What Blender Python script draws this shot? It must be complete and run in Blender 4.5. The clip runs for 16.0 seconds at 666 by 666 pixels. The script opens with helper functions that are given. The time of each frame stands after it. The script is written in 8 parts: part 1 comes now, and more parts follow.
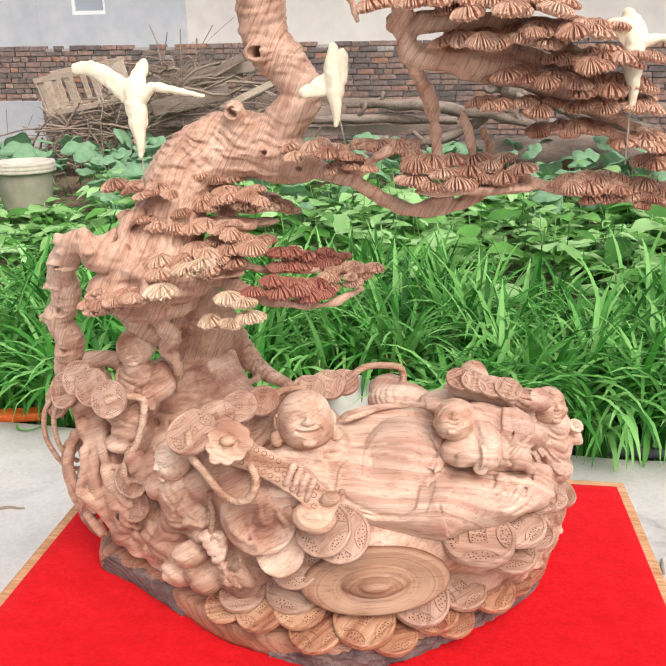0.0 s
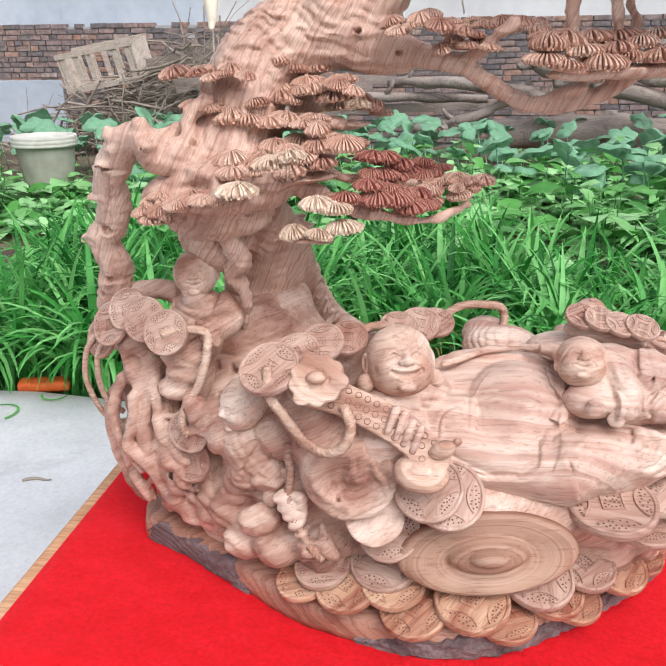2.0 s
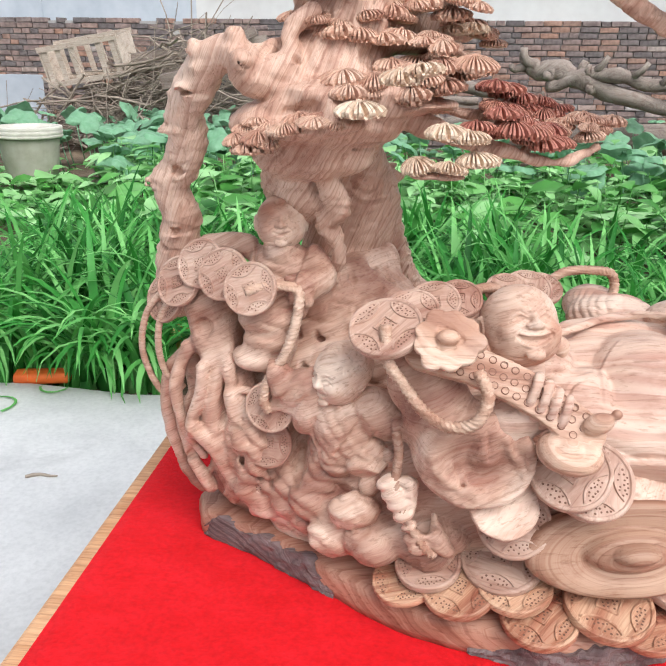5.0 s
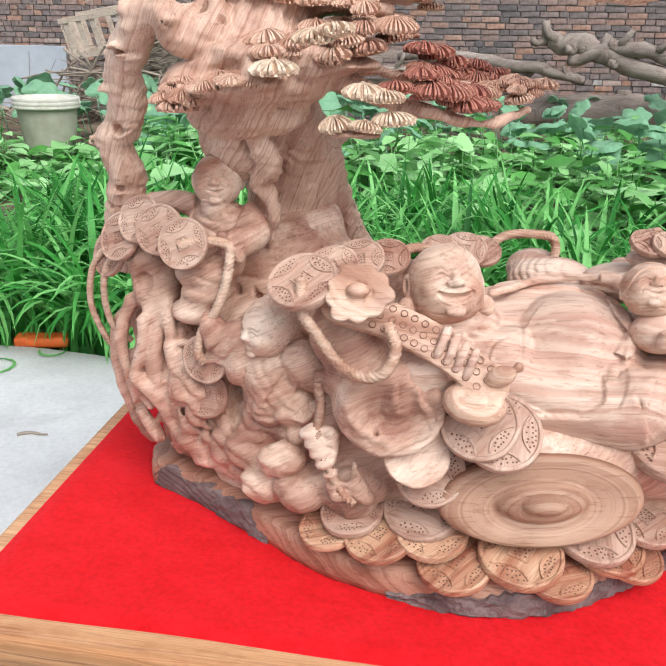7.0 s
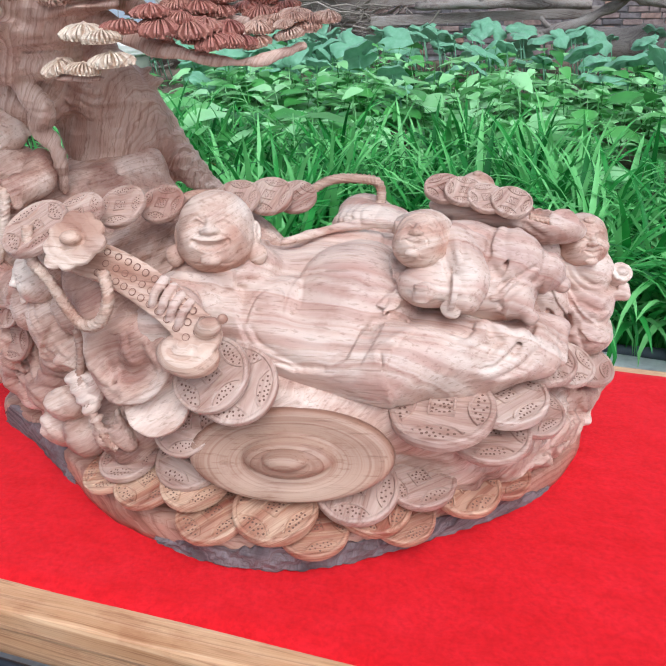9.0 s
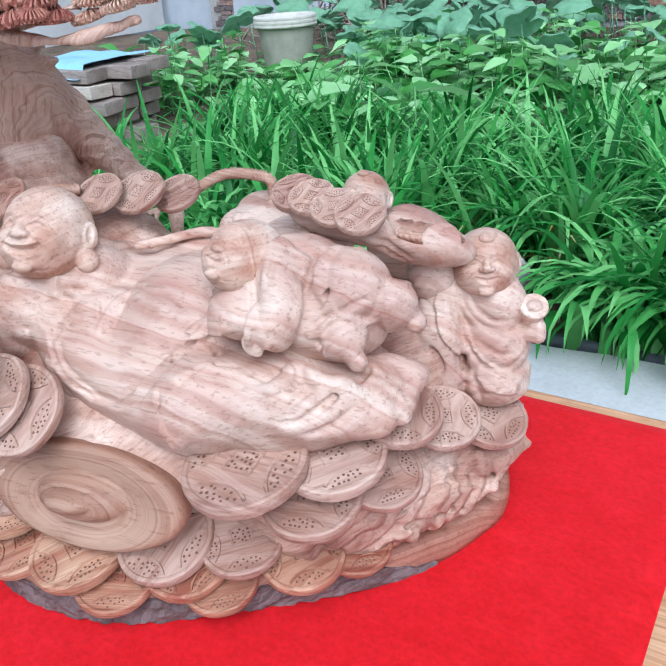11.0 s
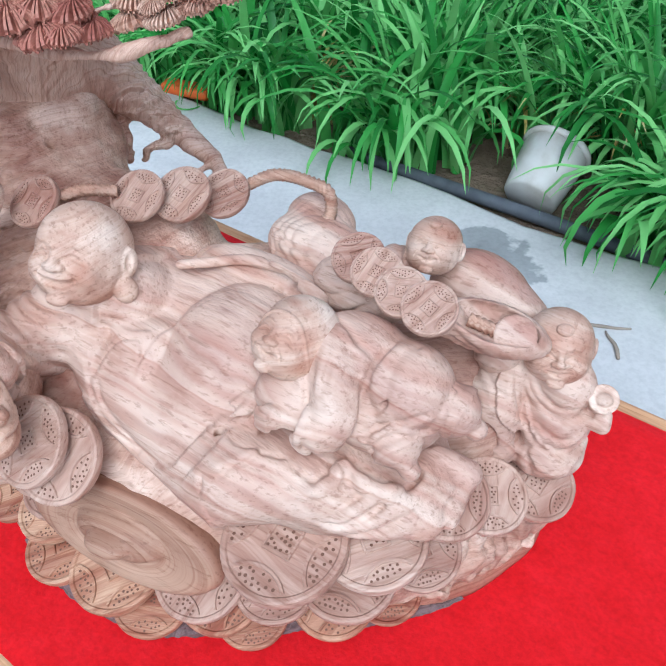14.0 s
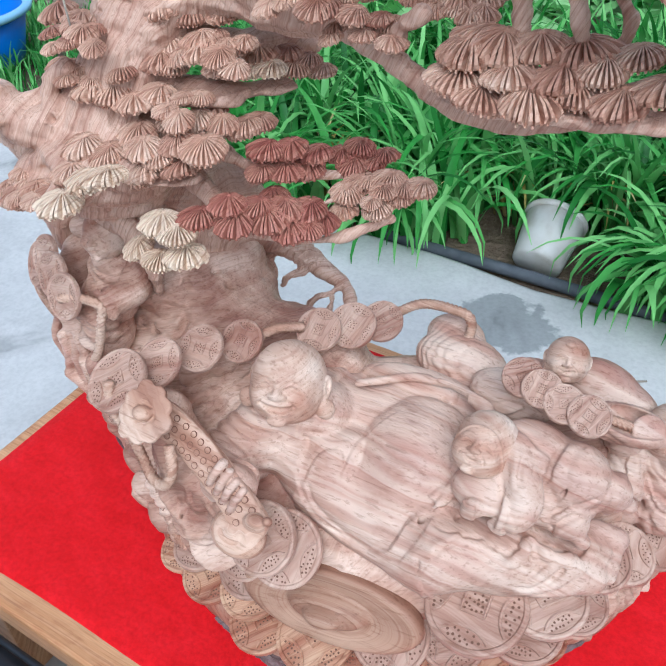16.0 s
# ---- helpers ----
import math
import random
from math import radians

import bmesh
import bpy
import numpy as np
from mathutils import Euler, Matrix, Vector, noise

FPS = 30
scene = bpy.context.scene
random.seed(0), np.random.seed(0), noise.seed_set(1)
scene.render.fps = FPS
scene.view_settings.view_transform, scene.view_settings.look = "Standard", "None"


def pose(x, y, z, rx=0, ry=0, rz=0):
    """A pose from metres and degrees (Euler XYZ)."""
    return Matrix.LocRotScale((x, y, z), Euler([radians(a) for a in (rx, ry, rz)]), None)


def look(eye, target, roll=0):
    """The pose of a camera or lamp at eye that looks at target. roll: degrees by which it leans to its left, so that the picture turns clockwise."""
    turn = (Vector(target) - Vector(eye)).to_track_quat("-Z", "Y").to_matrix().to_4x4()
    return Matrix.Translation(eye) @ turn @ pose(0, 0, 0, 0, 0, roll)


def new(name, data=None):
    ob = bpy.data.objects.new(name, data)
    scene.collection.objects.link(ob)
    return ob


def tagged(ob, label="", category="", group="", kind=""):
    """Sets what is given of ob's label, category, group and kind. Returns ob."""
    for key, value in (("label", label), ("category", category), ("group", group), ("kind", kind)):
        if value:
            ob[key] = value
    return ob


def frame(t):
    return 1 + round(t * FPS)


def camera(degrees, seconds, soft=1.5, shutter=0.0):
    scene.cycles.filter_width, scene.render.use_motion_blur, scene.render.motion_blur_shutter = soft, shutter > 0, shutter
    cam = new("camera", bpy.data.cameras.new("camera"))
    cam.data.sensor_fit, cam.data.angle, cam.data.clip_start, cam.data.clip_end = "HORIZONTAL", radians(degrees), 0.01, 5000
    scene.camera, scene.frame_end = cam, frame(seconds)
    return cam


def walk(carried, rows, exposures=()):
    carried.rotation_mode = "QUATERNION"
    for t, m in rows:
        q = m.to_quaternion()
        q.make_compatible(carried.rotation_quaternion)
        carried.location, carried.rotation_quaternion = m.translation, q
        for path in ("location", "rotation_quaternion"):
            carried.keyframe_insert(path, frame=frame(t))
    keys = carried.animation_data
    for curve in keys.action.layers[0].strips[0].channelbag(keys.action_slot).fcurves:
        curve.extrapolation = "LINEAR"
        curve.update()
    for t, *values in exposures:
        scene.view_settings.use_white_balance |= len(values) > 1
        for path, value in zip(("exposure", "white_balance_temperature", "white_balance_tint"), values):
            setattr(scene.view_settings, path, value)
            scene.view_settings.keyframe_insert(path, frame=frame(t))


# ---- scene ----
cam = camera(47.8, 16.0)
METRES, EYE, TILT, LEAN, TURN = 2.0, 1.25, -19.57, 0.64, 7.78
ROWS = [
    (0.0, 0.0, 0.0, 0.0, 0.0, 0.0, -0.0),
    (0.5, -0.0086, 0.0238, -0.0175, 0.85, -0.17, 0.27),
    (1.0, -0.021, 0.0561, -0.0296, 1.35, -0.55, 0.08),
    (1.5, -0.0352, 0.0742, -0.0348, 1.42, -0.62, -0.27),
    (2.0, -0.0533, 0.094, -0.0428, 1.11, -0.66, -0.55),
    (2.5, -0.0727, 0.1151, -0.0535, 0.28, -0.93, -0.66),
    (3.0, -0.0926, 0.1336, -0.0572, -0.38, -0.98, -0.13),
    (3.5, -0.1086, 0.1536, -0.0586, -0.5, -0.62, -0.55),
    (6.0, -0.1288, 0.1599, -0.0744, -0.86, -0.06, -1.43),
    (6.5, -0.1061, 0.1517, -0.0786, -0.26, -1.1, -1.72),
    (7.0, -0.0753, 0.1453, -0.0805, 0.96, -1.89, -2.16),
    (7.5, -0.0284, 0.1406, -0.0801, 3.4, -3.55, -2.0),
    (8.0, 0.0239, 0.1405, -0.0724, 5.4, -4.62, -2.18),
    (8.5, 0.0696, 0.1499, -0.0721, 7.17, -5.54, -2.41),
    (9.0, 0.1073, 0.1699, -0.071, 9.27, -6.41, -2.64),
    (9.5, 0.139, 0.1959, -0.0658, 13.12, -7.36, -3.26),
    (10.0, 0.1855, 0.2249, -0.0602, 17.2, -8.29, -2.55),
    (12.5, 0.2744, 0.3355, -0.0233, 29.43, -12.81, -8.69),
    (13.0, 0.2479, 0.3328, -0.0007, 28.55, -17.1, -6.7),
    (13.5, 0.2241, 0.3313, 0.0401, 29.27, -21.8, -9.57),
    (14.0, 0.2022, 0.3246, 0.0629, 26.98, -25.78, -9.02),
    (14.5, 0.172, 0.3048, 0.0738, 25.12, -26.42, -7.48),
    (15.0, 0.1516, 0.2683, 0.0946, 23.57, -25.29, -6.53),
    (15.5, 0.139, 0.2396, 0.1129, 22.76, -23.74, -7.15),
    (16.0, 0.1244, 0.2196, 0.1152, 22.59, -21.96, -7.06),
]
EXPOSURES = [(0.0, 0.39, 6800, 14), (1.5, 0.37, 6100, 12), (3.5, 0.48, 5500, 9), (6.0, 0.48, 6200, 8), (8.0, 0.4, 5500, 6), (10.0, 0.3, 5050, 5), (12.5, 0.34, 5100, 8), (13.5, 0.28, 5100, 6), (14.5, 0.18, 5150, 5), (16.0, 0.15, 5200, 5)]
walk(cam, [(t, pose(0, 0, EYE, TILT, LEAN, TURN) @ pose(METRES * x, METRES * y, METRES * z, 90 + pitch, roll, yaw)) for t, x, y, z, yaw, pitch, roll in ROWS], EXPOSURES)

# ---- light ----
world = bpy.data.worlds.new("overcast_sky")
scene.world = world
world.use_nodes = True
wn = world.node_tree.nodes
sky = wn.new("ShaderNodeTexSky")
sky.sky_type = "NISHITA"
sky.sun_disc = False
sky.sun_elevation, sky.sun_rotation = radians(50), radians(146)
sky.air_density, sky.dust_density, sky.ozone_density = 1.0, 4.0, 0.6
haze = wn.new("ShaderNodeHueSaturation")
haze.inputs["Saturation"].default_value = 0.32
world.node_tree.links.new(sky.outputs[0], haze.inputs["Color"])
world.node_tree.links.new(haze.outputs[0], wn["Background"].inputs[0])
wn["Background"].inputs[1].default_value = 0.15
sun_data = bpy.data.lights.new("sun", "SUN")
sun_data.energy, sun_data.angle, sun_data.color = 1.4, radians(45), (1.0, 0.96, 0.9)
sun = new("sun", sun_data)
sun.matrix_world = look((1.4, -2.1, 3.0), (0, 0, 0))

# ---- small tools ----


def mesh_from(name, verts, faces, smooth=True):
    """A mesh from arrays: faces is a list of tuples or an (n, 4) array."""
    me = bpy.data.meshes.new(name)
    me.from_pydata([tuple(v) for v in verts] if not isinstance(verts, np.ndarray) else verts.tolist(), [], faces.tolist() if isinstance(faces, np.ndarray) else faces)
    if smooth:
        me.polygons.foreach_set("use_smooth", [True] * len(me.polygons))
    me.update()
    return me


def mesh_of(name, bm, smooth=True):
    me = bpy.data.meshes.new(name)
    bmesh.ops.recalc_face_normals(bm, faces=bm.faces)
    for fc in bm.faces:
        fc.smooth = smooth
    bm.to_mesh(me)
    bm.free()
    return me


def obj(name, me, material, parent=None, label="", m=None):
    """One mesh object, under a thing or a part where one is given."""
    ob = new(name, me)
    if material is not None and not me.materials:
        me.materials.append(material)
    if parent is not None:
        ob.parent = parent
    if m is not None:
        ob.matrix_basis = m
    return tagged(ob, label=label)


def thing(name, label, category, loc=(0, 0, 0), group="", kind=""):
    ob = new(name)
    ob.empty_display_size = 0.1
    ob.location = loc
    return tagged(ob, label, category, group, kind)


def box(bm, lo, hi, m=None, bevel=0.0):
    """A box between two corners, with bevelled edges where asked."""
    made = bmesh.ops.create_cube(bm, size=1.0)["verts"]
    size = [hi[n] - lo[n] for n in range(3)]
    mid = [(hi[n] + lo[n]) / 2 for n in range(3)]
    bmesh.ops.scale(bm, vec=size, verts=made)
    bmesh.ops.translate(bm, vec=mid, verts=made)
    if bevel:
        edges = list({e for v in made for e in v.link_edges})
        out = bmesh.ops.bevel(bm, geom=edges, offset=bevel, segments=2, affect="EDGES", profile=0.6)
        made = list({v for fc in out["faces"] for v in fc.verts} | {v for v in made if v.is_valid})
    if m is not None:
        bmesh.ops.transform(bm, matrix=m, verts=made)
    return made


def aim(n, spin=0.0):
    """The turn that lays a part's z axis along n, spun about it."""
    return Vector(n).normalized().to_track_quat("Z", "Y").to_matrix().to_4x4() @ pose(0, 0, 0, 0, 0, spin)


def placed(c, n=(0, 0, 1), spin=0.0, size=1.0):
    return Matrix.Translation(c) @ aim(n, spin) @ Matrix.Diagonal((size, size, size, 1) if not isinstance(size, tuple) else (*size, 1))


def smooth_path(points, steps=6):
    """A Catmull-Rom line through the points (rows of any length)."""
    p = np.array(points, float)
    p = np.vstack([2 * p[0] - p[1], p, 2 * p[-1] - p[-2]])
    out = []
    for i in range(1, len(p) - 2):
        for s in np.arange(steps) / steps:
            a, b, c, d = p[i - 1 : i + 3]
            out.append(0.5 * (2 * b + (c - a) * s + (2 * a - 5 * b + 4 * c - d) * s**2 + (3 * b - a - 3 * c + d) * s**3))
    out.append(p[-2])
    return np.array(out)


def tube_mesh(name, path, radii, sides=10, ridges=0, twist=0.0, depth=0.0):
    """A round tube along a line; ridges, twisted along it, make a rope."""
    path = np.array(path, float)
    tang = np.gradient(path, axis=0)
    tang /= np.linalg.norm(tang, axis=1)[:, None] + 1e-9
    up = np.array([0.13, 0.21, 1.0])
    verts, faces = [], []
    along = np.r_[0, np.cumsum(np.linalg.norm(np.diff(path, axis=0), axis=1))]
    for i, (p, t) in enumerate(zip(path, tang)):
        s = np.cross(t, up)
        s /= np.linalg.norm(s) + 1e-9
        up = np.cross(s, t)
        for k in range(sides):
            a = 2 * math.pi * k / sides
            r = radii[i] * (1 + depth * (abs(math.sin(ridges / 2 * (a + twist * along[i]))) - 0.6 if ridges else 0))
            verts.append(p + r * (math.cos(a) * s + math.sin(a) * up))
    n = len(path)
    for i in range(n - 1):
        for k in range(sides):
            a, b = i * sides + k, i * sides + (k + 1) % sides
            faces.append((a, b, b + sides, a + sides))
    faces.append(tuple(range(sides - 1, -1, -1)))
    faces.append(tuple(range((n - 1) * sides, n * sides)))
    return mesh_from(name, verts, faces)


# ---- carving by distance fields ----
def lattice(seed):
    return np.random.RandomState(seed).rand(32, 32, 32)


LATTICES = [lattice(s) for s in range(4)]


def grain_noise(p, scale, seed=0):
    """Smooth noise in -1..1 at points p (..., 3), with lumps of about 1 / scale metres."""
    q = p * np.asarray(scale, float)
    i = np.floor(q).astype(int)
    fr = q - i
    fr = fr * fr * (3 - 2 * fr)
    g = LATTICES[seed % 4]
    out = 0
    for dx in (0, 1):
        for dy in (0, 1):
            for dz in (0, 1):
                w = (fr[..., 0] if dx else 1 - fr[..., 0]) * (fr[..., 1] if dy else 1 - fr[..., 1]) * (fr[..., 2] if dz else 1 - fr[..., 2])
                out = out + w * g[(i[..., 0] + dx) % 32, (i[..., 1] + dy) % 32, (i[..., 2] + dz) % 32]
    return 2 * out - 1


class Clay:
    """A block that is shaped by adding and cutting rounded forms, then skinned."""

    def __init__(self, lo, hi, h):
        self.lo, self.h = np.array(lo, float), h
        self.n = np.ceil((np.array(hi) - self.lo) / h).astype(int) + 1
        self.f = np.full(self.n, max(0.05, 15 * h), np.float32)

    def region(self, lo, hi):
        a = np.clip(np.floor((np.array(lo) - self.lo) / self.h).astype(int), 0, self.n)
        b = np.clip(np.ceil((np.array(hi) - self.lo) / self.h).astype(int) + 1, 0, self.n)
        sl = tuple(slice(x, y) for x, y in zip(a, b))
        g = np.stack(np.meshgrid(*[np.arange(x, y) * self.h + o for x, y, o in zip(a, b, self.lo)], indexing="ij"), -1)
        return sl, g

    def mix(self, sl, d, k, cut=False):
        f = self.f[sl]
        if cut:
            w = np.clip(0.5 - 0.5 * (f + d) / k, 0, 1)
            self.f[sl] = f * (1 - w) - d * w + k * w * (1 - w)
        else:
            w = np.clip(0.5 + 0.5 * (d - f) / k, 0, 1)
            self.f[sl] = d * (1 - w) + f * w - k * w * (1 - w)

    def ball(self, c, r, turn=None, k=0.008, cut=False):
        """An ellipsoid at c with the half axes r, turned by degrees."""
        c, r = np.array(c, float), np.array(r, float) * np.ones(3)
        m = max(r) + 2 * k + 2 * self.h
        sl, g = self.region(c - m, c + m)
        if not g.size:
            return self
        q = g - c
        if turn is not None:
            q = q @ np.array(Euler([radians(a) for a in turn]).to_matrix())
        k0, k1 = np.linalg.norm(q / r, axis=-1), np.linalg.norm(q / r**2, axis=-1)
        self.mix(sl, k0 * (k0 - 1) / np.maximum(k1, 1e-6), k, cut)
        return self

    def limb(self, path, radii, k=0.006, cut=False, flat=None):
        """Tapering capsules along a line."""
        path = np.array(path, float)
        radii = np.array(radii, float) * np.ones(len(path))
        m = max(radii) + 2 * k + 2 * self.h
        sl, g = self.region(path.min(0) - m, path.max(0) + m)
        if not g.size:
            return self
        best = np.full(g.shape[:3], 1.0)
        for a, b, ra, rb in zip(path[:-1], path[1:], radii[:-1], radii[1:]):
            lo, hi = np.minimum(a, b) - m, np.maximum(a, b) + m
            i0 = [int(np.searchsorted(g[tuple(slice(None) if n == ax else 0 for n in range(3)) + (ax,)], lo[ax])) for ax in range(3)]
            i1 = [int(np.searchsorted(g[tuple(slice(None) if n == ax else 0 for n in range(3)) + (ax,)], hi[ax])) for ax in range(3)]
            part = tuple(slice(x, y) for x, y in zip(i0, i1))
            q = g[part]
            if not q.size:
                continue
            ab = b - a
            t = np.clip(((q - a) @ ab) / max(ab @ ab, 1e-9), 0, 1)
            best[part] = np.minimum(best[part], np.linalg.norm(q - a - t[..., None] * ab, axis=-1) - (ra + (rb - ra) * t))
        self.mix(sl, best, k, cut)
        return self

    def slab(self, c, n, r, thick, k=0.004, cut=False):
        """A round disc with the normal n."""
        c, n = np.array(c, float), np.array(n, float) / np.linalg.norm(n)
        m = r + thick + 2 * k + 2 * self.h
        sl, g = self.region(c - m, c + m)
        if not g.size:
            return self
        q = g - c
        up = q @ n
        out = np.linalg.norm(q - up[..., None] * n, axis=-1) - r
        d = np.maximum(out, np.abs(up) - thick / 2)
        self.mix(sl, d, k, cut)
        return self

    def rough(self, size, scale, seed=0):
        """Uneven chisel work over the whole surface."""
        near = np.abs(self.f) < 0.03
        idx = np.argwhere(near)
        p = idx * self.h + self.lo
        self.f[near] += size * grain_noise(p, scale, seed).astype(np.float32)
        return self

    def scatter(self, count, lo, hi, size, seed, k=0.004, cut=False, hang=2.0):
        """Small carved lumps or hollows set into the surface between two corners, mostly hanging down."""
        rng = np.random.RandomState(seed)
        idx = np.argwhere(np.abs(self.f) < self.h * 0.8)
        p = idx * self.h + self.lo
        p = p[np.all((p > lo) & (p < hi), axis=1)]
        for q in p[rng.choice(len(p), count, replace=False)]:
            s = rng.uniform(*size)
            self.ball(q, (s, s * rng.uniform(0.55, 0.9), s * rng.uniform(0.8, hang)), (rng.uniform(-25, 25), rng.uniform(-40, 40), rng.uniform(-50, 50)), k, cut)
        return self

    def value(self, p):
        """The field at points, between the grid's places."""
        q = np.clip((p - self.lo) / self.h, 0, self.n - 1.001)
        i = q.astype(int)
        fr, out = q - i, 0
        for a in (0, 1):
            for b in (0, 1):
                for c in (0, 1):
                    w = abs(1 - a - fr[:, 0]) * abs(1 - b - fr[:, 1]) * abs(1 - c - fr[:, 2])
                    out = out + w * self.f[i[:, 0] + a, i[:, 1] + b, i[:, 2] + c]
        return out

    def onto(self, p, lift=0.0):
        """Points moved onto the surface, then lifted off it."""
        p, e = np.array(p, float), self.h
        reach = max(0.012, 4 * self.h)
        for step in range(10):
            g = np.stack([self.value(p + e * d) - self.value(p - e * d) for d in np.eye(3)], 1)
            g /= np.linalg.norm(g, axis=1)[:, None] + 1e-9
            p = p - 0.8 * g * np.clip(self.value(p), -reach, reach)[:, None]
        return p + g * lift

    def drape(self, a, b, count, r=0.0028, k=0.002, ridge=0.0, wobble=0.0, seed=0):
        """Carved folds from line a over to line b: grooves that follow the surface, with ridges between them where asked."""
        rng = np.random.RandomState(seed)
        a, b = smooth_path(a, 6), smooth_path(b, 6)
        for j in range(count):
            t = (j + 0.5) / count + rng.uniform(-0.25, 0.25) / count
            for raised, off in ((0, 0.0), (1, 0.5 / count)):
                if raised and not ridge:
                    continue
                line = a + (b - a) * (t + off)
                line = line + wobble * np.cumsum(rng.uniform(-1, 1, line.shape), 0) / len(line)
                fade = np.sin(np.linspace(0.25, math.pi - 0.25, len(line))) ** 0.6
                line = self.onto(line, 0.25 * r if not raised else -0.55 * ridge)
                self.limb(line, (ridge if raised else r) * fade, k, cut=not raised)
        return self

    def knot(self, c, r):
        """A cut branch stub: a raised ring with a hollow in it."""
        p = self.onto([c])[0]
        n = self.onto([c], 0.006)[0] - p
        n /= np.linalg.norm(n) + 1e-9
        self.limb([p - n * r, p + n * r * 0.55], [r * 1.75, r * 1.35], 0.004)
        return self.limb([p + n * r * 1.4, p - n * r * 1.3], [r * 0.8, r * 0.55], 0.001, cut=True)

    def band(self, lo, hi, reach=0.02):
        """The grid places near the surface between two corners, and where they lie."""
        sl, g = self.region(lo, hi)
        near = np.abs(self.f[sl]) < reach
        return sl, near, g[near]

    def layer(self, outline, y0, y1, thick, inside=True, edge=0.0014):
        """Cloth laid over the form: what lies inside (or outside) an outline in x and z is raised, with a crisp hem."""
        o = np.array(outline, float)
        pad = 0.0 if inside else 0.5
        lo, hi = (o[:, 0].min() - pad - edge, y0, o[:, 1].min() - pad - edge), (o[:, 0].max() + pad + edge, y1, o[:, 1].max() + pad + edge)
        sl, near, p = self.band(lo, hi)
        x, z = p[:, 0], p[:, 2]
        dist, inn = np.full(len(p), 9.0), np.zeros(len(p), bool)
        for a, b in zip(o, np.roll(o, -1, 0)):
            ab = b - a
            t = np.clip(((x - a[0]) * ab[0] + (z - a[1]) * ab[1]) / (ab @ ab + 1e-12), 0, 1)
            dist = np.minimum(dist, np.hypot(x - a[0] - t * ab[0], z - a[1] - t * ab[1]))
            dz = ab[1] if abs(ab[1]) > 1e-9 else 1e-9
            inn ^= ((a[1] > z) != (b[1] > z)) & (x < ab[0] * (z - a[1]) / dz + a[0])
        d = np.where(inn == inside, dist, -dist)
        w = np.clip(d / edge, 0, 1)
        part = self.f[sl]
        part[near] -= (1.5 * thick * w * w * (3 - 2 * w)).astype(np.float32)
        self.f[sl] = part
        return self

    def pleat(self, c, r, source, wave, amp, warp=0.005, seed=0):
        """Drapery round c: rounded folds with sharp valleys that run in arcs about a source."""
        c = np.array(c, float)
        r = np.array(r, float) * np.ones(3)
        sl, near, p = self.band(c - r, c + r)
        d = np.linalg.norm(p - np.array(source, float), axis=1) + warp * grain_noise(p, 28, seed) + 0.3 * warp * grain_noise(p, 80, seed + 1)
        w = np.clip(2.4 * (1 - np.linalg.norm((p - c) / r, axis=1)), 0, 1)
        fold = np.abs(np.sin(math.pi * d / wave)) ** 0.8 - 0.62
        amount = 1.8 * amp * (0.7 + 0.5 * grain_noise(p, 35, seed + 2)) * w * w * (3 - 2 * w)
        part = self.f[sl]
        part[near] -= (amount * fold).astype(np.float32)
        self.f[sl] = part
        return self

    def surface(self):
        f = self.f.copy()
        for ax in range(3):
            edge = [slice(None)] * 3
            for e in (0, -1):
                edge[ax] = e
                f[tuple(edge)] = np.maximum(f[tuple(edge)], 1e-4)
        s = f < 0
        n = np.array(f.shape)
        cnt = sum(s[i : n[0] - 1 + i, j : n[1] - 1 + j, k : n[2] - 1 + k].astype(np.int8) for i in (0, 1) for j in (0, 1) for k in (0, 1))
        cells = np.argwhere((cnt > 0) & (cnt < 8))
        ids = np.full(n - 1, -1, int)
        ids[tuple(cells.T)] = np.arange(len(cells))
        acc, hits = np.zeros((len(cells), 3)), np.zeros(len(cells))
        corners = [np.array((i, j, k)) for i in (0, 1) for j in (0, 1) for k in (0, 1)]
        for a in corners:
            for ax in range(3):
                if a[ax]:
                    continue
                b = a.copy()
                b[ax] = 1
                fa, fb = f[tuple((cells + a).T)], f[tuple((cells + b).T)]
                on = (fa < 0) != (fb < 0)
                t = np.where(on, fa / np.where(on, fa - fb, 1), 0)
                p = a + t[:, None] * (b - a)
                acc[on] += p[on]
                hits[on] += 1
        verts = (cells + acc / hits[:, None]) * self.h + self.lo
        quads = []
        for ax in range(3):
            u, v = (ax + 1) % 3, (ax + 2) % 3
            lo_, hi_ = [slice(None)] * 3, [slice(None)] * 3
            lo_[ax], hi_[ax] = slice(0, -1), slice(1, None)
            sa, sb = s[tuple(lo_)], s[tuple(hi_)]
            e = np.argwhere(sa != sb)
            e = e[(e[:, u] > 0) & (e[:, v] > 0) & (e[:, u] < n[u] - 1) & (e[:, v] < n[v] - 1)]
            du, dv = np.eye(3, dtype=int)[u], np.eye(3, dtype=int)[v]
            q = np.stack([ids[tuple((e - du - dv).T)], ids[tuple((e - dv).T)], ids[tuple(e.T)], ids[tuple((e - du).T)]], 1)
            flip = ~sa[tuple(e.T)]
            q[flip] = q[flip][:, ::-1]
            quads.append(q)
        return verts, np.vstack(quads)

    def skin(self, name, origin=(0, 0, 0), more=()):
        """The mesh of the surface, with further pieces (vertices, quads) joined to it."""
        verts, quads = self.surface()
        for v, q in more:
            quads = np.vstack([quads, q + len(verts)])
            verts = np.vstack([verts, v])
        return mesh_from(name, verts - np.array(origin), quads)

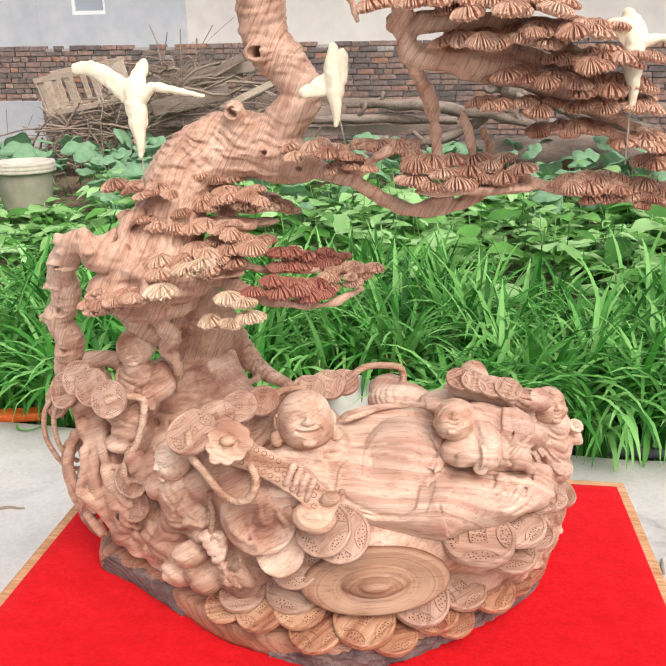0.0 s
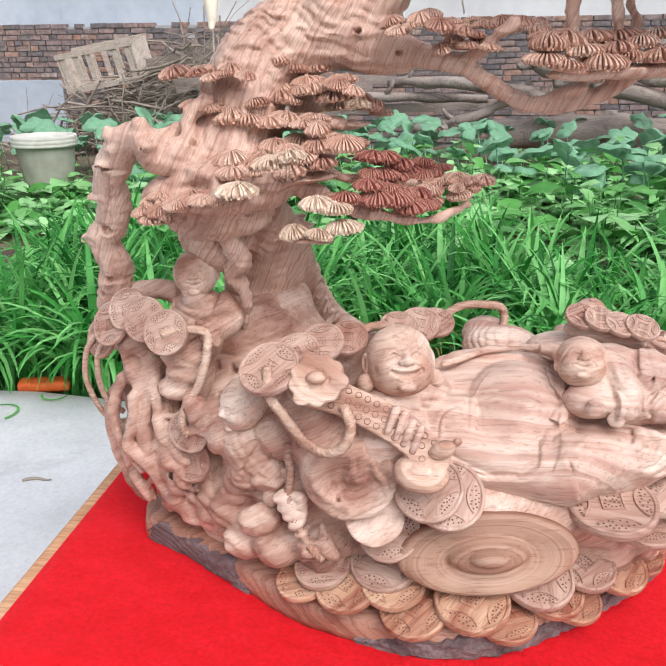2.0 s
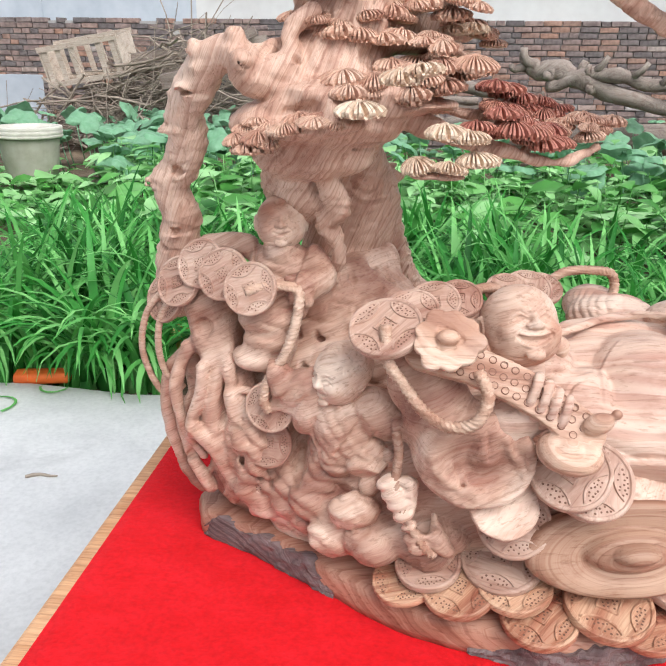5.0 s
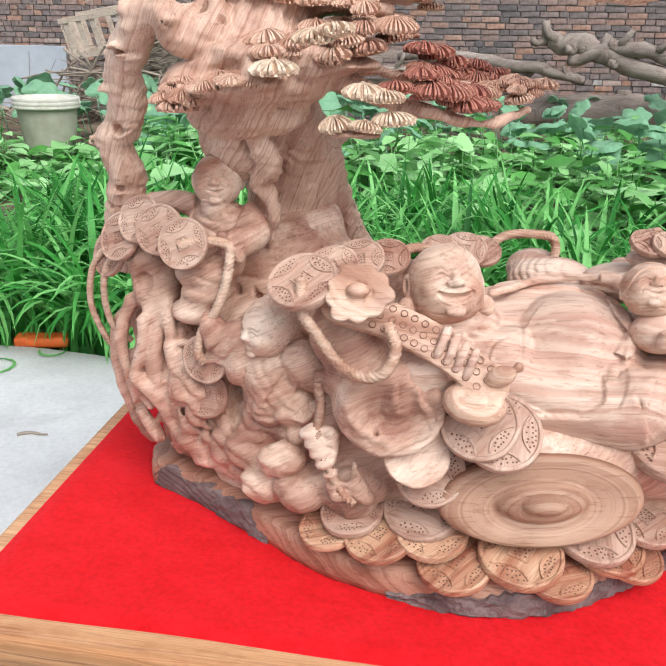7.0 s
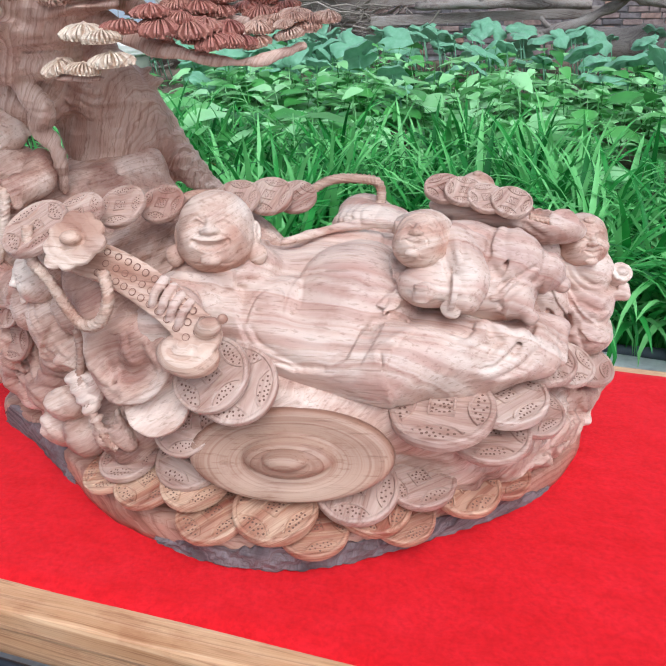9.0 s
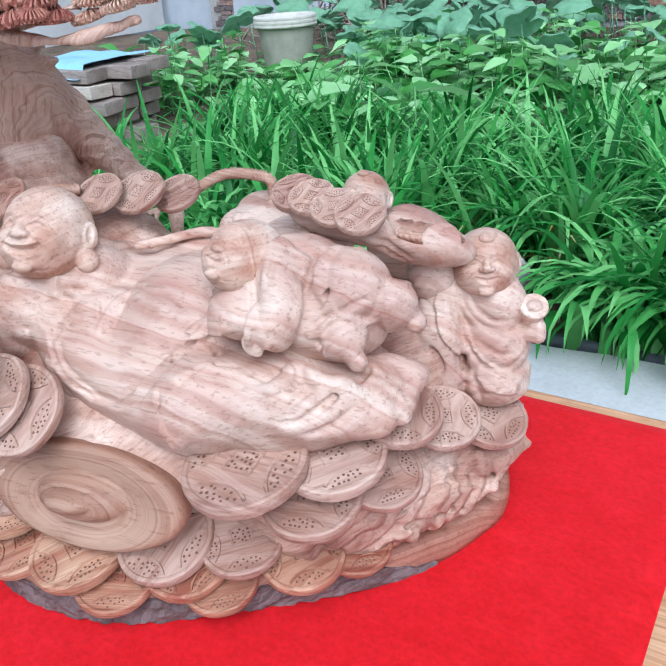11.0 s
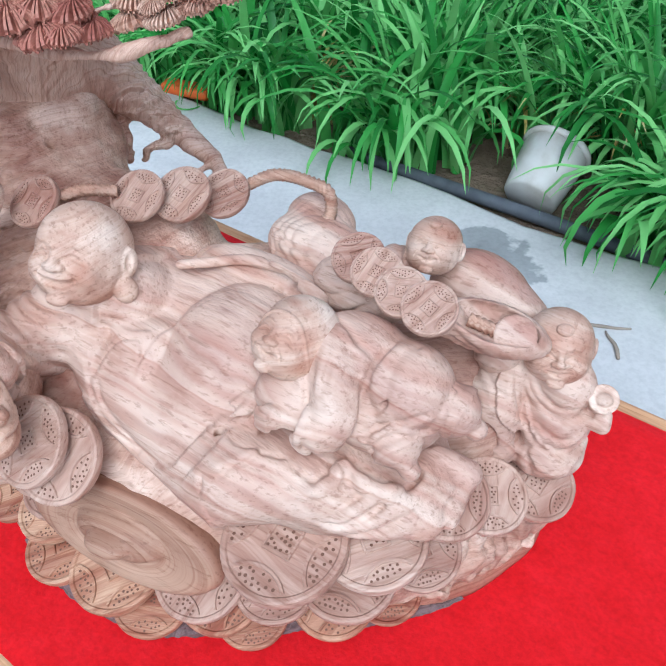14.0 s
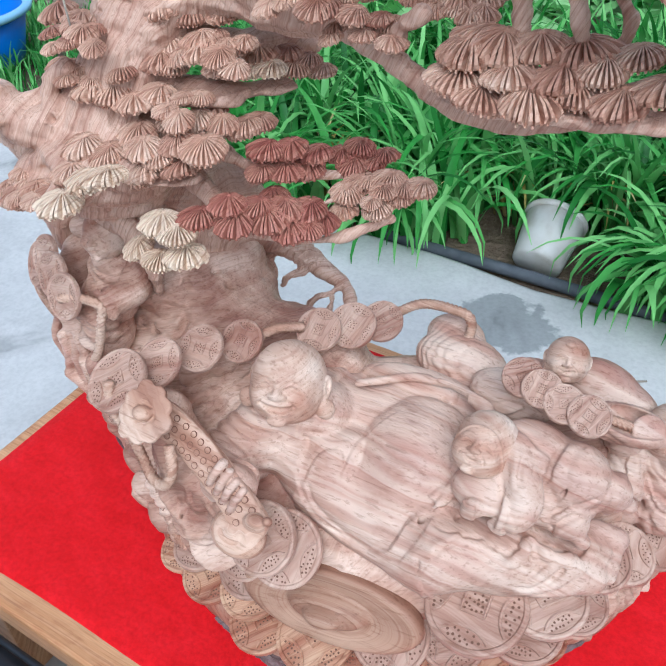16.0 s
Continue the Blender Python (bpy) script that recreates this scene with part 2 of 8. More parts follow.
# ---- materials ----
def material(name, rough=0.6, metal=0.0, spec=0.4):
    m = bpy.data.materials.new(name)
    m.use_nodes = True
    b = m.node_tree.nodes["Principled BSDF"]
    b.inputs["Roughness"].default_value, b.inputs["Metallic"].default_value = rough, metal
    b.inputs["Specular IOR Level"].default_value = spec
    return m, m.node_tree.nodes, m.node_tree.links, b


def ramp(nodes, stops):
    r = nodes.new("ShaderNodeValToRGB")
    while len(r.color_ramp.elements) < len(stops):
        r.color_ramp.elements.new(0.5)
    for e, (pos, col) in zip(r.color_ramp.elements, stops):
        e.position, e.color = pos, (*col, 1) if len(col) == 3 else col
    return r


def noise_node(nodes, links, coord, scale, detail=4, stretch=(1, 1, 1), rough=0.55, distort=0.0):
    mp = nodes.new("ShaderNodeMapping")
    mp.inputs["Scale"].default_value = stretch
    links.new(coord, mp.inputs["Vector"])
    t = nodes.new("ShaderNodeTexNoise")
    t.inputs["Scale"].default_value, t.inputs["Detail"].default_value = scale, detail
    t.inputs["Roughness"].default_value, t.inputs["Distortion"].default_value = rough, distort
    links.new(mp.outputs[0], t.inputs["Vector"])
    return t


def mixed(nodes, links, fac, a, b, mode="MIX"):
    n = nodes.new("ShaderNodeMix")
    n.data_type, n.blend_type = "RGBA", mode
    for sock, val in ((n.inputs[0], fac), (n.inputs[6], a), (n.inputs[7], b)):
        if isinstance(val, (int, float)):
            sock.default_value = val
        elif isinstance(val, tuple):
            sock.default_value = (*val, 1)
        else:
            links.new(val, sock)
    return n.outputs[2]


def bump(nodes, links, b, height, strength, dist):
    n = nodes.new("ShaderNodeBump")
    n.inputs["Strength"].default_value, n.inputs["Distance"].default_value = strength, dist
    links.new(height, n.inputs["Height"])
    links.new(n.outputs[0], b.inputs["Normal"])
    return n


def maths(nodes, links, op, a, b=None, c=None):
    n = nodes.new("ShaderNodeMath")
    n.operation = op
    for sock, val in zip(n.inputs, (a, b, c)):
        if isinstance(val, (int, float)):
            sock.default_value = val
        elif val is not None:
            links.new(val, sock)
    return n.outputs[0]


def rings_of(nodes, links, dist, scale, detail=2.0, rough=0.5):
    """Uneven growth rings: noise along the distance from the heart alone."""
    t = nodes.new("ShaderNodeTexNoise")
    t.noise_dimensions = "1D"
    t.inputs["Scale"].default_value, t.inputs["Detail"].default_value, t.inputs["Roughness"].default_value = 1.0, detail, rough
    links.new(maths(nodes, links, "MULTIPLY", dist, scale), t.inputs["W"])
    return t.outputs["Fac"]


def wood(name, dark, mid, pale, bands=5.0, turn=(0, 0, 0), zone=6.0, contrast=1.0, rough=0.5, fine=0.45, target=False, curl=0.03, band=0.42, unit=1.0, axis=(0.06, -0.1), veins=0.5, slope=0.12):
    """Carved, unpainted hardwood cut across its growth rings: broad bands, thin dark ring lines, stains, pores and chisel relief."""
    m, nodes, links, b = material(name, rough, 0, 0.22)
    tc = nodes.new("ShaderNodeTexCoord")
    size = nodes.new("ShaderNodeVectorMath")
    size.operation = "SCALE"
    size.inputs["Scale"].default_value = unit
    links.new(tc.outputs["Object"], size.inputs[0])
    place = size.outputs[0]
    if unit < 1:
        info = nodes.new("ShaderNodeObjectInfo")
        shift = nodes.new("ShaderNodeVectorMath")
        shift.operation = "MULTIPLY_ADD"
        comb = nodes.new("ShaderNodeCombineXYZ")
        for s in comb.inputs:
            links.new(info.outputs["Random"], s)
        links.new(comb.outputs[0], shift.inputs[0])
        shift.inputs[1].default_value = (3.1, 0.7, 0.5)
        links.new(place, shift.inputs[2])
        place = shift.outputs[0]
    rot = nodes.new("ShaderNodeMapping")
    rot.inputs["Rotation"].default_value = [radians(a) for a in turn]
    links.new(place, rot.inputs["Vector"])
    co = rot.outputs[0]
    warp = noise_node(nodes, links, co, 7.0, 3, (0.5, 1, 1))
    add = nodes.new("ShaderNodeVectorMath")
    add.operation = "MULTIPLY_ADD"
    links.new(warp.outputs["Color"], add.inputs[0])
    add.inputs[1].default_value = (0.0, curl, curl)
    links.new(co, add.inputs[2])
    xyz = nodes.new("ShaderNodeSeparateXYZ")
    links.new(add.outputs[0], xyz.inputs[0])
    if target:
        u, v = maths(nodes, links, "MULTIPLY", xyz.outputs[0], 0.5), xyz.outputs[1]
    else:
        u, v = maths(nodes, links, "SUBTRACT", xyz.outputs[1], axis[0]), maths(nodes, links, "SUBTRACT", xyz.outputs[2], axis[1])
    dist = maths(nodes, links, "SQRT", maths(nodes, links, "ADD", maths(nodes, links, "MULTIPLY", u, u), maths(nodes, links, "MULTIPLY", v, v)))
    dist = maths(nodes, links, "MULTIPLY_ADD", xyz.outputs[0], 0.0 if target else slope, dist)
    broad, thin = rings_of(nodes, links, dist, 13 * bands, 2.5), rings_of(nodes, links, dist, 60 * bands, 2.0, 0.6)
    z = noise_node(nodes, links, add.outputs[0], zone, 4, (0.35, 1, 1), 0.58)
    zr = ramp(nodes, [(0.5 - 0.2 / contrast, dark), (0.5, mid), (0.5 + 0.18 / contrast, pale)])
    links.new(z.outputs["Fac"], zr.inputs[0])
    wr = ramp(nodes, [(0.26, dark), (0.38, mid), (0.45, pale), (0.52, mid), (0.535, pale), (0.6, pale), (0.66, mid), (0.74, dark)])
    links.new(broad, wr.inputs[0])
    col = mixed(nodes, links, band, zr.outputs[0], wr.outputs[0])
    vr = ramp(nodes, [(0.3, (0.5, 0.32, 0.27)), (0.4, (0.8, 0.68, 0.62)), (0.46, (1, 1, 1)), (0.56, (1, 1, 1)), (0.62, (0.78, 0.64, 0.58)), (0.72, (1, 1, 1))])
    links.new(thin, vr.inputs[0])
    col = mixed(nodes, links, veins, col, vr.outputs[0], "MULTIPLY")
    hair = noise_node(nodes, links, co, 330.0, 3, (0.035, 0.8, 1), 0.62)
    sr = ramp(nodes, [(0.32, (0.55, 0.44, 0.39)), (0.46, (1.0, 1.0, 1.0))])
    links.new(hair.outputs["Fac"], sr.inputs[0])
    col = mixed(nodes, links, 0.6, col, sr.outputs[0], "MULTIPLY")
    stain = noise_node(nodes, links, co, 24.0, 5, (0.6, 1, 1), 0.65)
    tr = ramp(nodes, [(0.36, (0.74, 0.62, 0.57)), (0.48, (1, 1, 1)), (0.66, (1.05, 1.03, 1.0))])
    links.new(stain.outputs["Fac"], tr.inputs[0])
    col = mixed(nodes, links, 0.6, col, tr.outputs[0], "MULTIPLY")
    links.new(col, b.inputs["Base Color"])
    pores = noise_node(nodes, links, co, 260.0, 3, (0.12, 1, 1), 0.6)
    chis = noise_node(nodes, links, co, 90.0, 4, (0.3, 1, 1), 0.6)
    bump(nodes, links, b, maths(nodes, links, "MULTIPLY_ADD", chis.outputs["Fac"], 2.2, pores.outputs["Fac"]), fine, 0.0014)
    return m


WOOD = wood("carved_wood", (0.28, 0.12, 0.08), (0.53, 0.32, 0.22), (0.77, 0.585, 0.455), bands=4.0, fine=0.7, band=0.36, contrast=1.25, veins=0.32)
WOOD_FLANK = wood("flank_wood", (0.3, 0.13, 0.09), (0.53, 0.33, 0.24), (0.76, 0.57, 0.45), bands=5.0, turn=(10, 30, 0), fine=0.9, band=0.14, zone=18.0, contrast=1.25, curl=0.05, veins=0.3)
WOOD_PALE = wood("carved_sapwood", (0.34, 0.135, 0.1), (0.53, 0.325, 0.245), (0.74, 0.58, 0.465), bands=1.15, turn=(0, 8, 4), fine=0.6, zone=12.0, contrast=1.45, curl=0.07, axis=(-0.37, -0.22), band=0.5, veins=0.3)
WOOD_SMOOTH = wood("smooth_sapwood", (0.42, 0.2, 0.13), (0.64, 0.45, 0.34), (0.8, 0.65, 0.53), bands=3.0, turn=(0, 25, 20), fine=0.3, zone=16.0, contrast=1.1, band=0.2, veins=0.25)
RINGWOOD = wood("ring_wood", (0.12, 0.05, 0.035), (0.23, 0.11, 0.075), (0.34, 0.19, 0.13), bands=5, zone=16.0, unit=0.02)
COINWOOD = wood("coin_wood", (0.29, 0.13, 0.09), (0.47, 0.295, 0.22), (0.61, 0.44, 0.345), bands=5, zone=16.0, contrast=1.2, fine=0.4, unit=0.04, veins=0.2)
WOOD_ROOT = wood("root_wood", (0.36, 0.175, 0.12), (0.61, 0.4, 0.3), (0.75, 0.57, 0.45), bands=5, turn=(0, 70, 0), fine=0.9, band=0.3, curl=0.05, zone=10.0)
NEEDLE = wood("needle_wood", (0.33, 0.14, 0.095), (0.57, 0.34, 0.24), (0.74, 0.53, 0.4), bands=6, fine=0.5, band=0.25, zone=16.0, contrast=1.2, unit=0.016)
WOOD_RED = wood("red_heartwood", (0.22, 0.065, 0.05), (0.4, 0.15, 0.11), (0.52, 0.27, 0.19), bands=7, zone=16.0, unit=0.016)
WOOD_TAN = wood("tan_wood", (0.2, 0.085, 0.05), (0.37, 0.205, 0.135), (0.52, 0.34, 0.235), bands=5, fine=0.2, target=True, band=0.5, veins=0.35, curl=0.012)
WOOD_WARM = wood("orange_wood", (0.27, 0.075, 0.045), (0.44, 0.21, 0.125), (0.62, 0.4, 0.26), bands=6, zone=18.0, contrast=1.6, unit=0.04)
WOOD_CREAM = wood("cream_wood", (0.5, 0.33, 0.22), (0.7, 0.53, 0.38), (0.8, 0.67, 0.52), bands=8, zone=16.0, unit=0.016)
BARK = wood("dark_bark", (0.07, 0.05, 0.048), (0.15, 0.11, 0.105), (0.27, 0.21, 0.2), bands=10, zone=25, rough=0.8, fine=0.8)
BASEWOOD = wood("base_wood", (0.26, 0.11, 0.07), (0.41, 0.21, 0.14), (0.54, 0.32, 0.225), bands=5, rough=0.42, fine=0.12)
OAK = wood("table_wood", (0.42, 0.19, 0.08), (0.6, 0.33, 0.165), (0.7, 0.44, 0.25), bands=5, rough=0.38, fine=0.15, curl=0.012, zone=14.0, slope=0.02, axis=(0.9, -0.5))
GREYWOOD = wood("weathered_wood", (0.13, 0.1, 0.085), (0.27, 0.22, 0.185), (0.42, 0.36, 0.31), bands=8, rough=0.85, fine=0.8)
CRATEWOOD = wood("crate_wood", (0.4, 0.33, 0.26), (0.58, 0.5, 0.41), (0.7, 0.62, 0.53), bands=6, rough=0.8)


def speckled(name, base, dark, scale, rough=0.8, relief=0.4, dist=0.004, big=1.5, light=None, spec=0.3):
    """A plain mineral, cloth or painted surface with grain and larger stains."""
    m, nodes, links, b = material(name, rough, 0, spec)
    tc = nodes.new("ShaderNodeTexCoord")
    co = tc.outputs["Object"]
    a, c = noise_node(nodes, links, co, scale, 5), noise_node(nodes, links, co, big, 5, rough=0.6)
    r1 = ramp(nodes, [(0.3, dark), (0.6, base)])
    r2 = ramp(nodes, [(0.36, dark), (0.52, base), (0.7, light or base)])
    links.new(a.outputs["Fac"], r1.inputs[0])
    links.new(c.outputs["Fac"], r2.inputs[0])
    links.new(mixed(nodes, links, 0.6, r1.outputs[0], r2.outputs[0]), b.inputs["Base Color"])
    bump(nodes, links, b, a.outputs["Fac"], relief, dist)
    return m


SOIL = speckled("garden_soil", (0.17, 0.12, 0.08), (0.07, 0.05, 0.035), 25, 0.95, 1.0, 0.03, 2.0, (0.27, 0.2, 0.13))
RENDER = speckled("grey_render", (0.47, 0.5, 0.53), (0.36, 0.39, 0.43), 6, 0.9, 0.2, 0.004, 0.8, (0.56, 0.57, 0.58))
RENDER_PALE = speckled("pale_render", (0.6, 0.59, 0.56), (0.5, 0.48, 0.46), 6, 0.9, 0.2, 0.004, 0.8, (0.66, 0.65, 0.62))
MORTAR = speckled("old_mortar", (0.4, 0.38, 0.355), (0.26, 0.24, 0.22), 20, 0.95, 0.6, 0.006, 1.2)
POTTERY = speckled("weathered_pot", (0.36, 0.34, 0.27), (0.24, 0.23, 0.17), 14, 0.85, 0.3, 0.004, 3.0)
RIMWHITE = speckled("pot_rim", (0.62, 0.58, 0.5), (0.45, 0.41, 0.34), 20, 0.8, 0.3, 0.003, 4.0)
TUBWHITE = speckled("tub_plastic", (0.52, 0.51, 0.47), (0.36, 0.33, 0.27), 14, 0.5, 0.1, 0.001, 8.0)
HOSE = speckled("hose_rubber", (0.1, 0.11, 0.125), (0.055, 0.06, 0.07), 40, 0.55, 0.2, 0.001, 6.0)
ORANGE = speckled("orange_plastic", (0.8, 0.16, 0.03), (0.55, 0.09, 0.02), 30, 0.5, 0.1, 0.001, 9.0)
BLUE = speckled("blue_plastic", (0.02, 0.16, 0.6), (0.015, 0.11, 0.45), 10, 0.4, 0.05, 0.001, 4.0)
BLUE_PALE = speckled("blue_sheet", (0.35, 0.6, 0.78), (0.25, 0.48, 0.7), 10, 0.45, 0.2, 0.004, 4.0)
BLACK = speckled("black_vinyl", (0.02, 0.022, 0.027), (0.012, 0.013, 0.016), 40, 0.35, 0.15, 0.001, 5.0)
CRANE = speckled("pale_crane_wood", (0.86, 0.79, 0.62), (0.74, 0.64, 0.46), 90, 0.6, 0.3, 0.001, 25.0)
WIRE = speckled("rod_metal", (0.55, 0.5, 0.4), (0.4, 0.36, 0.3), 60, 0.5, 0.1, 0.001, 9.0)
# flat brown that paints the shade inside the coins' drilled holes
HOLE_SHADE, _n, _l, _b = material("hole_shade", 0.9)
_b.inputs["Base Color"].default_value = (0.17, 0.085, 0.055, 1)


def velvet():
    m, nodes, links, b = material("red_cloth", 0.95, 0, 0.1)
    tc = nodes.new("ShaderNodeTexCoord")
    co = tc.outputs["Object"]
    nap, weave = noise_node(nodes, links, co, 22, 6, (1, 1.6, 1), 0.7), noise_node(nodes, links, co, 150, 6, (1, 1, 1), 0.75)
    r = ramp(nodes, [(0.34, (0.62, 0.006, 0.008)), (0.52, (0.68, 0.008, 0.012)), (0.68, (0.73, 0.011, 0.017))])
    links.new(nap.outputs["Fac"], r.inputs[0])
    w = ramp(nodes, [(0.36, (0.74, 0.72, 0.72)), (0.58, (1, 1, 1))])
    links.new(weave.outputs["Fac"], w.inputs[0])
    links.new(mixed(nodes, links, 0.7, r.outputs[0], w.outputs[0], "MULTIPLY"), b.inputs["Base Color"])
    b.inputs["Sheen Weight"].default_value = 0.12
    b.inputs["Sheen Tint"].default_value = (1, 0.35, 0.4, 1)
    bump(nodes, links, b, weave.outputs["Fac"], 0.7, 0.002)
    return m


CLOTH = velvet()


def leaf_material(name, dark, mid, pale, rough=0.45, glow=0.25):
    """Green leaves: each one a little different, with some light passing through."""
    m, nodes, links, b = material(name, rough, 0, 0.2)
    geo, info = nodes.new("ShaderNodeNewGeometry"), nodes.new("ShaderNodeObjectInfo")
    tc = nodes.new("ShaderNodeTexCoord")
    n = noise_node(nodes, links, tc.outputs["Object"], 6.0, 3)
    mean = nodes.new("ShaderNodeMath")
    mean.operation = "MULTIPLY_ADD"
    links.new(geo.outputs["Random Per Island"], mean.inputs[0])
    mean.inputs[1].default_value = 0.85
    k = nodes.new("ShaderNodeMath")
    k.operation = "MULTIPLY"
    links.new(n.outputs["Fac"], k.inputs[0])
    k.inputs[1].default_value = 0.4
    links.new(k.outputs[0], mean.inputs[2])
    r = ramp(nodes, [(0.1, dark), (0.5, mid), (0.92, pale)])
    links.new(mean.outputs[0], r.inputs[0])
    links.new(r.outputs[0], b.inputs["Base Color"])
    tr = nodes.new("ShaderNodeBsdfTranslucent")
    links.new(r.outputs[0], tr.inputs[0])
    mix = nodes.new("ShaderNodeMixShader")
    mix.inputs[0].default_value = glow
    links.new(b.outputs[0], mix.inputs[1])
    links.new(tr.outputs[0], mix.inputs[2])
    links.new(mix.outputs[0], nodes["Material Output"].inputs["Surface"])
    return m


CHIVE = leaf_material("chive_leaf", (0.012, 0.08, 0.012), (0.07, 0.32, 0.05), (0.28, 0.62, 0.19), 0.38, 0.35)
WEED = leaf_material("weed_leaf", (0.025, 0.12, 0.02), (0.14, 0.4, 0.08), (0.45, 0.74, 0.33), 0.32, 0.3)
SQUASH = leaf_material("squash_leaf", (0.04, 0.14, 0.06), (0.13, 0.32, 0.15), (0.34, 0.55, 0.36), 0.35, 0.25)
DRY = leaf_material("dry_leaf", (0.3, 0.2, 0.07), (0.5, 0.38, 0.1), (0.6, 0.5, 0.25), 0.7, 0.2)
TWIG = speckled("dry_twig", (0.33, 0.27, 0.21), (0.19, 0.15, 0.12), 30, 0.9, 0.5, 0.003, 4.0)


def brick_material():
    m, nodes, links, b = material("old_brick", 0.9, 0, 0.2)
    info, geo, tc = nodes.new("ShaderNodeObjectInfo"), nodes.new("ShaderNodeNewGeometry"), nodes.new("ShaderNodeTexCoord")
    add = nodes.new("ShaderNodeMath")
    add.operation = "ADD"
    links.new(info.outputs["Random"], add.inputs[0])
    links.new(geo.outputs["Random Per Island"], add.inputs[1])
    fr = nodes.new("ShaderNodeMath")
    fr.operation = "FRACT"
    links.new(add.outputs[0], fr.inputs[0])
    r = ramp(nodes, [(0.0, (0.17, 0.15, 0.145)), (0.3, (0.25, 0.205, 0.19)), (0.55, (0.31, 0.235, 0.21)), (0.8, (0.35, 0.245, 0.205)), (0.95, (0.46, 0.27, 0.19)), (1.0, (0.48, 0.45, 0.42))])
    links.new(fr.outputs[0], r.inputs[0])
    n = noise_node(nodes, links, tc.outputs["Object"], 18, 5)
    nr = ramp(nodes, [(0.35, (0.45, 0.43, 0.42)), (0.65, (1, 1, 1))])
    links.new(n.outputs["Fac"], nr.inputs[0])
    links.new(mixed(nodes, links, 0.85, r.outputs[0], nr.outputs[0], "MULTIPLY"), b.inputs["Base Color"])
    bump(nodes, links, b, n.outputs["Fac"], 0.6, 0.006)
    return m


BRICK = brick_material()
GLASS, _n, _l, _b = material("window_glass", 0.1)
_b.inputs["Base Color"].default_value = (0.3, 0.34, 0.38, 1)
FRAME_WHITE = speckled("white_frame", (0.75, 0.76, 0.76), (0.65, 0.66, 0.66), 20, 0.5, 0.1, 0.001, 3)

# ---- setting ----
GROUND, BED_EDGE, TOP = 0.04, 2.31, 0.432


def sheet(name, x0, x1, y0, y1, nx, ny, height):
    """A ground sheet on a grid, with its height given by a function."""
    xs, ys = np.linspace(x0, x1, nx), np.linspace(y0, y1, ny)
    verts = [(x, y, height(x, y)) for y in ys for x in xs]
    faces = [(j * nx + i, j * nx + i + 1, (j + 1) * nx + i + 1, (j + 1) * nx + i) for j in range(ny - 1) for i in range(nx - 1)]
    return mesh_from(name, verts, faces)


def soil_height(x, y):
    return -0.02 + 0.04 * noise.noise((x * 1.7, y * 1.7, 0)) + 0.015 * noise.noise((x * 9, y * 9, 3)) - (0.15 if y < 2.2 else 0)


ground = obj("ground", sheet("ground", -60, 60, -40, 70, 40, 40, lambda x, y: -0.12), SOIL)
tagged(ground, "bare brown garden soil reaching all round", "ground", kind="structure")
bed = obj("garden_bed", sheet("garden_bed", -9, 7, 2.25, 10.35, 150, 90, soil_height), SOIL)
tagged(bed, "dark crumbly soil of the vegetable bed", "soil", kind="structure")


def yard():
    """The concrete apron: flat, with a broken, wavy edge along the bed."""
    nx, verts, faces = 140, [], []
    xs = np.linspace(-9, 7, nx)
    for x in xs:
        e = BED_EDGE + 0.03 * noise.noise((x * 2.3, 0, 0)) + 0.015 * noise.noise((x * 9, 5, 0))
        for y, z in ((-8, GROUND), (0.5, GROUND), (e - 0.25, GROUND), (e - 0.03, GROUND - 0.004), (e, GROUND - 0.02), (e + 0.015, -0.13)):
            verts.append((x, y, z))
    for i in range(nx - 1):
        for j in range(5):
            a = i * 6 + j
            faces.append((a, a + 6, a + 7, a + 1))
    return mesh_from("pavement", verts, faces)


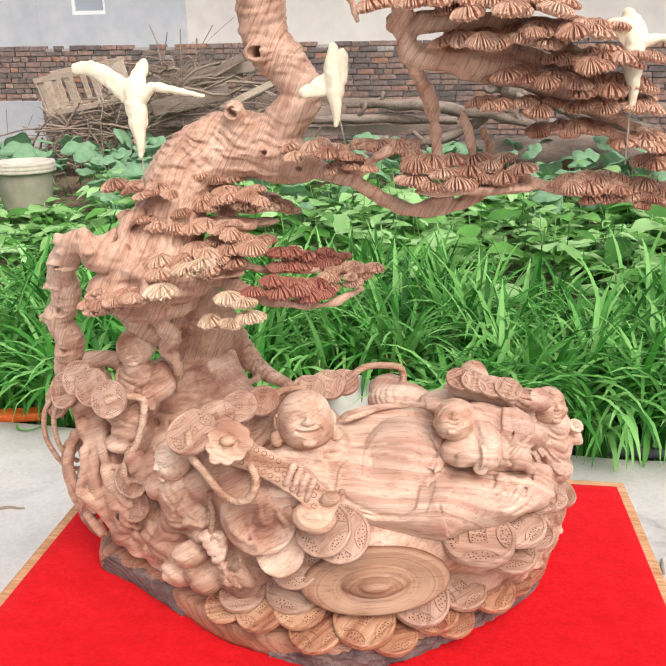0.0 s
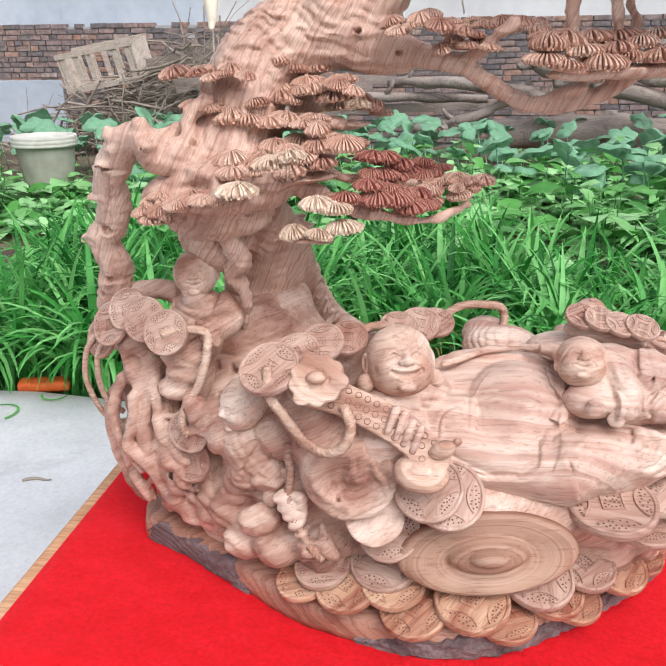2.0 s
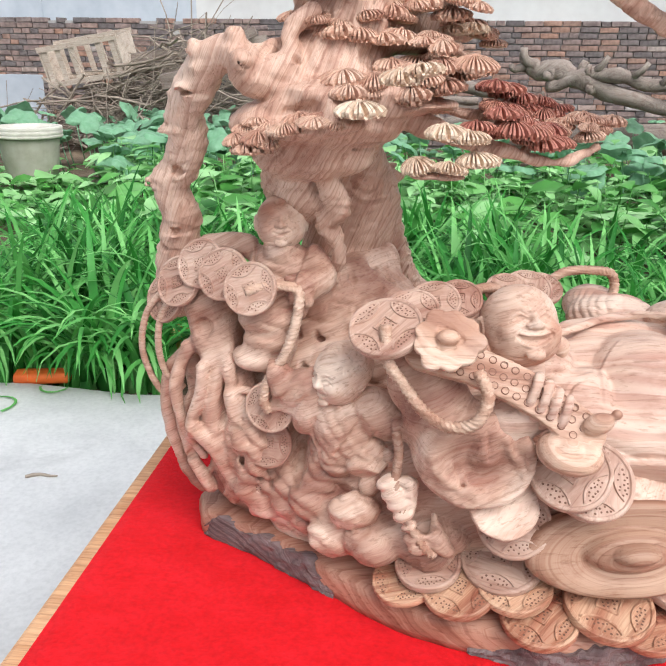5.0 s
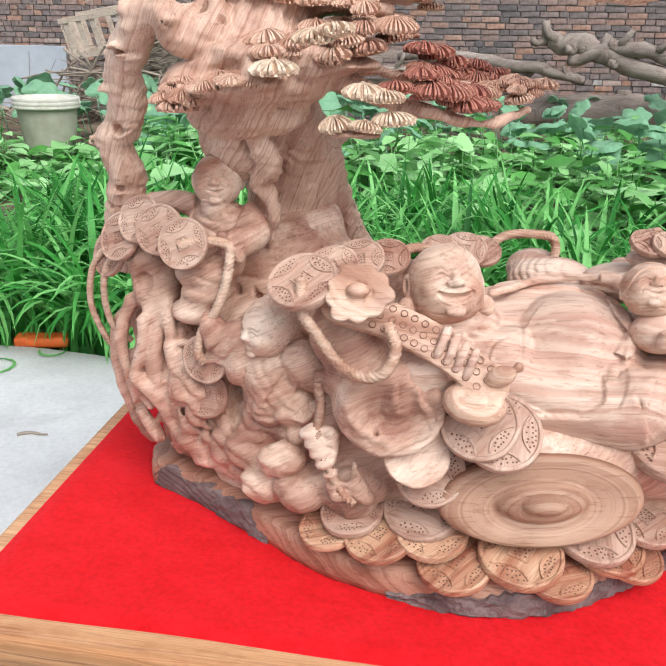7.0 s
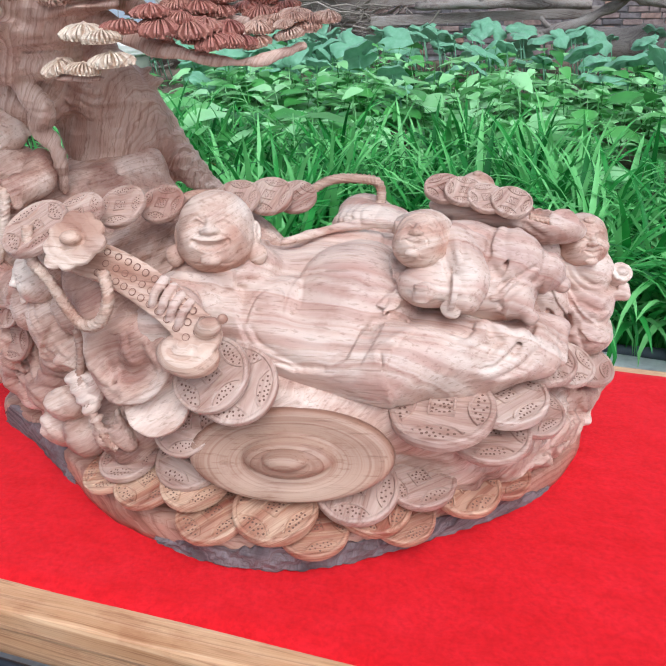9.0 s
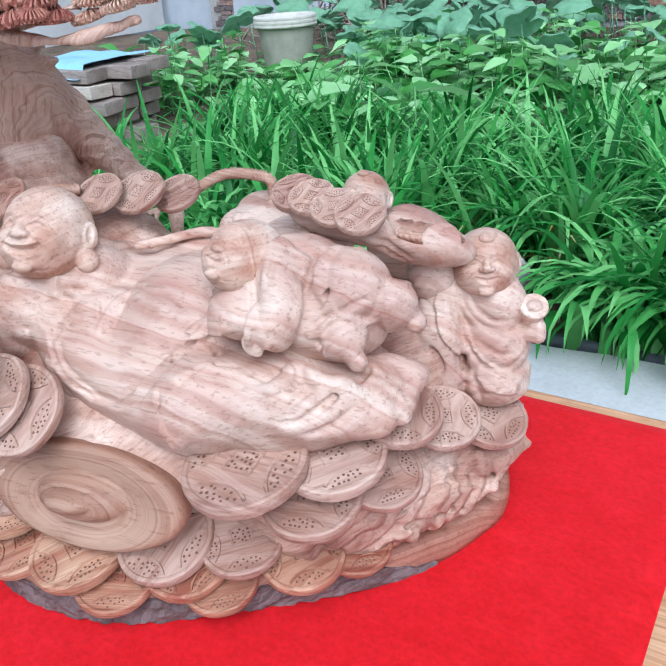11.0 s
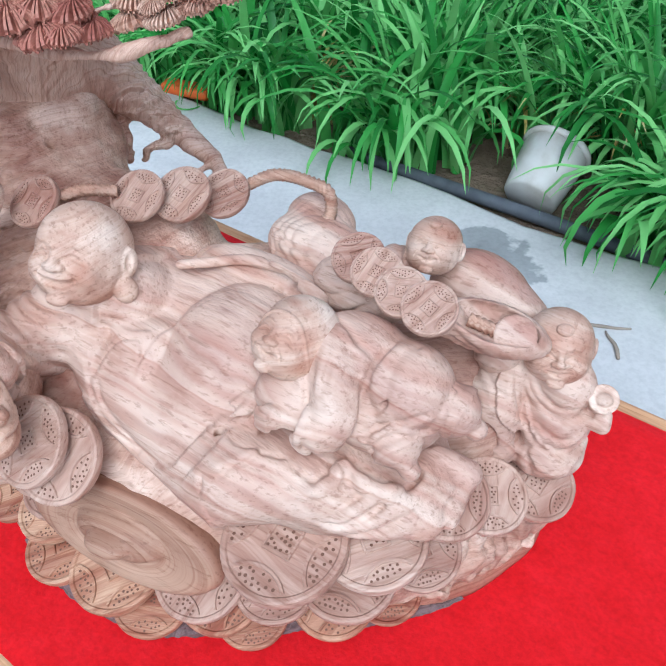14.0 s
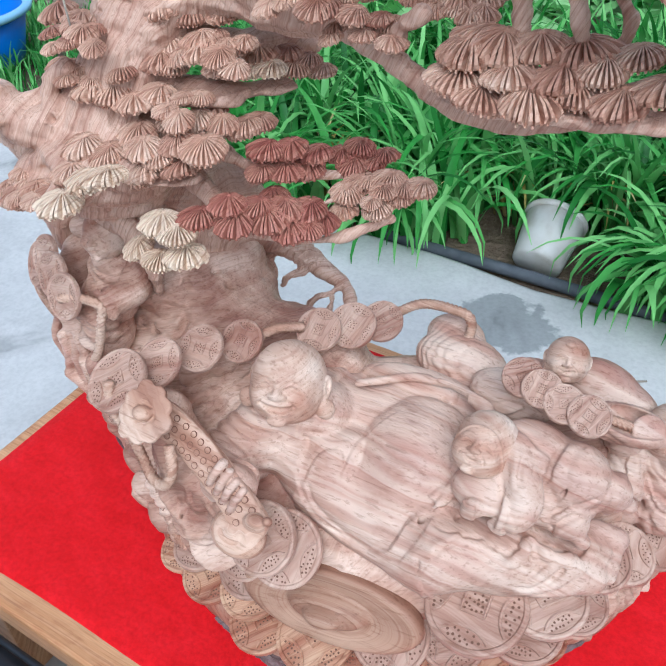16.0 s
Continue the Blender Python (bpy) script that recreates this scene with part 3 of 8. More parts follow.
def concrete_yard_material():
    """Pale poured concrete with darker wet patches, dirt and hairline cracks."""
    m, nodes, links, b = material("poured_concrete", 0.8, 0, 0.35)
    tc = nodes.new("ShaderNodeTexCoord")
    co = tc.outputs["Object"]
    fine, mid, wet = noise_node(nodes, links, co, 90, 4), noise_node(nodes, links, co, 3.5, 5, rough=0.6), noise_node(nodes, links, co, 1.5, 5, rough=0.66, distort=0.5)
    r = ramp(nodes, [(0.3, (0.5, 0.49, 0.475)), (0.55, (0.6, 0.585, 0.565)), (0.75, (0.67, 0.65, 0.625))])
    links.new(mid.outputs["Fac"], r.inputs[0])
    w = ramp(nodes, [(0.38, (0.55, 0.55, 0.55)), (0.41, (0.82, 0.82, 0.82)), (0.47, (1, 1, 1))])
    links.new(wet.outputs["Fac"], w.inputs[0])
    f2 = ramp(nodes, [(0.3, (0.88, 0.88, 0.88)), (0.6, (1, 1, 1))])
    links.new(fine.outputs["Fac"], f2.inputs[0])
    c = mixed(nodes, links, 0.8, r.outputs[0], w.outputs[0], "MULTIPLY")
    # one damp patch by the tub
    xyz = nodes.new("ShaderNodeSeparateXYZ")
    links.new(co, xyz.inputs[0])
    u, v = maths(nodes, links, "MULTIPLY_ADD", xyz.outputs[0], 5.0, 1.35), maths(nodes, links, "MULTIPLY_ADD", xyz.outputs[1], 6.0, -12.5)
    rag = noise_node(nodes, links, co, 9, 4, rough=0.6)
    d = maths(nodes, links, "MULTIPLY_ADD", rag.outputs["Fac"], 1.6, maths(nodes, links, "ADD", maths(nodes, links, "MULTIPLY", u, u), maths(nodes, links, "MULTIPLY", v, v)))
    dp = ramp(nodes, [(0.0, (0.52, 0.54, 0.55)), (0.93, (0.55, 0.57, 0.58)), (1.0, (1, 1, 1))])
    links.new(maths(nodes, links, "MULTIPLY", d, 0.72), dp.inputs[0])
    c = mixed(nodes, links, 1.0, c, dp.outputs[0], "MULTIPLY")
    links.new(mixed(nodes, links, 1.0, c, f2.outputs[0], "MULTIPLY"), b.inputs["Base Color"])
    bump(nodes, links, b, fine.outputs["Fac"], 0.25, 0.002)
    return m


pavement = tagged(obj("pavement", yard(), concrete_yard_material()), "pale grey poured concrete yard with damp stains", "concrete", kind="structure")

# the rendered building behind the garden, with its window
WALL_Y = 10.5


def building():
    house = thing("wall_north", "tall grey and cream rendered house wall beyond the garden", "wall", (0, WALL_Y + 0.12, 0), kind="structure")
    for name, x0, x1, mat, hole in (("blue_grey_render", -12, -3.46, RENDER, True), ("cream_render", -3.46, 10, RENDER_PALE, False)):
        bm = bmesh.new()
        if hole:
            box(bm, (x0, 0, -0.2), (-5.07, 0.3, 5.5))
            box(bm, (-4.58, 0, -0.2), (x1, 0.3, 5.5))
            box(bm, (-5.07, 0, -0.2), (-4.58, 0.3, 1.95))
            box(bm, (-5.07, 0, 2.75), (-4.58, 0.3, 5.5))
        else:
            box(bm, (x0, 0, -0.2), (x1, 0.3, 5.5))
        obj(name, mesh_of(name, bm, False), mat, house)
    win = thing("window_1", "small white-framed window in the rendered wall", "window", (-4.825, WALL_Y + 0.2, 2.35), kind="structure")
    bm = bmesh.new()
    for lo, hi in (((-0.245, -0.06, -0.4), (-0.205, 0.03, 0.4)), ((0.205, -0.06, -0.4), (0.245, 0.03, 0.4)), ((-0.205, -0.06, -0.4), (0.205, 0.03, -0.35)), ((-0.205, -0.06, 0.35), (0.205, 0.03, 0.4))):
        box(bm, lo, hi, bevel=0.004)
    obj("window_frame", mesh_of("window_frame", bm, False), FRAME_WHITE, win)
    bm = bmesh.new()
    box(bm, (-0.205, -0.02, -0.35), (0.205, -0.012, 0.35))
    obj("pane", mesh_of("pane", bm, False), GLASS, win)
    bm = bmesh.new()
    for x in (-3.47, -5.6):
        box(bm, (x - 0.03, -0.012, -0.2), (x + 0.03, -0.002, 5.5))
    obj("render_joint", mesh_of("render_joint", bm, False), RENDER, house)
    return house


building()

# ---- table and cloth ----
def table():
    t = thing("low_table", "low rectangular light wooden display table on the concrete", "table", (-0.148, 1.075, GROUND))
    x0, x1, y0, y1 = -0.553, 0.553, -0.343, 0.362
    h = TOP - GROUND - 0.004
    bm = bmesh.new()
    box(bm, (x0, y0, h - 0.032), (x1, y1, h), bevel=0.006)
    obj("tabletop", mesh_of("tabletop", bm, False), OAK, t)
    bm = bmesh.new()
    box(bm, (x0 + 0.006, y0 + 0.006, h - 0.075), (x1 - 0.006, y0 + 0.03, h - 0.0325), bevel=0.003)
    apron = mesh_of("apron", bm, False)
    obj("apron", apron, OAK, t)
    obj("apron", apron, OAK, t, m=pose(0, 0.019, 0, 0, 0, 180))
    bm = bmesh.new()
    box(bm, (x0 + 0.006, y0 + 0.032, h - 0.075), (x0 + 0.03, y1 - 0.032, h - 0.0325), bevel=0.003)
    side = mesh_of("side_apron", bm, False)
    obj("side_apron", side, OAK, t)
    obj("side_apron", side, OAK, t, m=pose(0, 0.019, 0, 0, 0, 180))
    bm = bmesh.new()
    box(bm, (-0.03, -0.03, 0), (0.03, 0.03, h - 0.0325), bevel=0.005)
    leg = mesh_of("leg", bm, False)
    for x in (x0 + 0.065, x1 - 0.065):
        for y in (y0 + 0.065, y1 - 0.065):
            obj("leg", leg, OAK, t, m=pose(x, y, 0))
    return t


table()


def cloth():
    """The red cloth: thin, laid flat, its edge slightly wavy and lifted."""
    x0, x1, y0, y1, nx, ny = -0.68, 0.386, 0.767, 1.415, 120, 80
    top, verts, faces = TOP, [], []
    for j in range(ny):
        for i in range(nx):
            u, v = i / (nx - 1), j / (ny - 1)
            x, y = x0 + (x1 - x0) * u, y0 + (y1 - y0) * v
            rim = min(u, 1 - u, v * 0.7, (1 - v) * 0.7)
            w = 0.004 * noise.noise((x * 6, y * 6, 1)) * max(0, 1 - rim * 14)
            y += 0.006 * noise.noise((x * 4, 2, 0)) * (1 if j == 0 else 0)
            z = top - 0.003 + (0.0035 if rim > 0.012 else 0.0015) + abs(w) + 0.0006 * noise.noise((x * 9, y * 14, 5))
            if i in (0, nx - 1) or j in (0, ny - 1):
                z = top - 0.0035
            verts.append((x, y, z))
    for j in range(ny - 1):
        for i in range(nx - 1):
            a = j * nx + i
            faces.append((a, a + 1, a + 1 + nx, a + nx))
    return mesh_from("red_cloth", verts, faces)


tagged(obj("red_cloth", cloth(), CLOTH), "bright red velvety cloth covering the wooden tabletop", "cloth")


def black_stand():
    """The black padded bench that stands against the near side of the table."""
    s = thing("black_bench", "black vinyl bench standing against the wooden table", "bench", (-0.35, 0.56, GROUND))
    bm = bmesh.new()
    box(bm, (-0.5, -0.16, 0.262), (0.5, 0.155, 0.332), bevel=0.02)
    obj("seat", mesh_of("seat", bm), BLACK, s)
    obj("piping", tube_mesh("piping", [(-0.49, 0.151, 0.33), (0, 0.154, 0.334), (0.49, 0.151, 0.33)], [0.005] * 3, 8), BLACK, s)
    bm = bmesh.new()
    box(bm, (-0.02, -0.02, 0), (0.02, 0.02, 0.267), bevel=0.003)
    leg = mesh_of("leg", bm, False)
    for x in (-0.45, 0.45):
        for y in (-0.12, 0.11):
            obj("leg", leg, BLACK, s, m=pose(x, y, 0))


black_stand()

# ---- the wood carving ----
ORIGIN = Vector((-0.17, 1.03, TOP))
carving = thing("wood_carving", "large unpainted hardwood carving with figure, coins and pine tree", "sculpture", ORIGIN)


def local(c):
    return Vector(c) - ORIGIN


def carved(name, clay, mat, label="", more=()):
    me = clay.skin(name, ORIGIN, more)
    me.materials.append(mat)
    if more:
        me.materials.append(WOOD_SMOOTH)
        for pg in me.polygons[len(me.polygons) - sum(len(q) for v, q in more):]:
            pg.material_index = 1
    return obj(name, me, mat, carving, label)


# base slab with dark bark along its front
RIM = [(-0.575, 1.07), (-0.555, 1.028), (-0.5, 1.003), (-0.44, 0.97), (-0.37, 0.925), (-0.3, 0.883), (-0.222, 0.861), (-0.15, 0.851), (-0.084, 0.857), (-0.016, 0.886), (0.06, 0.943),
       (0.145, 1.017), (0.19, 1.077), (0.213, 1.13), (0.221, 1.19), (0.17, 1.26), (0.02, 1.3), (-0.2, 1.31), (-0.4, 1.28), (-0.54, 1.18)]


def slab_mesh(name, lo, hi, inset, wobble):
    ring = smooth_path(RIM + RIM[:1], 8)[:-1]
    mid = ring.mean(0)
    verts, faces, n = [], [], len(ring)
    rows = ((lo, 0.0), (lo + 0.3 * (hi - lo), 0.002), (lo + 0.7 * (hi - lo), 0.001), (hi - 0.003, -0.002), (hi, -0.008), (hi + 0.004, -0.05))
    for z, out in rows:
        for i, (x, y) in enumerate(ring):
            d = Vector((x - mid[0], y - mid[1]))
            s = 1 + (out - inset + wobble * noise.noise((x * 30, y * 30, z * 25))) / d.length
            verts.append((mid[0] + d.x * s - ORIGIN.x, mid[1] + d.y * s - ORIGIN.y, z - ORIGIN.z))
    for r in range(len(rows) - 1):
        for i in range(n):
            a, b = r * n + i, r * n + (i + 1) % n
            faces.append((a, b, b + n, a + n))
    faces.append(tuple(range((len(rows) - 1) * n, len(rows) * n)))
    faces.append(tuple(range(n - 1, -1, -1)))
    return mesh_from(name, verts, faces)


obj("base_slab", slab_mesh("base_slab", TOP - 0.001, TOP + 0.036, 0.002, 0.003), BASEWOOD, carving, "polished reddish-brown base slab")


def bark_strip(name, i0, i1, lo, hi):
    """A ragged strip of dark bark left on the base's edge."""
    ring = smooth_path(RIM + RIM[:1], 30)[i0 * 30 : i1 * 30]
    mid = np.array((-0.17, 1.05))
    verts, faces, n = [], [], len(ring)
    rows = [(0.0, 0.0), (0.05, 0.004), (0.2, 0.006), (0.4, 0.006), (0.6, 0.005), (0.8, 0.004), (1.0, 0.002), (1.02, -0.012)]
    for k, (fz, out) in enumerate(rows):
        for i, p in enumerate(ring):
            d = (p - mid) / np.linalg.norm(p - mid)
            fade = min(1, 6 * i / n, 6 * (n - 1 - i) / n)
            j = noise.noise((p[0] * 55, p[1] * 55, k * 1.1)) + 0.6 * noise.noise((p[0] * 160, p[1] * 160, k * 2.3))
            q = p + d * (out * fade + 0.004 * j * (0 < k < 7))
            z = lo + (hi - lo) * fz * (0.75 + 0.3 * noise.noise((p[0] * 25, p[1] * 25, 7)) + 0.12 * noise.noise((p[0] * 110, p[1] * 110, 3))) * (0.3 + 0.7 * fade)
            verts.append((q[0] - ORIGIN.x, q[1] - ORIGIN.y, z - ORIGIN.z))
    for r in range(len(rows) - 1):
        for i in range(n - 1):
            a = r * n + i
            faces.append((a, a + 1, a + 1 + n, a + n))
    return mesh_from(name, verts, faces, smooth=False)


obj("bark_edge", bark_strip("bark_edge", 6, 12, TOP, TOP + 0.034), BARK, carving, "rough grey-black bark")
obj("bark_edge", bark_strip("bark_edge_left", 1, 4, TOP, TOP + 0.046), BARK, carving, "rough grey-black bark")

# rock mass that all the rest grows from
rock = Clay((-0.64, 0.83, TOP + 0.02), (0.27, 1.34, 0.9), 0.0027)
for c, r, turn in (
    ((-0.45, 1.1, 0.6), (0.095, 0.1, 0.17), (0, 8, 0)), ((-0.39, 1.05, 0.56), (0.1, 0.09, 0.16), None), ((-0.49, 1.1, 0.51), (0.07, 0.08, 0.065), None),
    ((-0.3, 1.01, 0.56), (0.11, 0.09, 0.13), None), ((-0.33, 1.08, 0.66), (0.11, 0.09, 0.1), None), ((-0.22, 1.03, 0.56), (0.14, 0.125, 0.12), None),
    ((-0.1, 1.07, 0.54), (0.2, 0.15, 0.09), (0, 6, 0)), ((0.05, 1.09, 0.52), (0.14, 0.13, 0.07), (0, 8, 0)), ((0.11, 1.14, 0.53), (0.085, 0.11, 0.075), None),
    ((-0.25, 1.1, 0.66), (0.12, 0.08, 0.09), None), ((-0.06, 1.13, 0.64), (0.13, 0.07, 0.07), None), ((0.1, 1.16, 0.61), (0.09, 0.08, 0.08), None),
):
    rock.ball(c, r, turn, 0.012)
# the smooth ledge that carries the reclining figure
rock.limb(smooth_path([(-0.2, 0.955, 0.6), (-0.1, 0.947, 0.59), (-0.02, 0.952, 0.582), (0.06, 0.985, 0.57), (0.125, 1.025, 0.55)], 6), np.linspace(0.046, 0.034, 25), 0.01)
rock.limb(smooth_path([(0.03, 0.95, 0.575), (0.09, 0.985, 0.545), (0.15, 1.04, 0.53), (0.19, 1.11, 0.53)], 6), 0.02, 0.02)
# the rough hewn bank above the slab
rock.limb(smooth_path([(0.09, 0.993, 0.515), (0.135, 1.035, 0.522), (0.172, 1.085, 0.526), (0.197, 1.14, 0.53), (0.2, 1.19, 0.53), (0.15, 1.25, 0.53)], 6), 0.034, 0.01)
rock.limb(smooth_path([(0.1, 0.99, 0.495), (0.145, 1.035, 0.497), (0.183, 1.085, 0.5), (0.202, 1.14, 0.5), (0.2, 1.2, 0.5)], 6), 0.019, 0.012)
# the scooped log behind the child, and the ground that rises to the trunk
rock.limb(smooth_path([(-0.43, 1.05, 0.77), (-0.395, 1.09, 0.772), (-0.352, 1.14, 0.782)], 5), np.linspace(0.034, 0.028, 11), 0.004).ball((-0.375, 1.09, 0.815), (0.07, 0.05, 0.022), (0, -10, 45), 0.004, cut=True).ball((-0.36, 1.11, 0.73), (0.07, 0.065, 0.04), (0, 10, 0), 0.01).ball((-0.4, 1.12, 0.74), (0.09, 0.08, 0.06), None, 0.03)
# root stump on the left with its roots
rock.limb(smooth_path([(-0.535, 1.045, 0.775), (-0.525, 1.035, 0.73), (-0.51, 1.03, 0.68), (-0.5, 1.03, 0.63)], 4), 0.03, 0.012)
for p, r0, r1 in (
    ([(-0.54, 1.04, 0.71), (-0.555, 1.035, 0.65), (-0.55, 1.035, 0.6), (-0.53, 1.03, 0.55), (-0.51, 1.02, 0.5)], 0.016, 0.011), ([(-0.52, 1.01, 0.7), (-0.52, 1.005, 0.64), (-0.51, 1.005, 0.58), (-0.5, 1.0, 0.52)], 0.015, 0.012),
    ([(-0.5, 1.01, 0.69), (-0.485, 0.99, 0.65), (-0.48, 0.985, 0.6), (-0.485, 0.99, 0.53)], 0.013, 0.016), ([(-0.555, 1.045, 0.6), (-0.545, 1.07, 0.54), (-0.53, 1.09, 0.49)], 0.012, 0.016), ([(-0.5, 0.995, 0.65), (-0.47, 0.97, 0.62), (-0.47, 0.975, 0.57)], 0.01, 0.012),
):
    line = smooth_path(p, 5)
    rock.limb(line, np.linspace(r0, r1, len(line)), 0.006)
for p, r0, r1 in (
    ([(-0.55, 1.04, 0.7), (-0.58, 1.03, 0.668), (-0.596, 1.035, 0.624), (-0.592, 1.04, 0.574), (-0.582, 1.04, 0.531), (-0.555, 1.04, 0.5)], 0.011, 0.008), ([(-0.56, 1.03, 0.64), (-0.572, 1.02, 0.6), (-0.56, 1.015, 0.555), (-0.54, 1.02, 0.51)], 0.008, 0.009),
    ([(-0.594, 1.038, 0.6), (-0.575, 1.045, 0.575), (-0.56, 1.04, 0.545)], 0.006, 0.006),
):
    line = smooth_path(p, 5)
    rock.limb(line, np.linspace(r0, r1, len(line)), 0.004)
# heaped stones at the foot of the left side
for c, r, t in (((-0.338, 0.938, 0.508), (0.034, 0.022, 0.02), (0, 0, -20)), ((-0.4, 0.968, 0.513), (0.03, 0.022, 0.022), None), ((-0.46, 1.0, 0.51), (0.026, 0.022, 0.02), None),
                ((-0.36, 0.948, 0.54), (0.03, 0.022, 0.022), (0, 20, 0)), ((-0.42, 0.975, 0.55), (0.03, 0.02, 0.022), None), ((-0.3, 0.92, 0.535), (0.028, 0.022, 0.024), None),
                ((-0.27, 0.905, 0.52), (0.03, 0.02, 0.02), None), ((-0.385, 0.955, 0.575), (0.026, 0.02, 0.028), None), ((-0.255, 0.91, 0.545), (0.03, 0.02, 0.02), (0, 15, 0))):
    rock.ball(c, r, t, 0.005)
# the wheat-ear braid that hangs beside the sleeve
for i in range(7):
    for s in (-1, 1):
        rock.ball((-0.302 + 0.006 * i + 0.011 * s, 0.893 - 0.002 * i, 0.612 - 0.011 * i), (0.013, 0.009, 0.0065), (0, 24 * s, 0), 0.002)
rock.scatter(16, (-0.6, 0.86, 0.47), (-0.3, 1.03, 0.7), (0.009, 0.016), 5, 0.002)
rock.scatter(34, (-0.6, 0.86, 0.46), (-0.24, 1.04, 0.72), (0.004, 0.007), 6, 0.003, cut=True, hang=3.5)
rock.scatter(16, (0.06, 0.95, 0.46), (0.26, 1.25, 0.56), (0.006, 0.013), 8, 0.006, hang=1.0)
rock.scatter(26, (0.09, 0.95, 0.46), (0.27, 1.25, 0.56), (0.006, 0.012), 9, 0.008, cut=True, hang=1.0)
rock.scatter(24, (-0.5, 0.98, 0.66), (-0.22, 1.1, 0.86), (0.004, 0.007), 10, 0.004, cut=True, hang=3.0)
for c, r in (((-0.42, 0.958, 0.635), (0.011, 0.03, 0.06)), ((-0.475, 0.978, 0.68), (0.011, 0.025, 0.025)), ((-0.275, 0.885, 0.6), (0.009, 0.02, 0.04)), ((-0.536, 1.02, 0.745), (0.009, 0.012, 0.011)), ((-0.37, 0.925, 0.575), (0.012, 0.014, 0.018))):
    rock.ball(c, r, None, 0.008, cut=True)
# flowing folds over the flanks
rock.drape([(-0.56, 1.03, 0.7), (-0.56, 1.03, 0.6), (-0.54, 1.02, 0.5)], [(-0.46, 0.98, 0.68), (-0.46, 0.97, 0.6), (-0.46, 0.98, 0.5)], 7, 0.0045, 0.003, 0.004, 0.02, 1)
rock.drape([(-0.4, 1.04, 0.76), (-0.36, 1.0, 0.7), (-0.33, 0.95, 0.66)], [(-0.25, 1.08, 0.76), (-0.24, 1.0, 0.73), (-0.24, 0.95, 0.7)], 7, 0.0032, 0.003, 0.0, 0.02, 2)
rock.drape([(-0.43, 1.06, 0.79), (-0.38, 1.04, 0.78), (-0.32, 1.06, 0.8)], [(-0.42, 1.03, 0.74), (-0.38, 1.02, 0.74), (-0.32, 1.03, 0.76)], 6, 0.0024, 0.002, 0.0, 0.01, 3)
rock.drape([(-0.45, 0.99, 0.56), (-0.4, 0.95, 0.55), (-0.3, 0.9, 0.55)], [(-0.45, 0.99, 0.49), (-0.4, 0.96, 0.49), (-0.28, 0.9, 0.49)], 4, 0.003, 0.002, 0.0, 0.025, 4)
rock.drape([(0.16, 1.04, 0.56), (0.2, 1.1, 0.55), (0.21, 1.18, 0.54)], [(0.14, 1.01, 0.49), (0.19, 1.08, 0.48), (0.21, 1.16, 0.48)], 6, 0.0035, 0.003, 0.003, 0.02, 5)
for p, r0, r1 in (([(-0.555, 1.0, 0.705), (-0.565, 0.995, 0.677), (-0.57, 0.995, 0.65), (-0.568, 1.0, 0.62), (-0.562, 1.005, 0.59), (-0.545, 1.01, 0.56)], 0.01, 0.007), ([(-0.53, 0.975, 0.69), (-0.537, 0.98, 0.653), (-0.548, 0.985, 0.624), (-0.553, 0.99, 0.6)], 0.008, 0.007),
                  ([(-0.51, 0.99, 0.715), (-0.501, 0.98, 0.688), (-0.497, 0.978, 0.665), (-0.478, 0.976, 0.666)], 0.01, 0.006), ([(-0.518, 0.99, 0.704), (-0.517, 0.985, 0.671), (-0.526, 0.988, 0.635), (-0.523, 0.995, 0.596), (-0.512, 1.003, 0.55)], 0.009, 0.012),
                  ([(-0.498, 0.975, 0.66), (-0.492, 0.982, 0.629), (-0.5, 0.994, 0.587), (-0.496, 1.004, 0.53)], 0.01, 0.014), ([(-0.548, 0.98, 0.612), (-0.529, 0.988, 0.59), (-0.51, 1.0, 0.553), (-0.485, 1.005, 0.52)], 0.009, 0.012)):
    line = smooth_path(p, 5)
    rock.limb(line, np.linspace(r0, r1, len(line)), 0.004)
rock.limb(smooth_path([(-0.53, 1.02, 0.765), (-0.528, 1.01, 0.735), (-0.52, 1.0, 0.705)], 4), [0.028, 0.03, 0.031, 0.03, 0.029, 0.028, 0.026, 0.024, 0.022], 0.008)
rock.pleat((-0.52, 0.98, 0.72), (0.06, 0.05, 0.06), (-0.52, 0.98, 1.0), 0.0062, 0.0013, 0.004, 1)
rock.ball((-0.53, 0.978, 0.735), (0.011, 0.014, 0.012), None, 0.003, cut=True)
for c, r, t in (((-0.33, 0.912, 0.522), (0.034, 0.024, 0.021), (0, 5, -20)), ((-0.375, 0.93, 0.515), (0.028, 0.022, 0.022), (0, 15, 0)), ((-0.395, 0.95, 0.545), (0.032, 0.02, 0.026), (0, 25, 0)), ((-0.285, 0.91, 0.53), (0.026, 0.02, 0.018), None), ((-0.35, 0.915, 0.56), (0.03, 0.02, 0.02), (0, -10, 0)), ((-0.425, 0.975, 0.535), (0.03, 0.022, 0.032), (0, 20, 0)), ((-0.465, 0.995, 0.52), (0.026, 0.02, 0.026), None)):
    rock.ball(c, r, t, 0.003)
rock.ball((-0.412, 0.93, 0.625), (0.009, 0.03, 0.045), (0, 4, 0), 0.004, cut=True)
rock.pleat((-0.41, 0.96, 0.56), (0.16, 0.1, 0.12), (-0.28, 0.98, 0.78), 0.02, 0.0022, 0.016, 2)
rock.pleat((-0.3, 1.02, 0.7), (0.14, 0.1, 0.1), (-0.5, 1.0, 1.0), 0.02, 0.004, 0.01, 1)
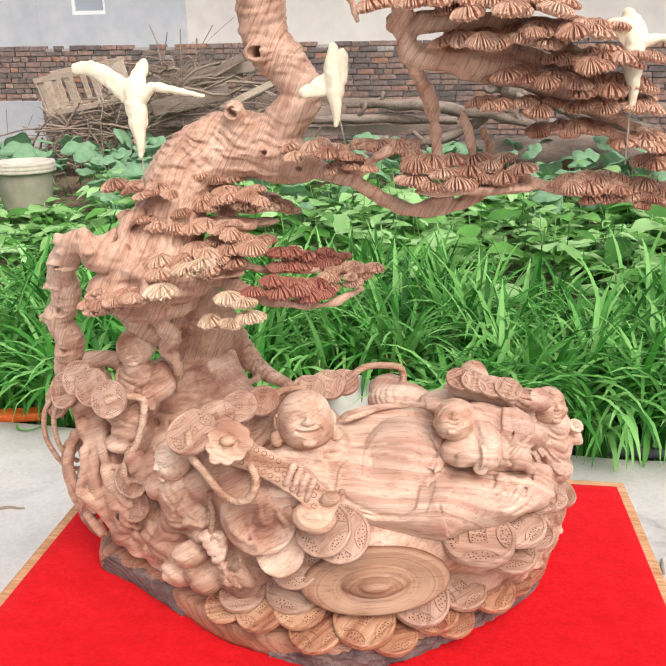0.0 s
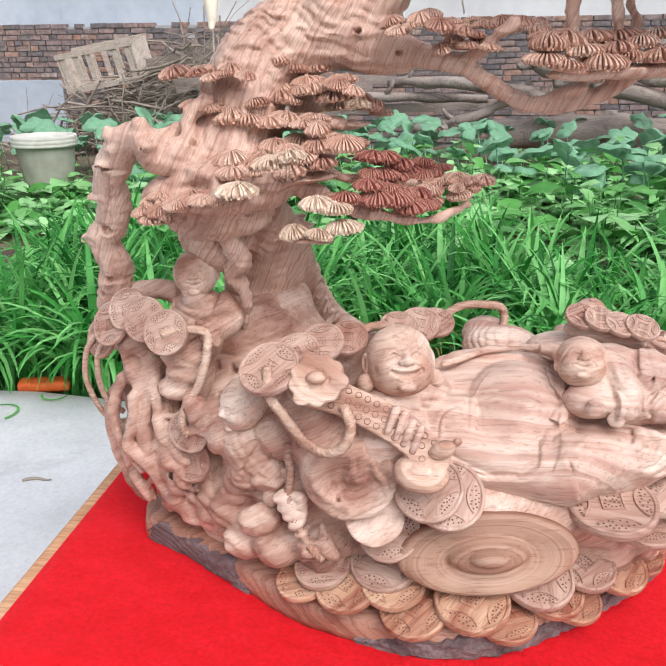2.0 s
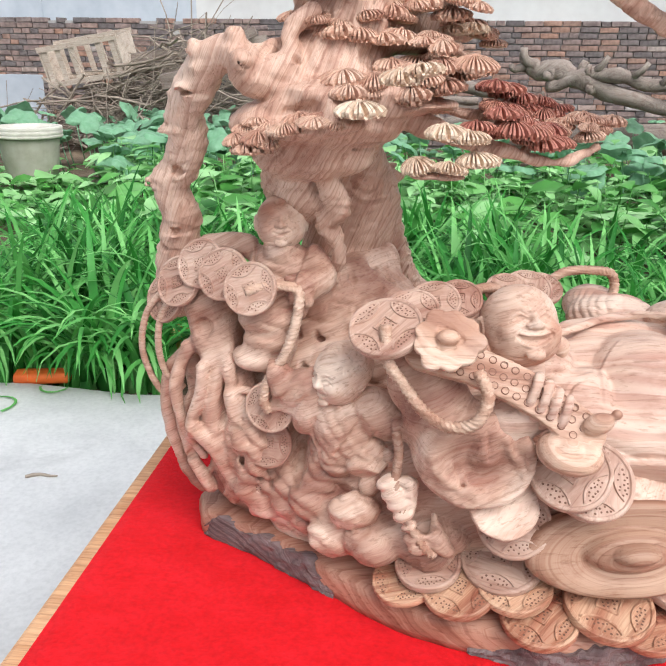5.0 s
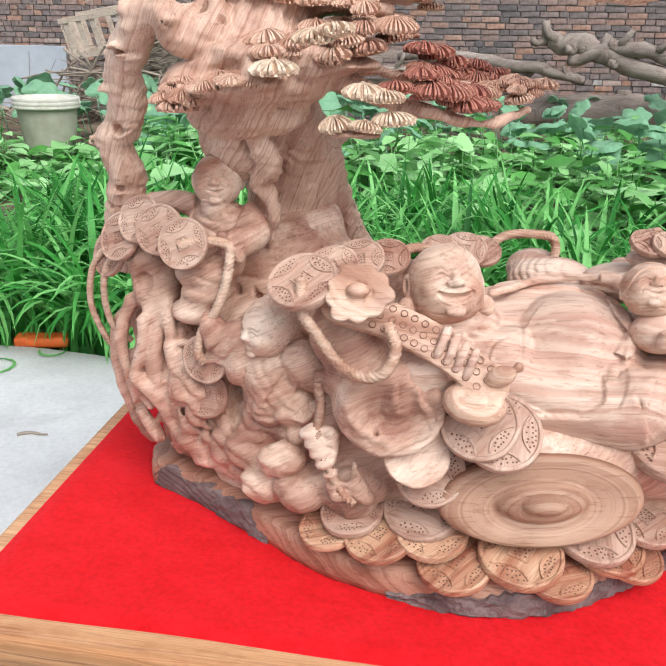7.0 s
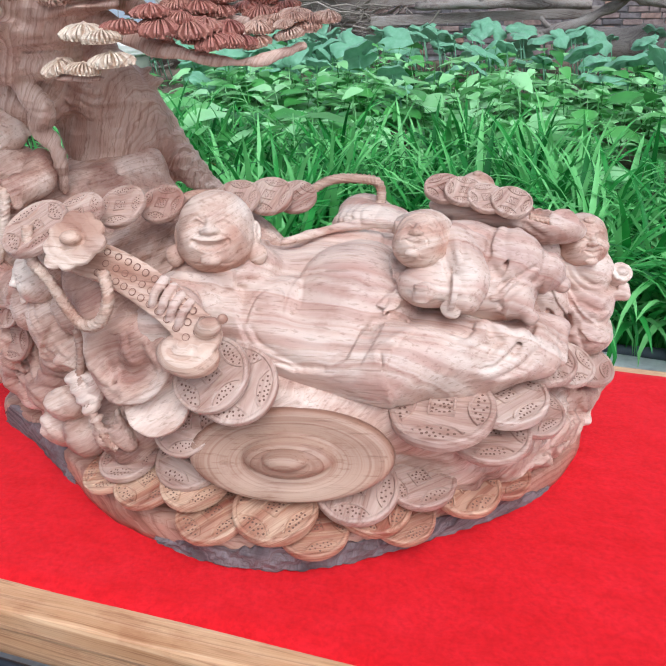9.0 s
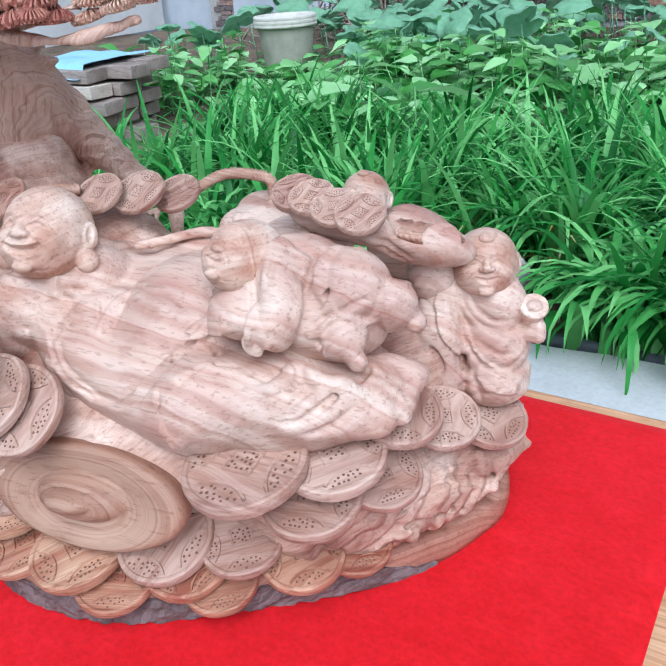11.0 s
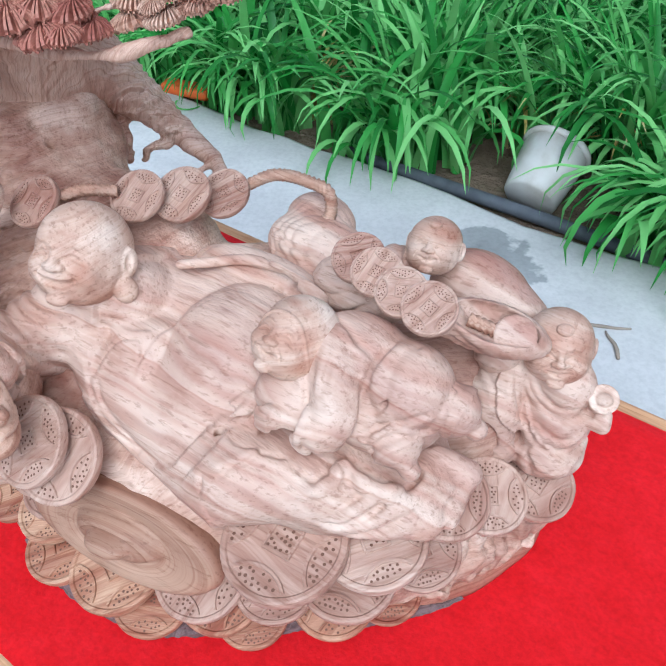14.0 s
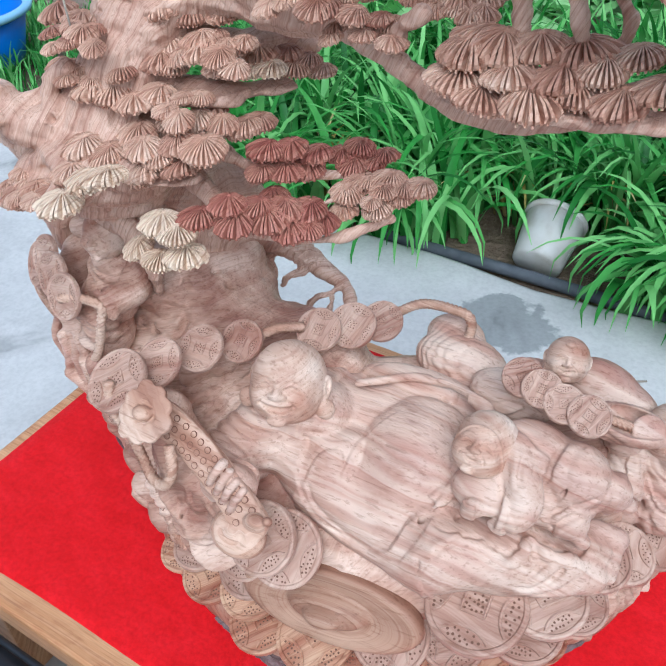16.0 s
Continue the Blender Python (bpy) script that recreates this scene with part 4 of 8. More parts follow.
rock.pleat((0.15, 1.05, 0.52), (0.14, 0.14, 0.05), (0.1, 0.95, 0.62), 0.017, 0.004, 0.012, 3)
rock.ball((-0.42, 0.95, 0.63), (0.014, 0.05, 0.07), None, 0.004, cut=True)
rock.rough(0.0025, 30, 0).rough(0.0016, 80, 1)
carved("rock_mass", rock, WOOD_FLANK, "flowing carved rock and root mass")

# tree: trunk, arching branch, roots
tree = Clay((-0.66, 0.88, 0.66), (0.38, 1.32, 1.42), 0.0029)


def branch(points, radii, k=0.01):
    rows = smooth_path([(*p, r) for p, r in zip(points, radii)], 5)
    tree.limb(rows[:, :3], rows[:, 3], k)


# main trunk: narrow foot, broad flare below the pads, then leaning right
branch([(-0.4, 1.13, 0.76), (-0.41, 1.115, 0.82), (-0.418, 1.095, 0.87), (-0.425, 1.065, 0.915), (-0.415, 1.035, 0.96), (-0.395, 1.03, 1.01), (-0.375, 1.05, 1.06), (-0.375, 1.07, 1.1)], [0.046, 0.031, 0.03, 0.044, 0.06, 0.054, 0.042, 0.04], 0.01)
tree.ball((-0.45, 0.99, 0.965), (0.045, 0.045, 0.016), (0, -16, 0), 0.02).ball((-0.385, 0.985, 0.985), (0.06, 0.05, 0.018), None, 0.02).ball((-0.34, 1.0, 0.985), (0.05, 0.045, 0.016), None, 0.02)
for c, r, turn in (((-0.4, 1.005, 0.952), (0.084, 0.072, 0.024), (0, -4, 0)), ((-0.412, 1.02, 0.93), (0.068, 0.066, 0.035), None), ((-0.425, 1.05, 0.895), (0.05, 0.052, 0.05), None),
                   ((-0.325, 0.985, 0.974), (0.06, 0.026, 0.007), (0, -3, 10)), ((-0.395, 0.93, 0.956), (0.05, 0.026, 0.007), (0, -8, -8)), ((-0.32, 1.03, 0.998), (0.055, 0.035, 0.008), None), ((-0.31, 1.06, 1.032), (0.05, 0.035, 0.009), (0, 0, 30)), ((-0.27, 1.11, 1.025), (0.04, 0.02, 0.007), (0, 0, 35)),
                   ((-0.28, 0.94, 0.916), (0.028, 0.014, 0.005), None), ((0.05, 1.05, 1.088), (0.085, 0.022, 0.008), (0, -2, 6))):
    tree.ball(c, r, turn, 0.012)
branch([(-0.32, 1.12, 1.05), (-0.285, 1.165, 1.055), (-0.258, 1.185, 1.05)], [0.02, 0.014, 0.012], 0.008)
branch([(-0.47, 0.965, 1.015), (-0.45, 1.0, 1.028), (-0.435, 1.04, 1.04), (-0.43, 1.06, 1.075), (-0.4, 1.06, 1.1)], [0.011, 0.008, 0.008, 0.007, 0.007], 0.005)
branch([(-0.385, 1.075, 1.085), (-0.36, 1.1, 1.115), (-0.32, 1.115, 1.135), (-0.28, 1.115, 1.14), (-0.245, 1.11, 1.13), (-0.2, 1.11, 1.112)], [0.046, 0.05, 0.05, 0.048, 0.044, 0.026], 0.015)
branch([(-0.255, 1.11, 1.135), (-0.21, 1.1, 1.185), (-0.195, 1.1, 1.215), (-0.215, 1.1, 1.25), (-0.245, 1.1, 1.29), (-0.252, 1.1, 1.38)], [0.035, 0.03, 0.028, 0.03, 0.033, 0.034], 0.012)
tree.limb([(-0.292, 1.09, 1.165), (-0.29, 1.08, 1.19)], [0.018, 0.012], 0.01)
# right-hand boughs
branch([(-0.21, 1.11, 1.115), (-0.165, 1.1, 1.105), (-0.125, 1.085, 1.095), (-0.08, 1.09, 1.07), (-0.03, 1.095, 1.05), (0.04, 1.09, 1.065), (0.1, 1.085, 1.1), (0.16, 1.06, 1.09), (0.26, 1.06, 1.08)], [0.0192, 0.0128, 0.0104, 0.0096, 0.0096, 0.0088, 0.0088, 0.0072, 0.0056], 0.005)
branch([(-0.03, 1.09, 1.055), (0.02, 1.085, 1.08), (0.0, 1.08, 1.12), (-0.005, 1.08, 1.16), (-0.015, 1.06, 1.21), (-0.045, 1.02, 1.27), (-0.05, 1.0, 1.33)], [0.0064, 0.0072, 0.0072, 0.008, 0.0088, 0.0104, 0.012], 0.005)
branch([(0.05, 1.09, 1.075), (0.045, 1.07, 1.14), (0.03, 1.06, 1.19)], [0.0056, 0.0056, 0.0064], 0.004)
branch([(-0.045, 1.025, 1.265), (0.03, 1.03, 1.25), (0.12, 1.03, 1.23), (0.2, 1.04, 1.195), (0.28, 1.04, 1.15)], [0.0144, 0.0176, 0.0176, 0.0128, 0.0064])
branch([(-0.06, 1.02, 1.3), (0.02, 1.02, 1.3), (0.1, 1.02, 1.285), (0.18, 1.02, 1.25)], [0.0112, 0.0144, 0.0128, 0.008])
branch([(0.02, 1.04, 1.27), (0.1, 1.05, 1.255), (0.18, 1.05, 1.22)], [0.016, 0.0208, 0.0128])
branch([(-0.165, 1.06, 1.4), (-0.125, 1.03, 1.345), (-0.108, 1.02, 1.305)], [0.0112, 0.0088, 0.004])
branch([(0.03, 1.09, 1.08), (0.07, 1.1, 1.13), (0.06, 1.1, 1.16)], [0.0056, 0.0064, 0.0072], 0.004)
branch([(-0.12, 1.09, 1.1), (-0.09, 1.06, 1.125), (-0.07, 1.05, 1.14)], [0.008, 0.0064, 0.0064], 0.005)
# arching branch on the left
branch([(-0.587, 1.09, 0.74), (-0.585, 1.07, 0.79), (-0.579, 1.06, 0.816), (-0.572, 1.055, 0.848), (-0.579, 1.045, 0.88), (-0.56, 1.035, 0.911), (-0.549, 1.025, 0.936), (-0.548, 1.01, 0.964), (-0.529, 0.995, 0.991), (-0.505, 0.975, 1.015), (-0.482, 0.965, 1.023), (-0.47, 0.96, 1.01), (-0.455, 0.965, 1.0), (-0.434, 0.975, 1.008), (-0.39, 1.0, 1.02)],
       [0.029, 0.0255, 0.024, 0.0235, 0.0225, 0.021, 0.021, 0.0215, 0.0215, 0.019, 0.0165, 0.017, 0.0175, 0.017, 0.02], 0.004)
branch([(-0.425, 0.975, 1.0), (-0.428, 0.98, 1.04), (-0.41, 0.99, 1.06)], [0.011, 0.01, 0.011], 0.006)
# back trunk and the leaning root
branch([(-0.4, 1.075, 0.95), (-0.388, 1.1, 0.905), (-0.374, 1.14, 0.86), (-0.352, 1.185, 0.805), (-0.327, 1.22, 0.762), (-0.306, 1.238, 0.73), (-0.282, 1.245, 0.712), (-0.258, 1.243, 0.7), (-0.241, 1.23, 0.692), (-0.237, 1.222, 0.672)], [0.046, 0.048, 0.048, 0.034, 0.0205, 0.0155, 0.013, 0.0105, 0.008, 0.0065], 0.006)
branch([(-0.385, 1.13, 0.85), (-0.38, 1.14, 0.8), (-0.39, 1.15, 0.76)], [0.045, 0.04, 0.04], 0.01)
branch([(-0.262, 1.243, 0.7), (-0.268, 1.225, 0.697), (-0.284, 1.215, 0.69), (-0.296, 1.213, 0.675)], [0.008, 0.006, 0.005, 0.0055], 0.003)
branch([(-0.266, 1.226, 0.697), (-0.262, 1.215, 0.688), (-0.265, 1.21, 0.672)], [0.0055, 0.0045, 0.005], 0.002)
branch([(-0.312, 1.232, 0.732), (-0.313, 1.22, 0.718), (-0.322, 1.207, 0.718), (-0.333, 1.203, 0.7)], [0.008, 0.006, 0.0035, 0.0045], 0.002)
branch([(-0.34, 1.205, 0.765), (-0.347, 1.19, 0.748), (-0.335, 1.183, 0.735), (-0.333, 1.18, 0.71)], [0.012, 0.0075, 0.006, 0.0055], 0.003)
branch([(-0.35, 1.19, 0.76), (-0.36, 1.18, 0.738), (-0.355, 1.175, 0.72)], [0.01, 0.007, 0.006], 0.003)
# thin roots that run down over the trunk
branch([(-0.405, 1.0, 0.95), (-0.396, 0.998, 0.915), (-0.392, 1.0, 0.893), (-0.383, 1.008, 0.873), (-0.397, 1.015, 0.853), (-0.384, 1.02, 0.828), (-0.385, 1.025, 0.805), (-0.391, 1.03, 0.78)], [0.026, 0.017, 0.0145, 0.0125, 0.0115, 0.0095, 0.008, 0.006], 0.004)
branch([(-0.385, 1.03, 0.95), (-0.372, 1.06, 0.9), (-0.362, 1.1, 0.86), (-0.352, 1.14, 0.83), (-0.345, 1.16, 0.8)], [0.018, 0.012, 0.0095, 0.009, 0.007], 0.004)
branch([(-0.34, 1.03, 0.975), (-0.28, 1.02, 0.95), (-0.22, 1.0, 0.935), (-0.16, 1.04, 0.92), (-0.11, 1.09, 0.932)], [0.016, 0.01, 0.006, 0.0055, 0.004], 0.004)
branch([(-0.34, 1.06, 0.99), (-0.26, 1.06, 0.968), (-0.2, 1.09, 0.958), (-0.15, 1.12, 0.955)], [0.014, 0.007, 0.005, 0.004], 0.004)
branch([(-0.2, 1.01, 0.93), (-0.18, 1.05, 0.94), (-0.15, 1.1, 0.95)], [0.004, 0.004, 0.004], 0.003)
branch([(-0.4, 1.0, 0.99), (-0.385, 0.95, 0.98), (-0.375, 0.905, 0.965)], [0.018, 0.012, 0.007], 0.008)
for c, r in (((-0.61, 1.03, 0.885), 0.0055), ((-0.56, 1.0, 0.893), 0.006), ((-0.54, 0.965, 0.985), 0.006), ((-0.475, 0.95, 1.05), 0.006), ((-0.468, 0.935, 1.015), 0.006), ((-0.415, 0.955, 1.02), 0.005), ((-0.525, 0.965, 1.03), 0.005), ((-0.6, 1.03, 0.81), 0.0055), ((-0.585, 1.0, 0.945), 0.005), ((-0.289, 1.068, 1.19), 0.009), ((-0.25, 1.066, 1.27), 0.011), ((-0.362, 1.145, 0.87), 0.01), ((-0.2, 1.085, 1.112), 0.005), ((-0.245, 1.07, 1.135), 0.005), ((-0.575, 1.03, 0.83), 0.005)):
    tree.knot(c, r)
tree.drape([(-0.41, 1.05, 1.13), (-0.33, 1.07, 1.18), (-0.25, 1.07, 1.17)], [(-0.41, 1.03, 1.09), (-0.33, 1.05, 1.11), (-0.25, 1.06, 1.1)], 7, 0.0035, 0.003, 0.0, 0.012, 1)
tree.drape([(-0.455, 1.0, 0.95), (-0.45, 1.03, 0.9), (-0.44, 1.07, 0.85)], [(-0.37, 1.0, 0.95), (-0.375, 1.04, 0.9), (-0.375, 1.08, 0.85)], 5, 0.0035, 0.003, 0.003, 0.012, 2)
tree.drape([(-0.42, 1.0, 1.09), (-0.41, 1.0, 1.04), (-0.42, 0.99, 1.0)], [(-0.33, 1.02, 1.09), (-0.34, 1.01, 1.04), (-0.34, 1.0, 1.0)], 5, 0.0035, 0.003, 0.003, 0.01, 3)
tree.pleat((-0.41, 1.03, 0.92), (0.13, 0.12, 0.1), (-0.41, 1.03, 1.3), 0.012, 0.0022, 0.02, 1)
tree.pleat((-0.33, 1.1, 1.12), (0.15, 0.12, 0.11), (-0.2, 1.1, 1.5), 0.0125, 0.0026, 0.014, 2)
tree.pleat((-0.23, 1.1, 1.28), (0.1, 0.1, 0.17), (-0.23, 1.0, 1.8), 0.0125, 0.0026, 0.012, 2)
tree.pleat((-0.53, 1.01, 0.9), (0.12, 0.14, 0.18), (-0.53, 1.0, 1.4), 0.009, 0.0008, 0.012, 3)
tree.pleat((-0.34, 1.21, 0.78), (0.1, 0.07, 0.1), (-0.5, 1.2, 0.9), 0.009, 0.003, 0.012, 1)
tree.rough(0.0026, 30, 0).rough(0.0022, (50, 50, 130), 1).rough(0.0014, (80, 80, 250), 2)
carved("pine_tree", tree, WOOD_ROOT, "gnarled carved pine trunk with arching branch")


def fan_mesh(name, ribs, seed):
    """A carved tuft of pine needles: a dome of rounded needles parted by deep grooves that fan out from a small eye set back on the top."""
    r = random.Random(seed)
    verts, faces, n = [], [], ribs * 4
    rings = ((0.09, 0.4), (0.14, 0.33), (0.3, 0.33), (0.5, 0.3), (0.7, 0.22), (0.87, 0.1), (0.99, -0.06), (0.97, -0.17))
    cuts = (0.0, 0.1, 0.24, 0.36, 0.42, 0.42, 0.3, 0.12)
    lobes = [r.uniform(0.92, 1.07) for _ in range(ribs)]
    eye = r.uniform(0.32, 0.48)
    for k, ((rad, z), cut) in enumerate(zip(rings, cuts)):
        for i in range(n):
            a = 2 * math.pi * (i // 4 + (0, 0.34, 0.44, 0.9)[i % 4]) / ribs + 0.05 * math.sin(3 * (i // 4) + seed)
            deep = cut * (1.0, 1.0, -0.02, -0.02)[i % 4]
            q = rad * (lobes[i // 4] if k > 4 else 1) * (0.92 if k > 4 and i % 4 < 2 else 1)
            verts.append((q * math.cos(a) + eye * (1 - rad), q * math.sin(a), z - deep))
    verts.append((eye * 0.9, 0, 0.44))
    m = len(rings)
    for q, z in ((0.9, -0.26), (0.6, -0.4)):
        for i in range(n):
            a = 2 * math.pi * i / n
            verts.append((q * math.cos(a), q * math.sin(a), z))
    under = m * n + 1
    verts.append((0, 0, -0.45))
    for i in range(n):
        j = (i + 1) % n
        for k in range(m - 1):
            faces.append((k * n + i, (k + 1) * n + i, (k + 1) * n + j, k * n + j))
        faces += [(m * n, i, j), ((m - 1) * n + i, under + i, under + j, (m - 1) * n + j), (under + i, under + n + i, under + n + j, under + j), (under + n + i, under + 2 * n, under + n + j)]
    return mesh_from(name, verts, faces, smooth=False)


FANS = {}
for tone, mat in (("plain", NEEDLE), ("red", WOOD_RED), ("cream", WOOD_CREAM), ("root", NEEDLE)):
    FANS[tone] = [fan_mesh("needle_tuft", n, s) for n, s in ((25, 1), (28, 2), (23, 3))]
    for me in FANS[tone]:
        me.materials.append(mat)


def tuft(rng, c, n, size, tone):
    """One needle tuft whose eye is set back towards the trunk side."""
    z = Vector(n).normalized()
    x = Vector((rng.uniform(-0.6, 0.4), 1, rng.uniform(-0.2, 0.4)))
    x = (x - z * x.dot(z)).normalized()
    turn = Matrix((x, z.cross(x), z)).transposed().to_4x4()
    m = Matrix.Translation(local(c)) @ turn @ Matrix.Diagonal((size, size * rng.uniform(0.9, 1.15), size * rng.uniform(0.75, 0.95), 1))
    obj("needle_tuft", rng.choice(FANS[tone]), None, carving, m=m)


def pad(rng, cx, cy, cz, lx, ly, count, size, tone, tip=(0.0, -0.12, 1)):
    """A flat cloud of needle tufts round a centre, overlapping like shingles."""
    count, size = int(count * 1.75), size * 0.74
    for i in range(count):
        a, q = 2.4 * i + rng.uniform(-0.4, 0.4), math.sqrt((i + 0.5) / count)
        x, y = lx * q * math.cos(a), ly * q * math.sin(a)
        z = cz - 0.012 * q + 0.15 * y + rng.uniform(-0.003, 0.005)
        s = size * rng.uniform(0.72, 1.1)
        n = Vector(tip) + Vector((x / (lx + 0.01) * 0.3, y / (ly + 0.01) * 0.25, 0)) + Vector([rng.uniform(-0.12, 0.12) for _ in range(3)])
        tuft(rng, (cx + x, cy + y, z), n, s, tone)


_r = random.Random(11)
for tone, size, places in (
    # lower left pad, with a cream corner
    ("cream", 0.021, [(-0.353, 0.9, 0.977), (-0.319, 0.91, 1.004), (-0.302, 0.915, 1.01)]),
    # lower left pad
    ("root", 0.018, [(-0.41, 0.92, 0.963), (-0.367, 0.93, 0.99), (-0.442, 0.94, 0.957), (-0.457, 0.93, 0.938)]),
    # middle pad
    ("root", 0.02, [(-0.347, 0.962, 1.0), (-0.311, 0.975, 1.009), (-0.312, 0.97, 0.988), (-0.277, 0.985, 0.994), (-0.25, 0.99, 1.016), (-0.283, 0.99, 1.014), (-0.369, 0.955, 0.989), (-0.378, 0.96, 1.002), (-0.297, 0.98, 1.002)]),
    # pad behind
    ("plain", 0.02, [(-0.268, 1.04, 1.016), (-0.25, 1.075, 1.009), (-0.29, 1.03, 1.02), (-0.308, 1.02, 1.017), (-0.29, 1.05, 1.022), (-0.259, 1.06, 1.007)]),
    # upper left pad
    ("plain", 0.02, [(-0.386, 0.995, 1.044), (-0.357, 1.01, 1.059), (-0.326, 1.02, 1.042), (-0.338, 1.0, 1.038), (-0.365, 1.0, 1.042), (-0.33, 0.99, 1.013), (-0.385, 1.01, 1.051)]),
    # upper pad
    ("plain", 0.02, [(-0.326, 1.045, 1.06), (-0.276, 1.06, 1.064), (-0.307, 1.07, 1.08), (-0.271, 1.075, 1.077), (-0.342, 1.06, 1.071), (-0.301, 1.055, 1.073), (-0.339, 1.04, 1.065)]),
    # far pad
    ("cream", 0.019, [(-0.271, 1.09, 1.05), (-0.254, 1.1, 1.053)]),
    # far pad
    ("plain", 0.018, [(-0.24, 1.125, 1.048), (-0.225, 1.15, 1.039), (-0.253, 1.13, 1.058), (-0.269, 1.11, 1.06), (-0.236, 1.14, 1.051)]),
    # top pad
    ("plain", 0.02, [(-0.423, 1.03, 1.093), (-0.403, 1.05, 1.095), (-0.365, 1.05, 1.094), (-0.327, 1.08, 1.096), (-0.303, 1.1, 1.096), (-0.345, 1.06, 1.104), (-0.463, 1.04, 1.092)]),
    # red bough
    ("red", 0.018, [(-0.228, 1.05, 0.995), (-0.213, 1.07, 0.991), (-0.196, 1.09, 0.981), (-0.228, 1.04, 0.976), (-0.212, 1.06, 0.973), (-0.201, 1.08, 0.968)]),
    # red tip
    ("red", 0.017, [(-0.167, 1.13, 0.978), (-0.186, 1.12, 0.97), (-0.144, 1.14, 0.97), (-0.169, 1.115, 0.965), (-0.153, 1.13, 0.965)]),
    # red tip
    ("root", 0.0175, [(-0.15, 1.1, 0.956), (-0.122, 1.11, 0.962), (-0.156, 1.085, 0.951), (-0.106, 1.105, 0.959), (-0.093, 1.115, 0.959), (-0.12, 1.08, 0.945), (-0.155, 1.075, 0.937), (-0.11, 1.1, 0.95)]),
    # lower red bough
    ("red", 0.0195, [(-0.247, 0.965, 0.959), (-0.222, 0.98, 0.972), (-0.213, 0.975, 0.959), (-0.205, 1.0, 0.965), (-0.193, 1.0, 0.955), (-0.186, 1.02, 0.958), (-0.174, 1.01, 0.943), (-0.161, 1.04, 0.94), (-0.172, 1.035, 0.953)]),
    # cream tuft
    ("cream", 0.019, [(-0.274, 0.945, 0.956), (-0.301, 0.935, 0.926), (-0.27, 0.93, 0.925), (-0.245, 0.94, 0.932), (-0.253, 0.942, 0.952)]),
    # right canopy
    ("root", 0.024, [(-0.03, 1.05, 1.12), (-0.034, 1.04, 1.104), (0.008, 1.04, 1.112), (0.04, 1.045, 1.114), (-0.008, 1.06, 1.124), (0.019, 1.065, 1.127), (0.068, 1.055, 1.122), (0.053, 1.045, 1.109)]),
    # right canopy
    ("root", 0.024, [(0.051, 1.07, 1.126), (0.11, 1.05, 1.117), (0.085, 1.04, 1.107), (0.086, 1.07, 1.129), (-0.025, 1.07, 1.124), (-0.009, 1.03, 1.096), (0.029, 1.03, 1.101)]),
):
    for x, y, z in places:
        tilt = (_r.uniform(-0.18, 0.18), _r.uniform(-0.25, 0.08), 1)
        tuft(_r, (x, y, z), tilt, size * _r.uniform(0.88, 1.1), tone)
for row in (
    # fringes between the larger tufts of the trunk
    (-0.35, 0.98, 1.0, 0.05, 0.035, 4, 0.022, "root"), (-0.31, 1.02, 1.045, 0.05, 0.03, 4, 0.022, "plain"), (-0.28, 1.06, 1.085, 0.045, 0.03, 5, 0.021, "plain"), (-0.39, 0.995, 1.1, 0.04, 0.025, 5, 0.02, "plain"),
    (-0.2, 1.03, 0.952, 0.05, 0.03, 4, 0.022, "red"), (-0.13, 1.09, 0.962, 0.035, 0.025, 3, 0.02, "root"), (-0.445, 0.94, 0.96, 0.032, 0.025, 8, 0.02, "root"), (-0.4, 0.915, 0.972, 0.035, 0.018, 4, 0.021, "root"), (-0.41, 1.0, 1.065, 0.03, 0.03, 4, 0.02, "plain"),
    # pads on the right-hand branches
    (-0.17, 1.05, 1.15, 0.045, 0.025, 8, 0.02, "root"), (-0.08, 1.1, 1.15, 0.06, 0.025, 11, 0.02, "root"), (-0.12, 1.06, 1.128, 0.04, 0.02, 5, 0.019, "root"),
    (0.21, 1.05, 1.108, 0.06, 0.03, 13, 0.024, "plain"), (0.29, 1.06, 1.095, 0.05, 0.03, 10, 0.024, "plain"), (0.25, 1.04, 1.09, 0.06, 0.02, 8, 0.022, "plain"),
    # upper canopy
    (-0.02, 1.0, 1.335, 0.08, 0.05, 13, 0.028, "plain"), (0.07, 0.99, 1.325, 0.08, 0.05, 14, 0.027, "plain"), (0.14, 1.0, 1.3, 0.07, 0.05, 14, 0.026, "plain"), (0.07, 1.0, 1.29, 0.08, 0.04, 12, 0.025, "plain"),
    (0.19, 1.0, 1.265, 0.06, 0.04, 13, 0.025, "plain"), (0.13, 1.01, 1.245, 0.07, 0.03, 11, 0.024, "root"), (0.22, 1.02, 1.21, 0.05, 0.03, 11, 0.024, "plain"), (0.26, 1.03, 1.165, 0.04, 0.03, 10, 0.023, "plain"), (0.29, 1.04, 1.14, 0.03, 0.03, 7, 0.022, "plain"),
    (0.1, 1.02, 1.21, 0.07, 0.03, 9, 0.022, "root"), (0.17, 1.03, 1.18, 0.05, 0.03, 9, 0.022, "root"), (0.2, 1.01, 1.235, 0.05, 0.03, 8, 0.023, "plain"),
):
    pad(_r, *row)


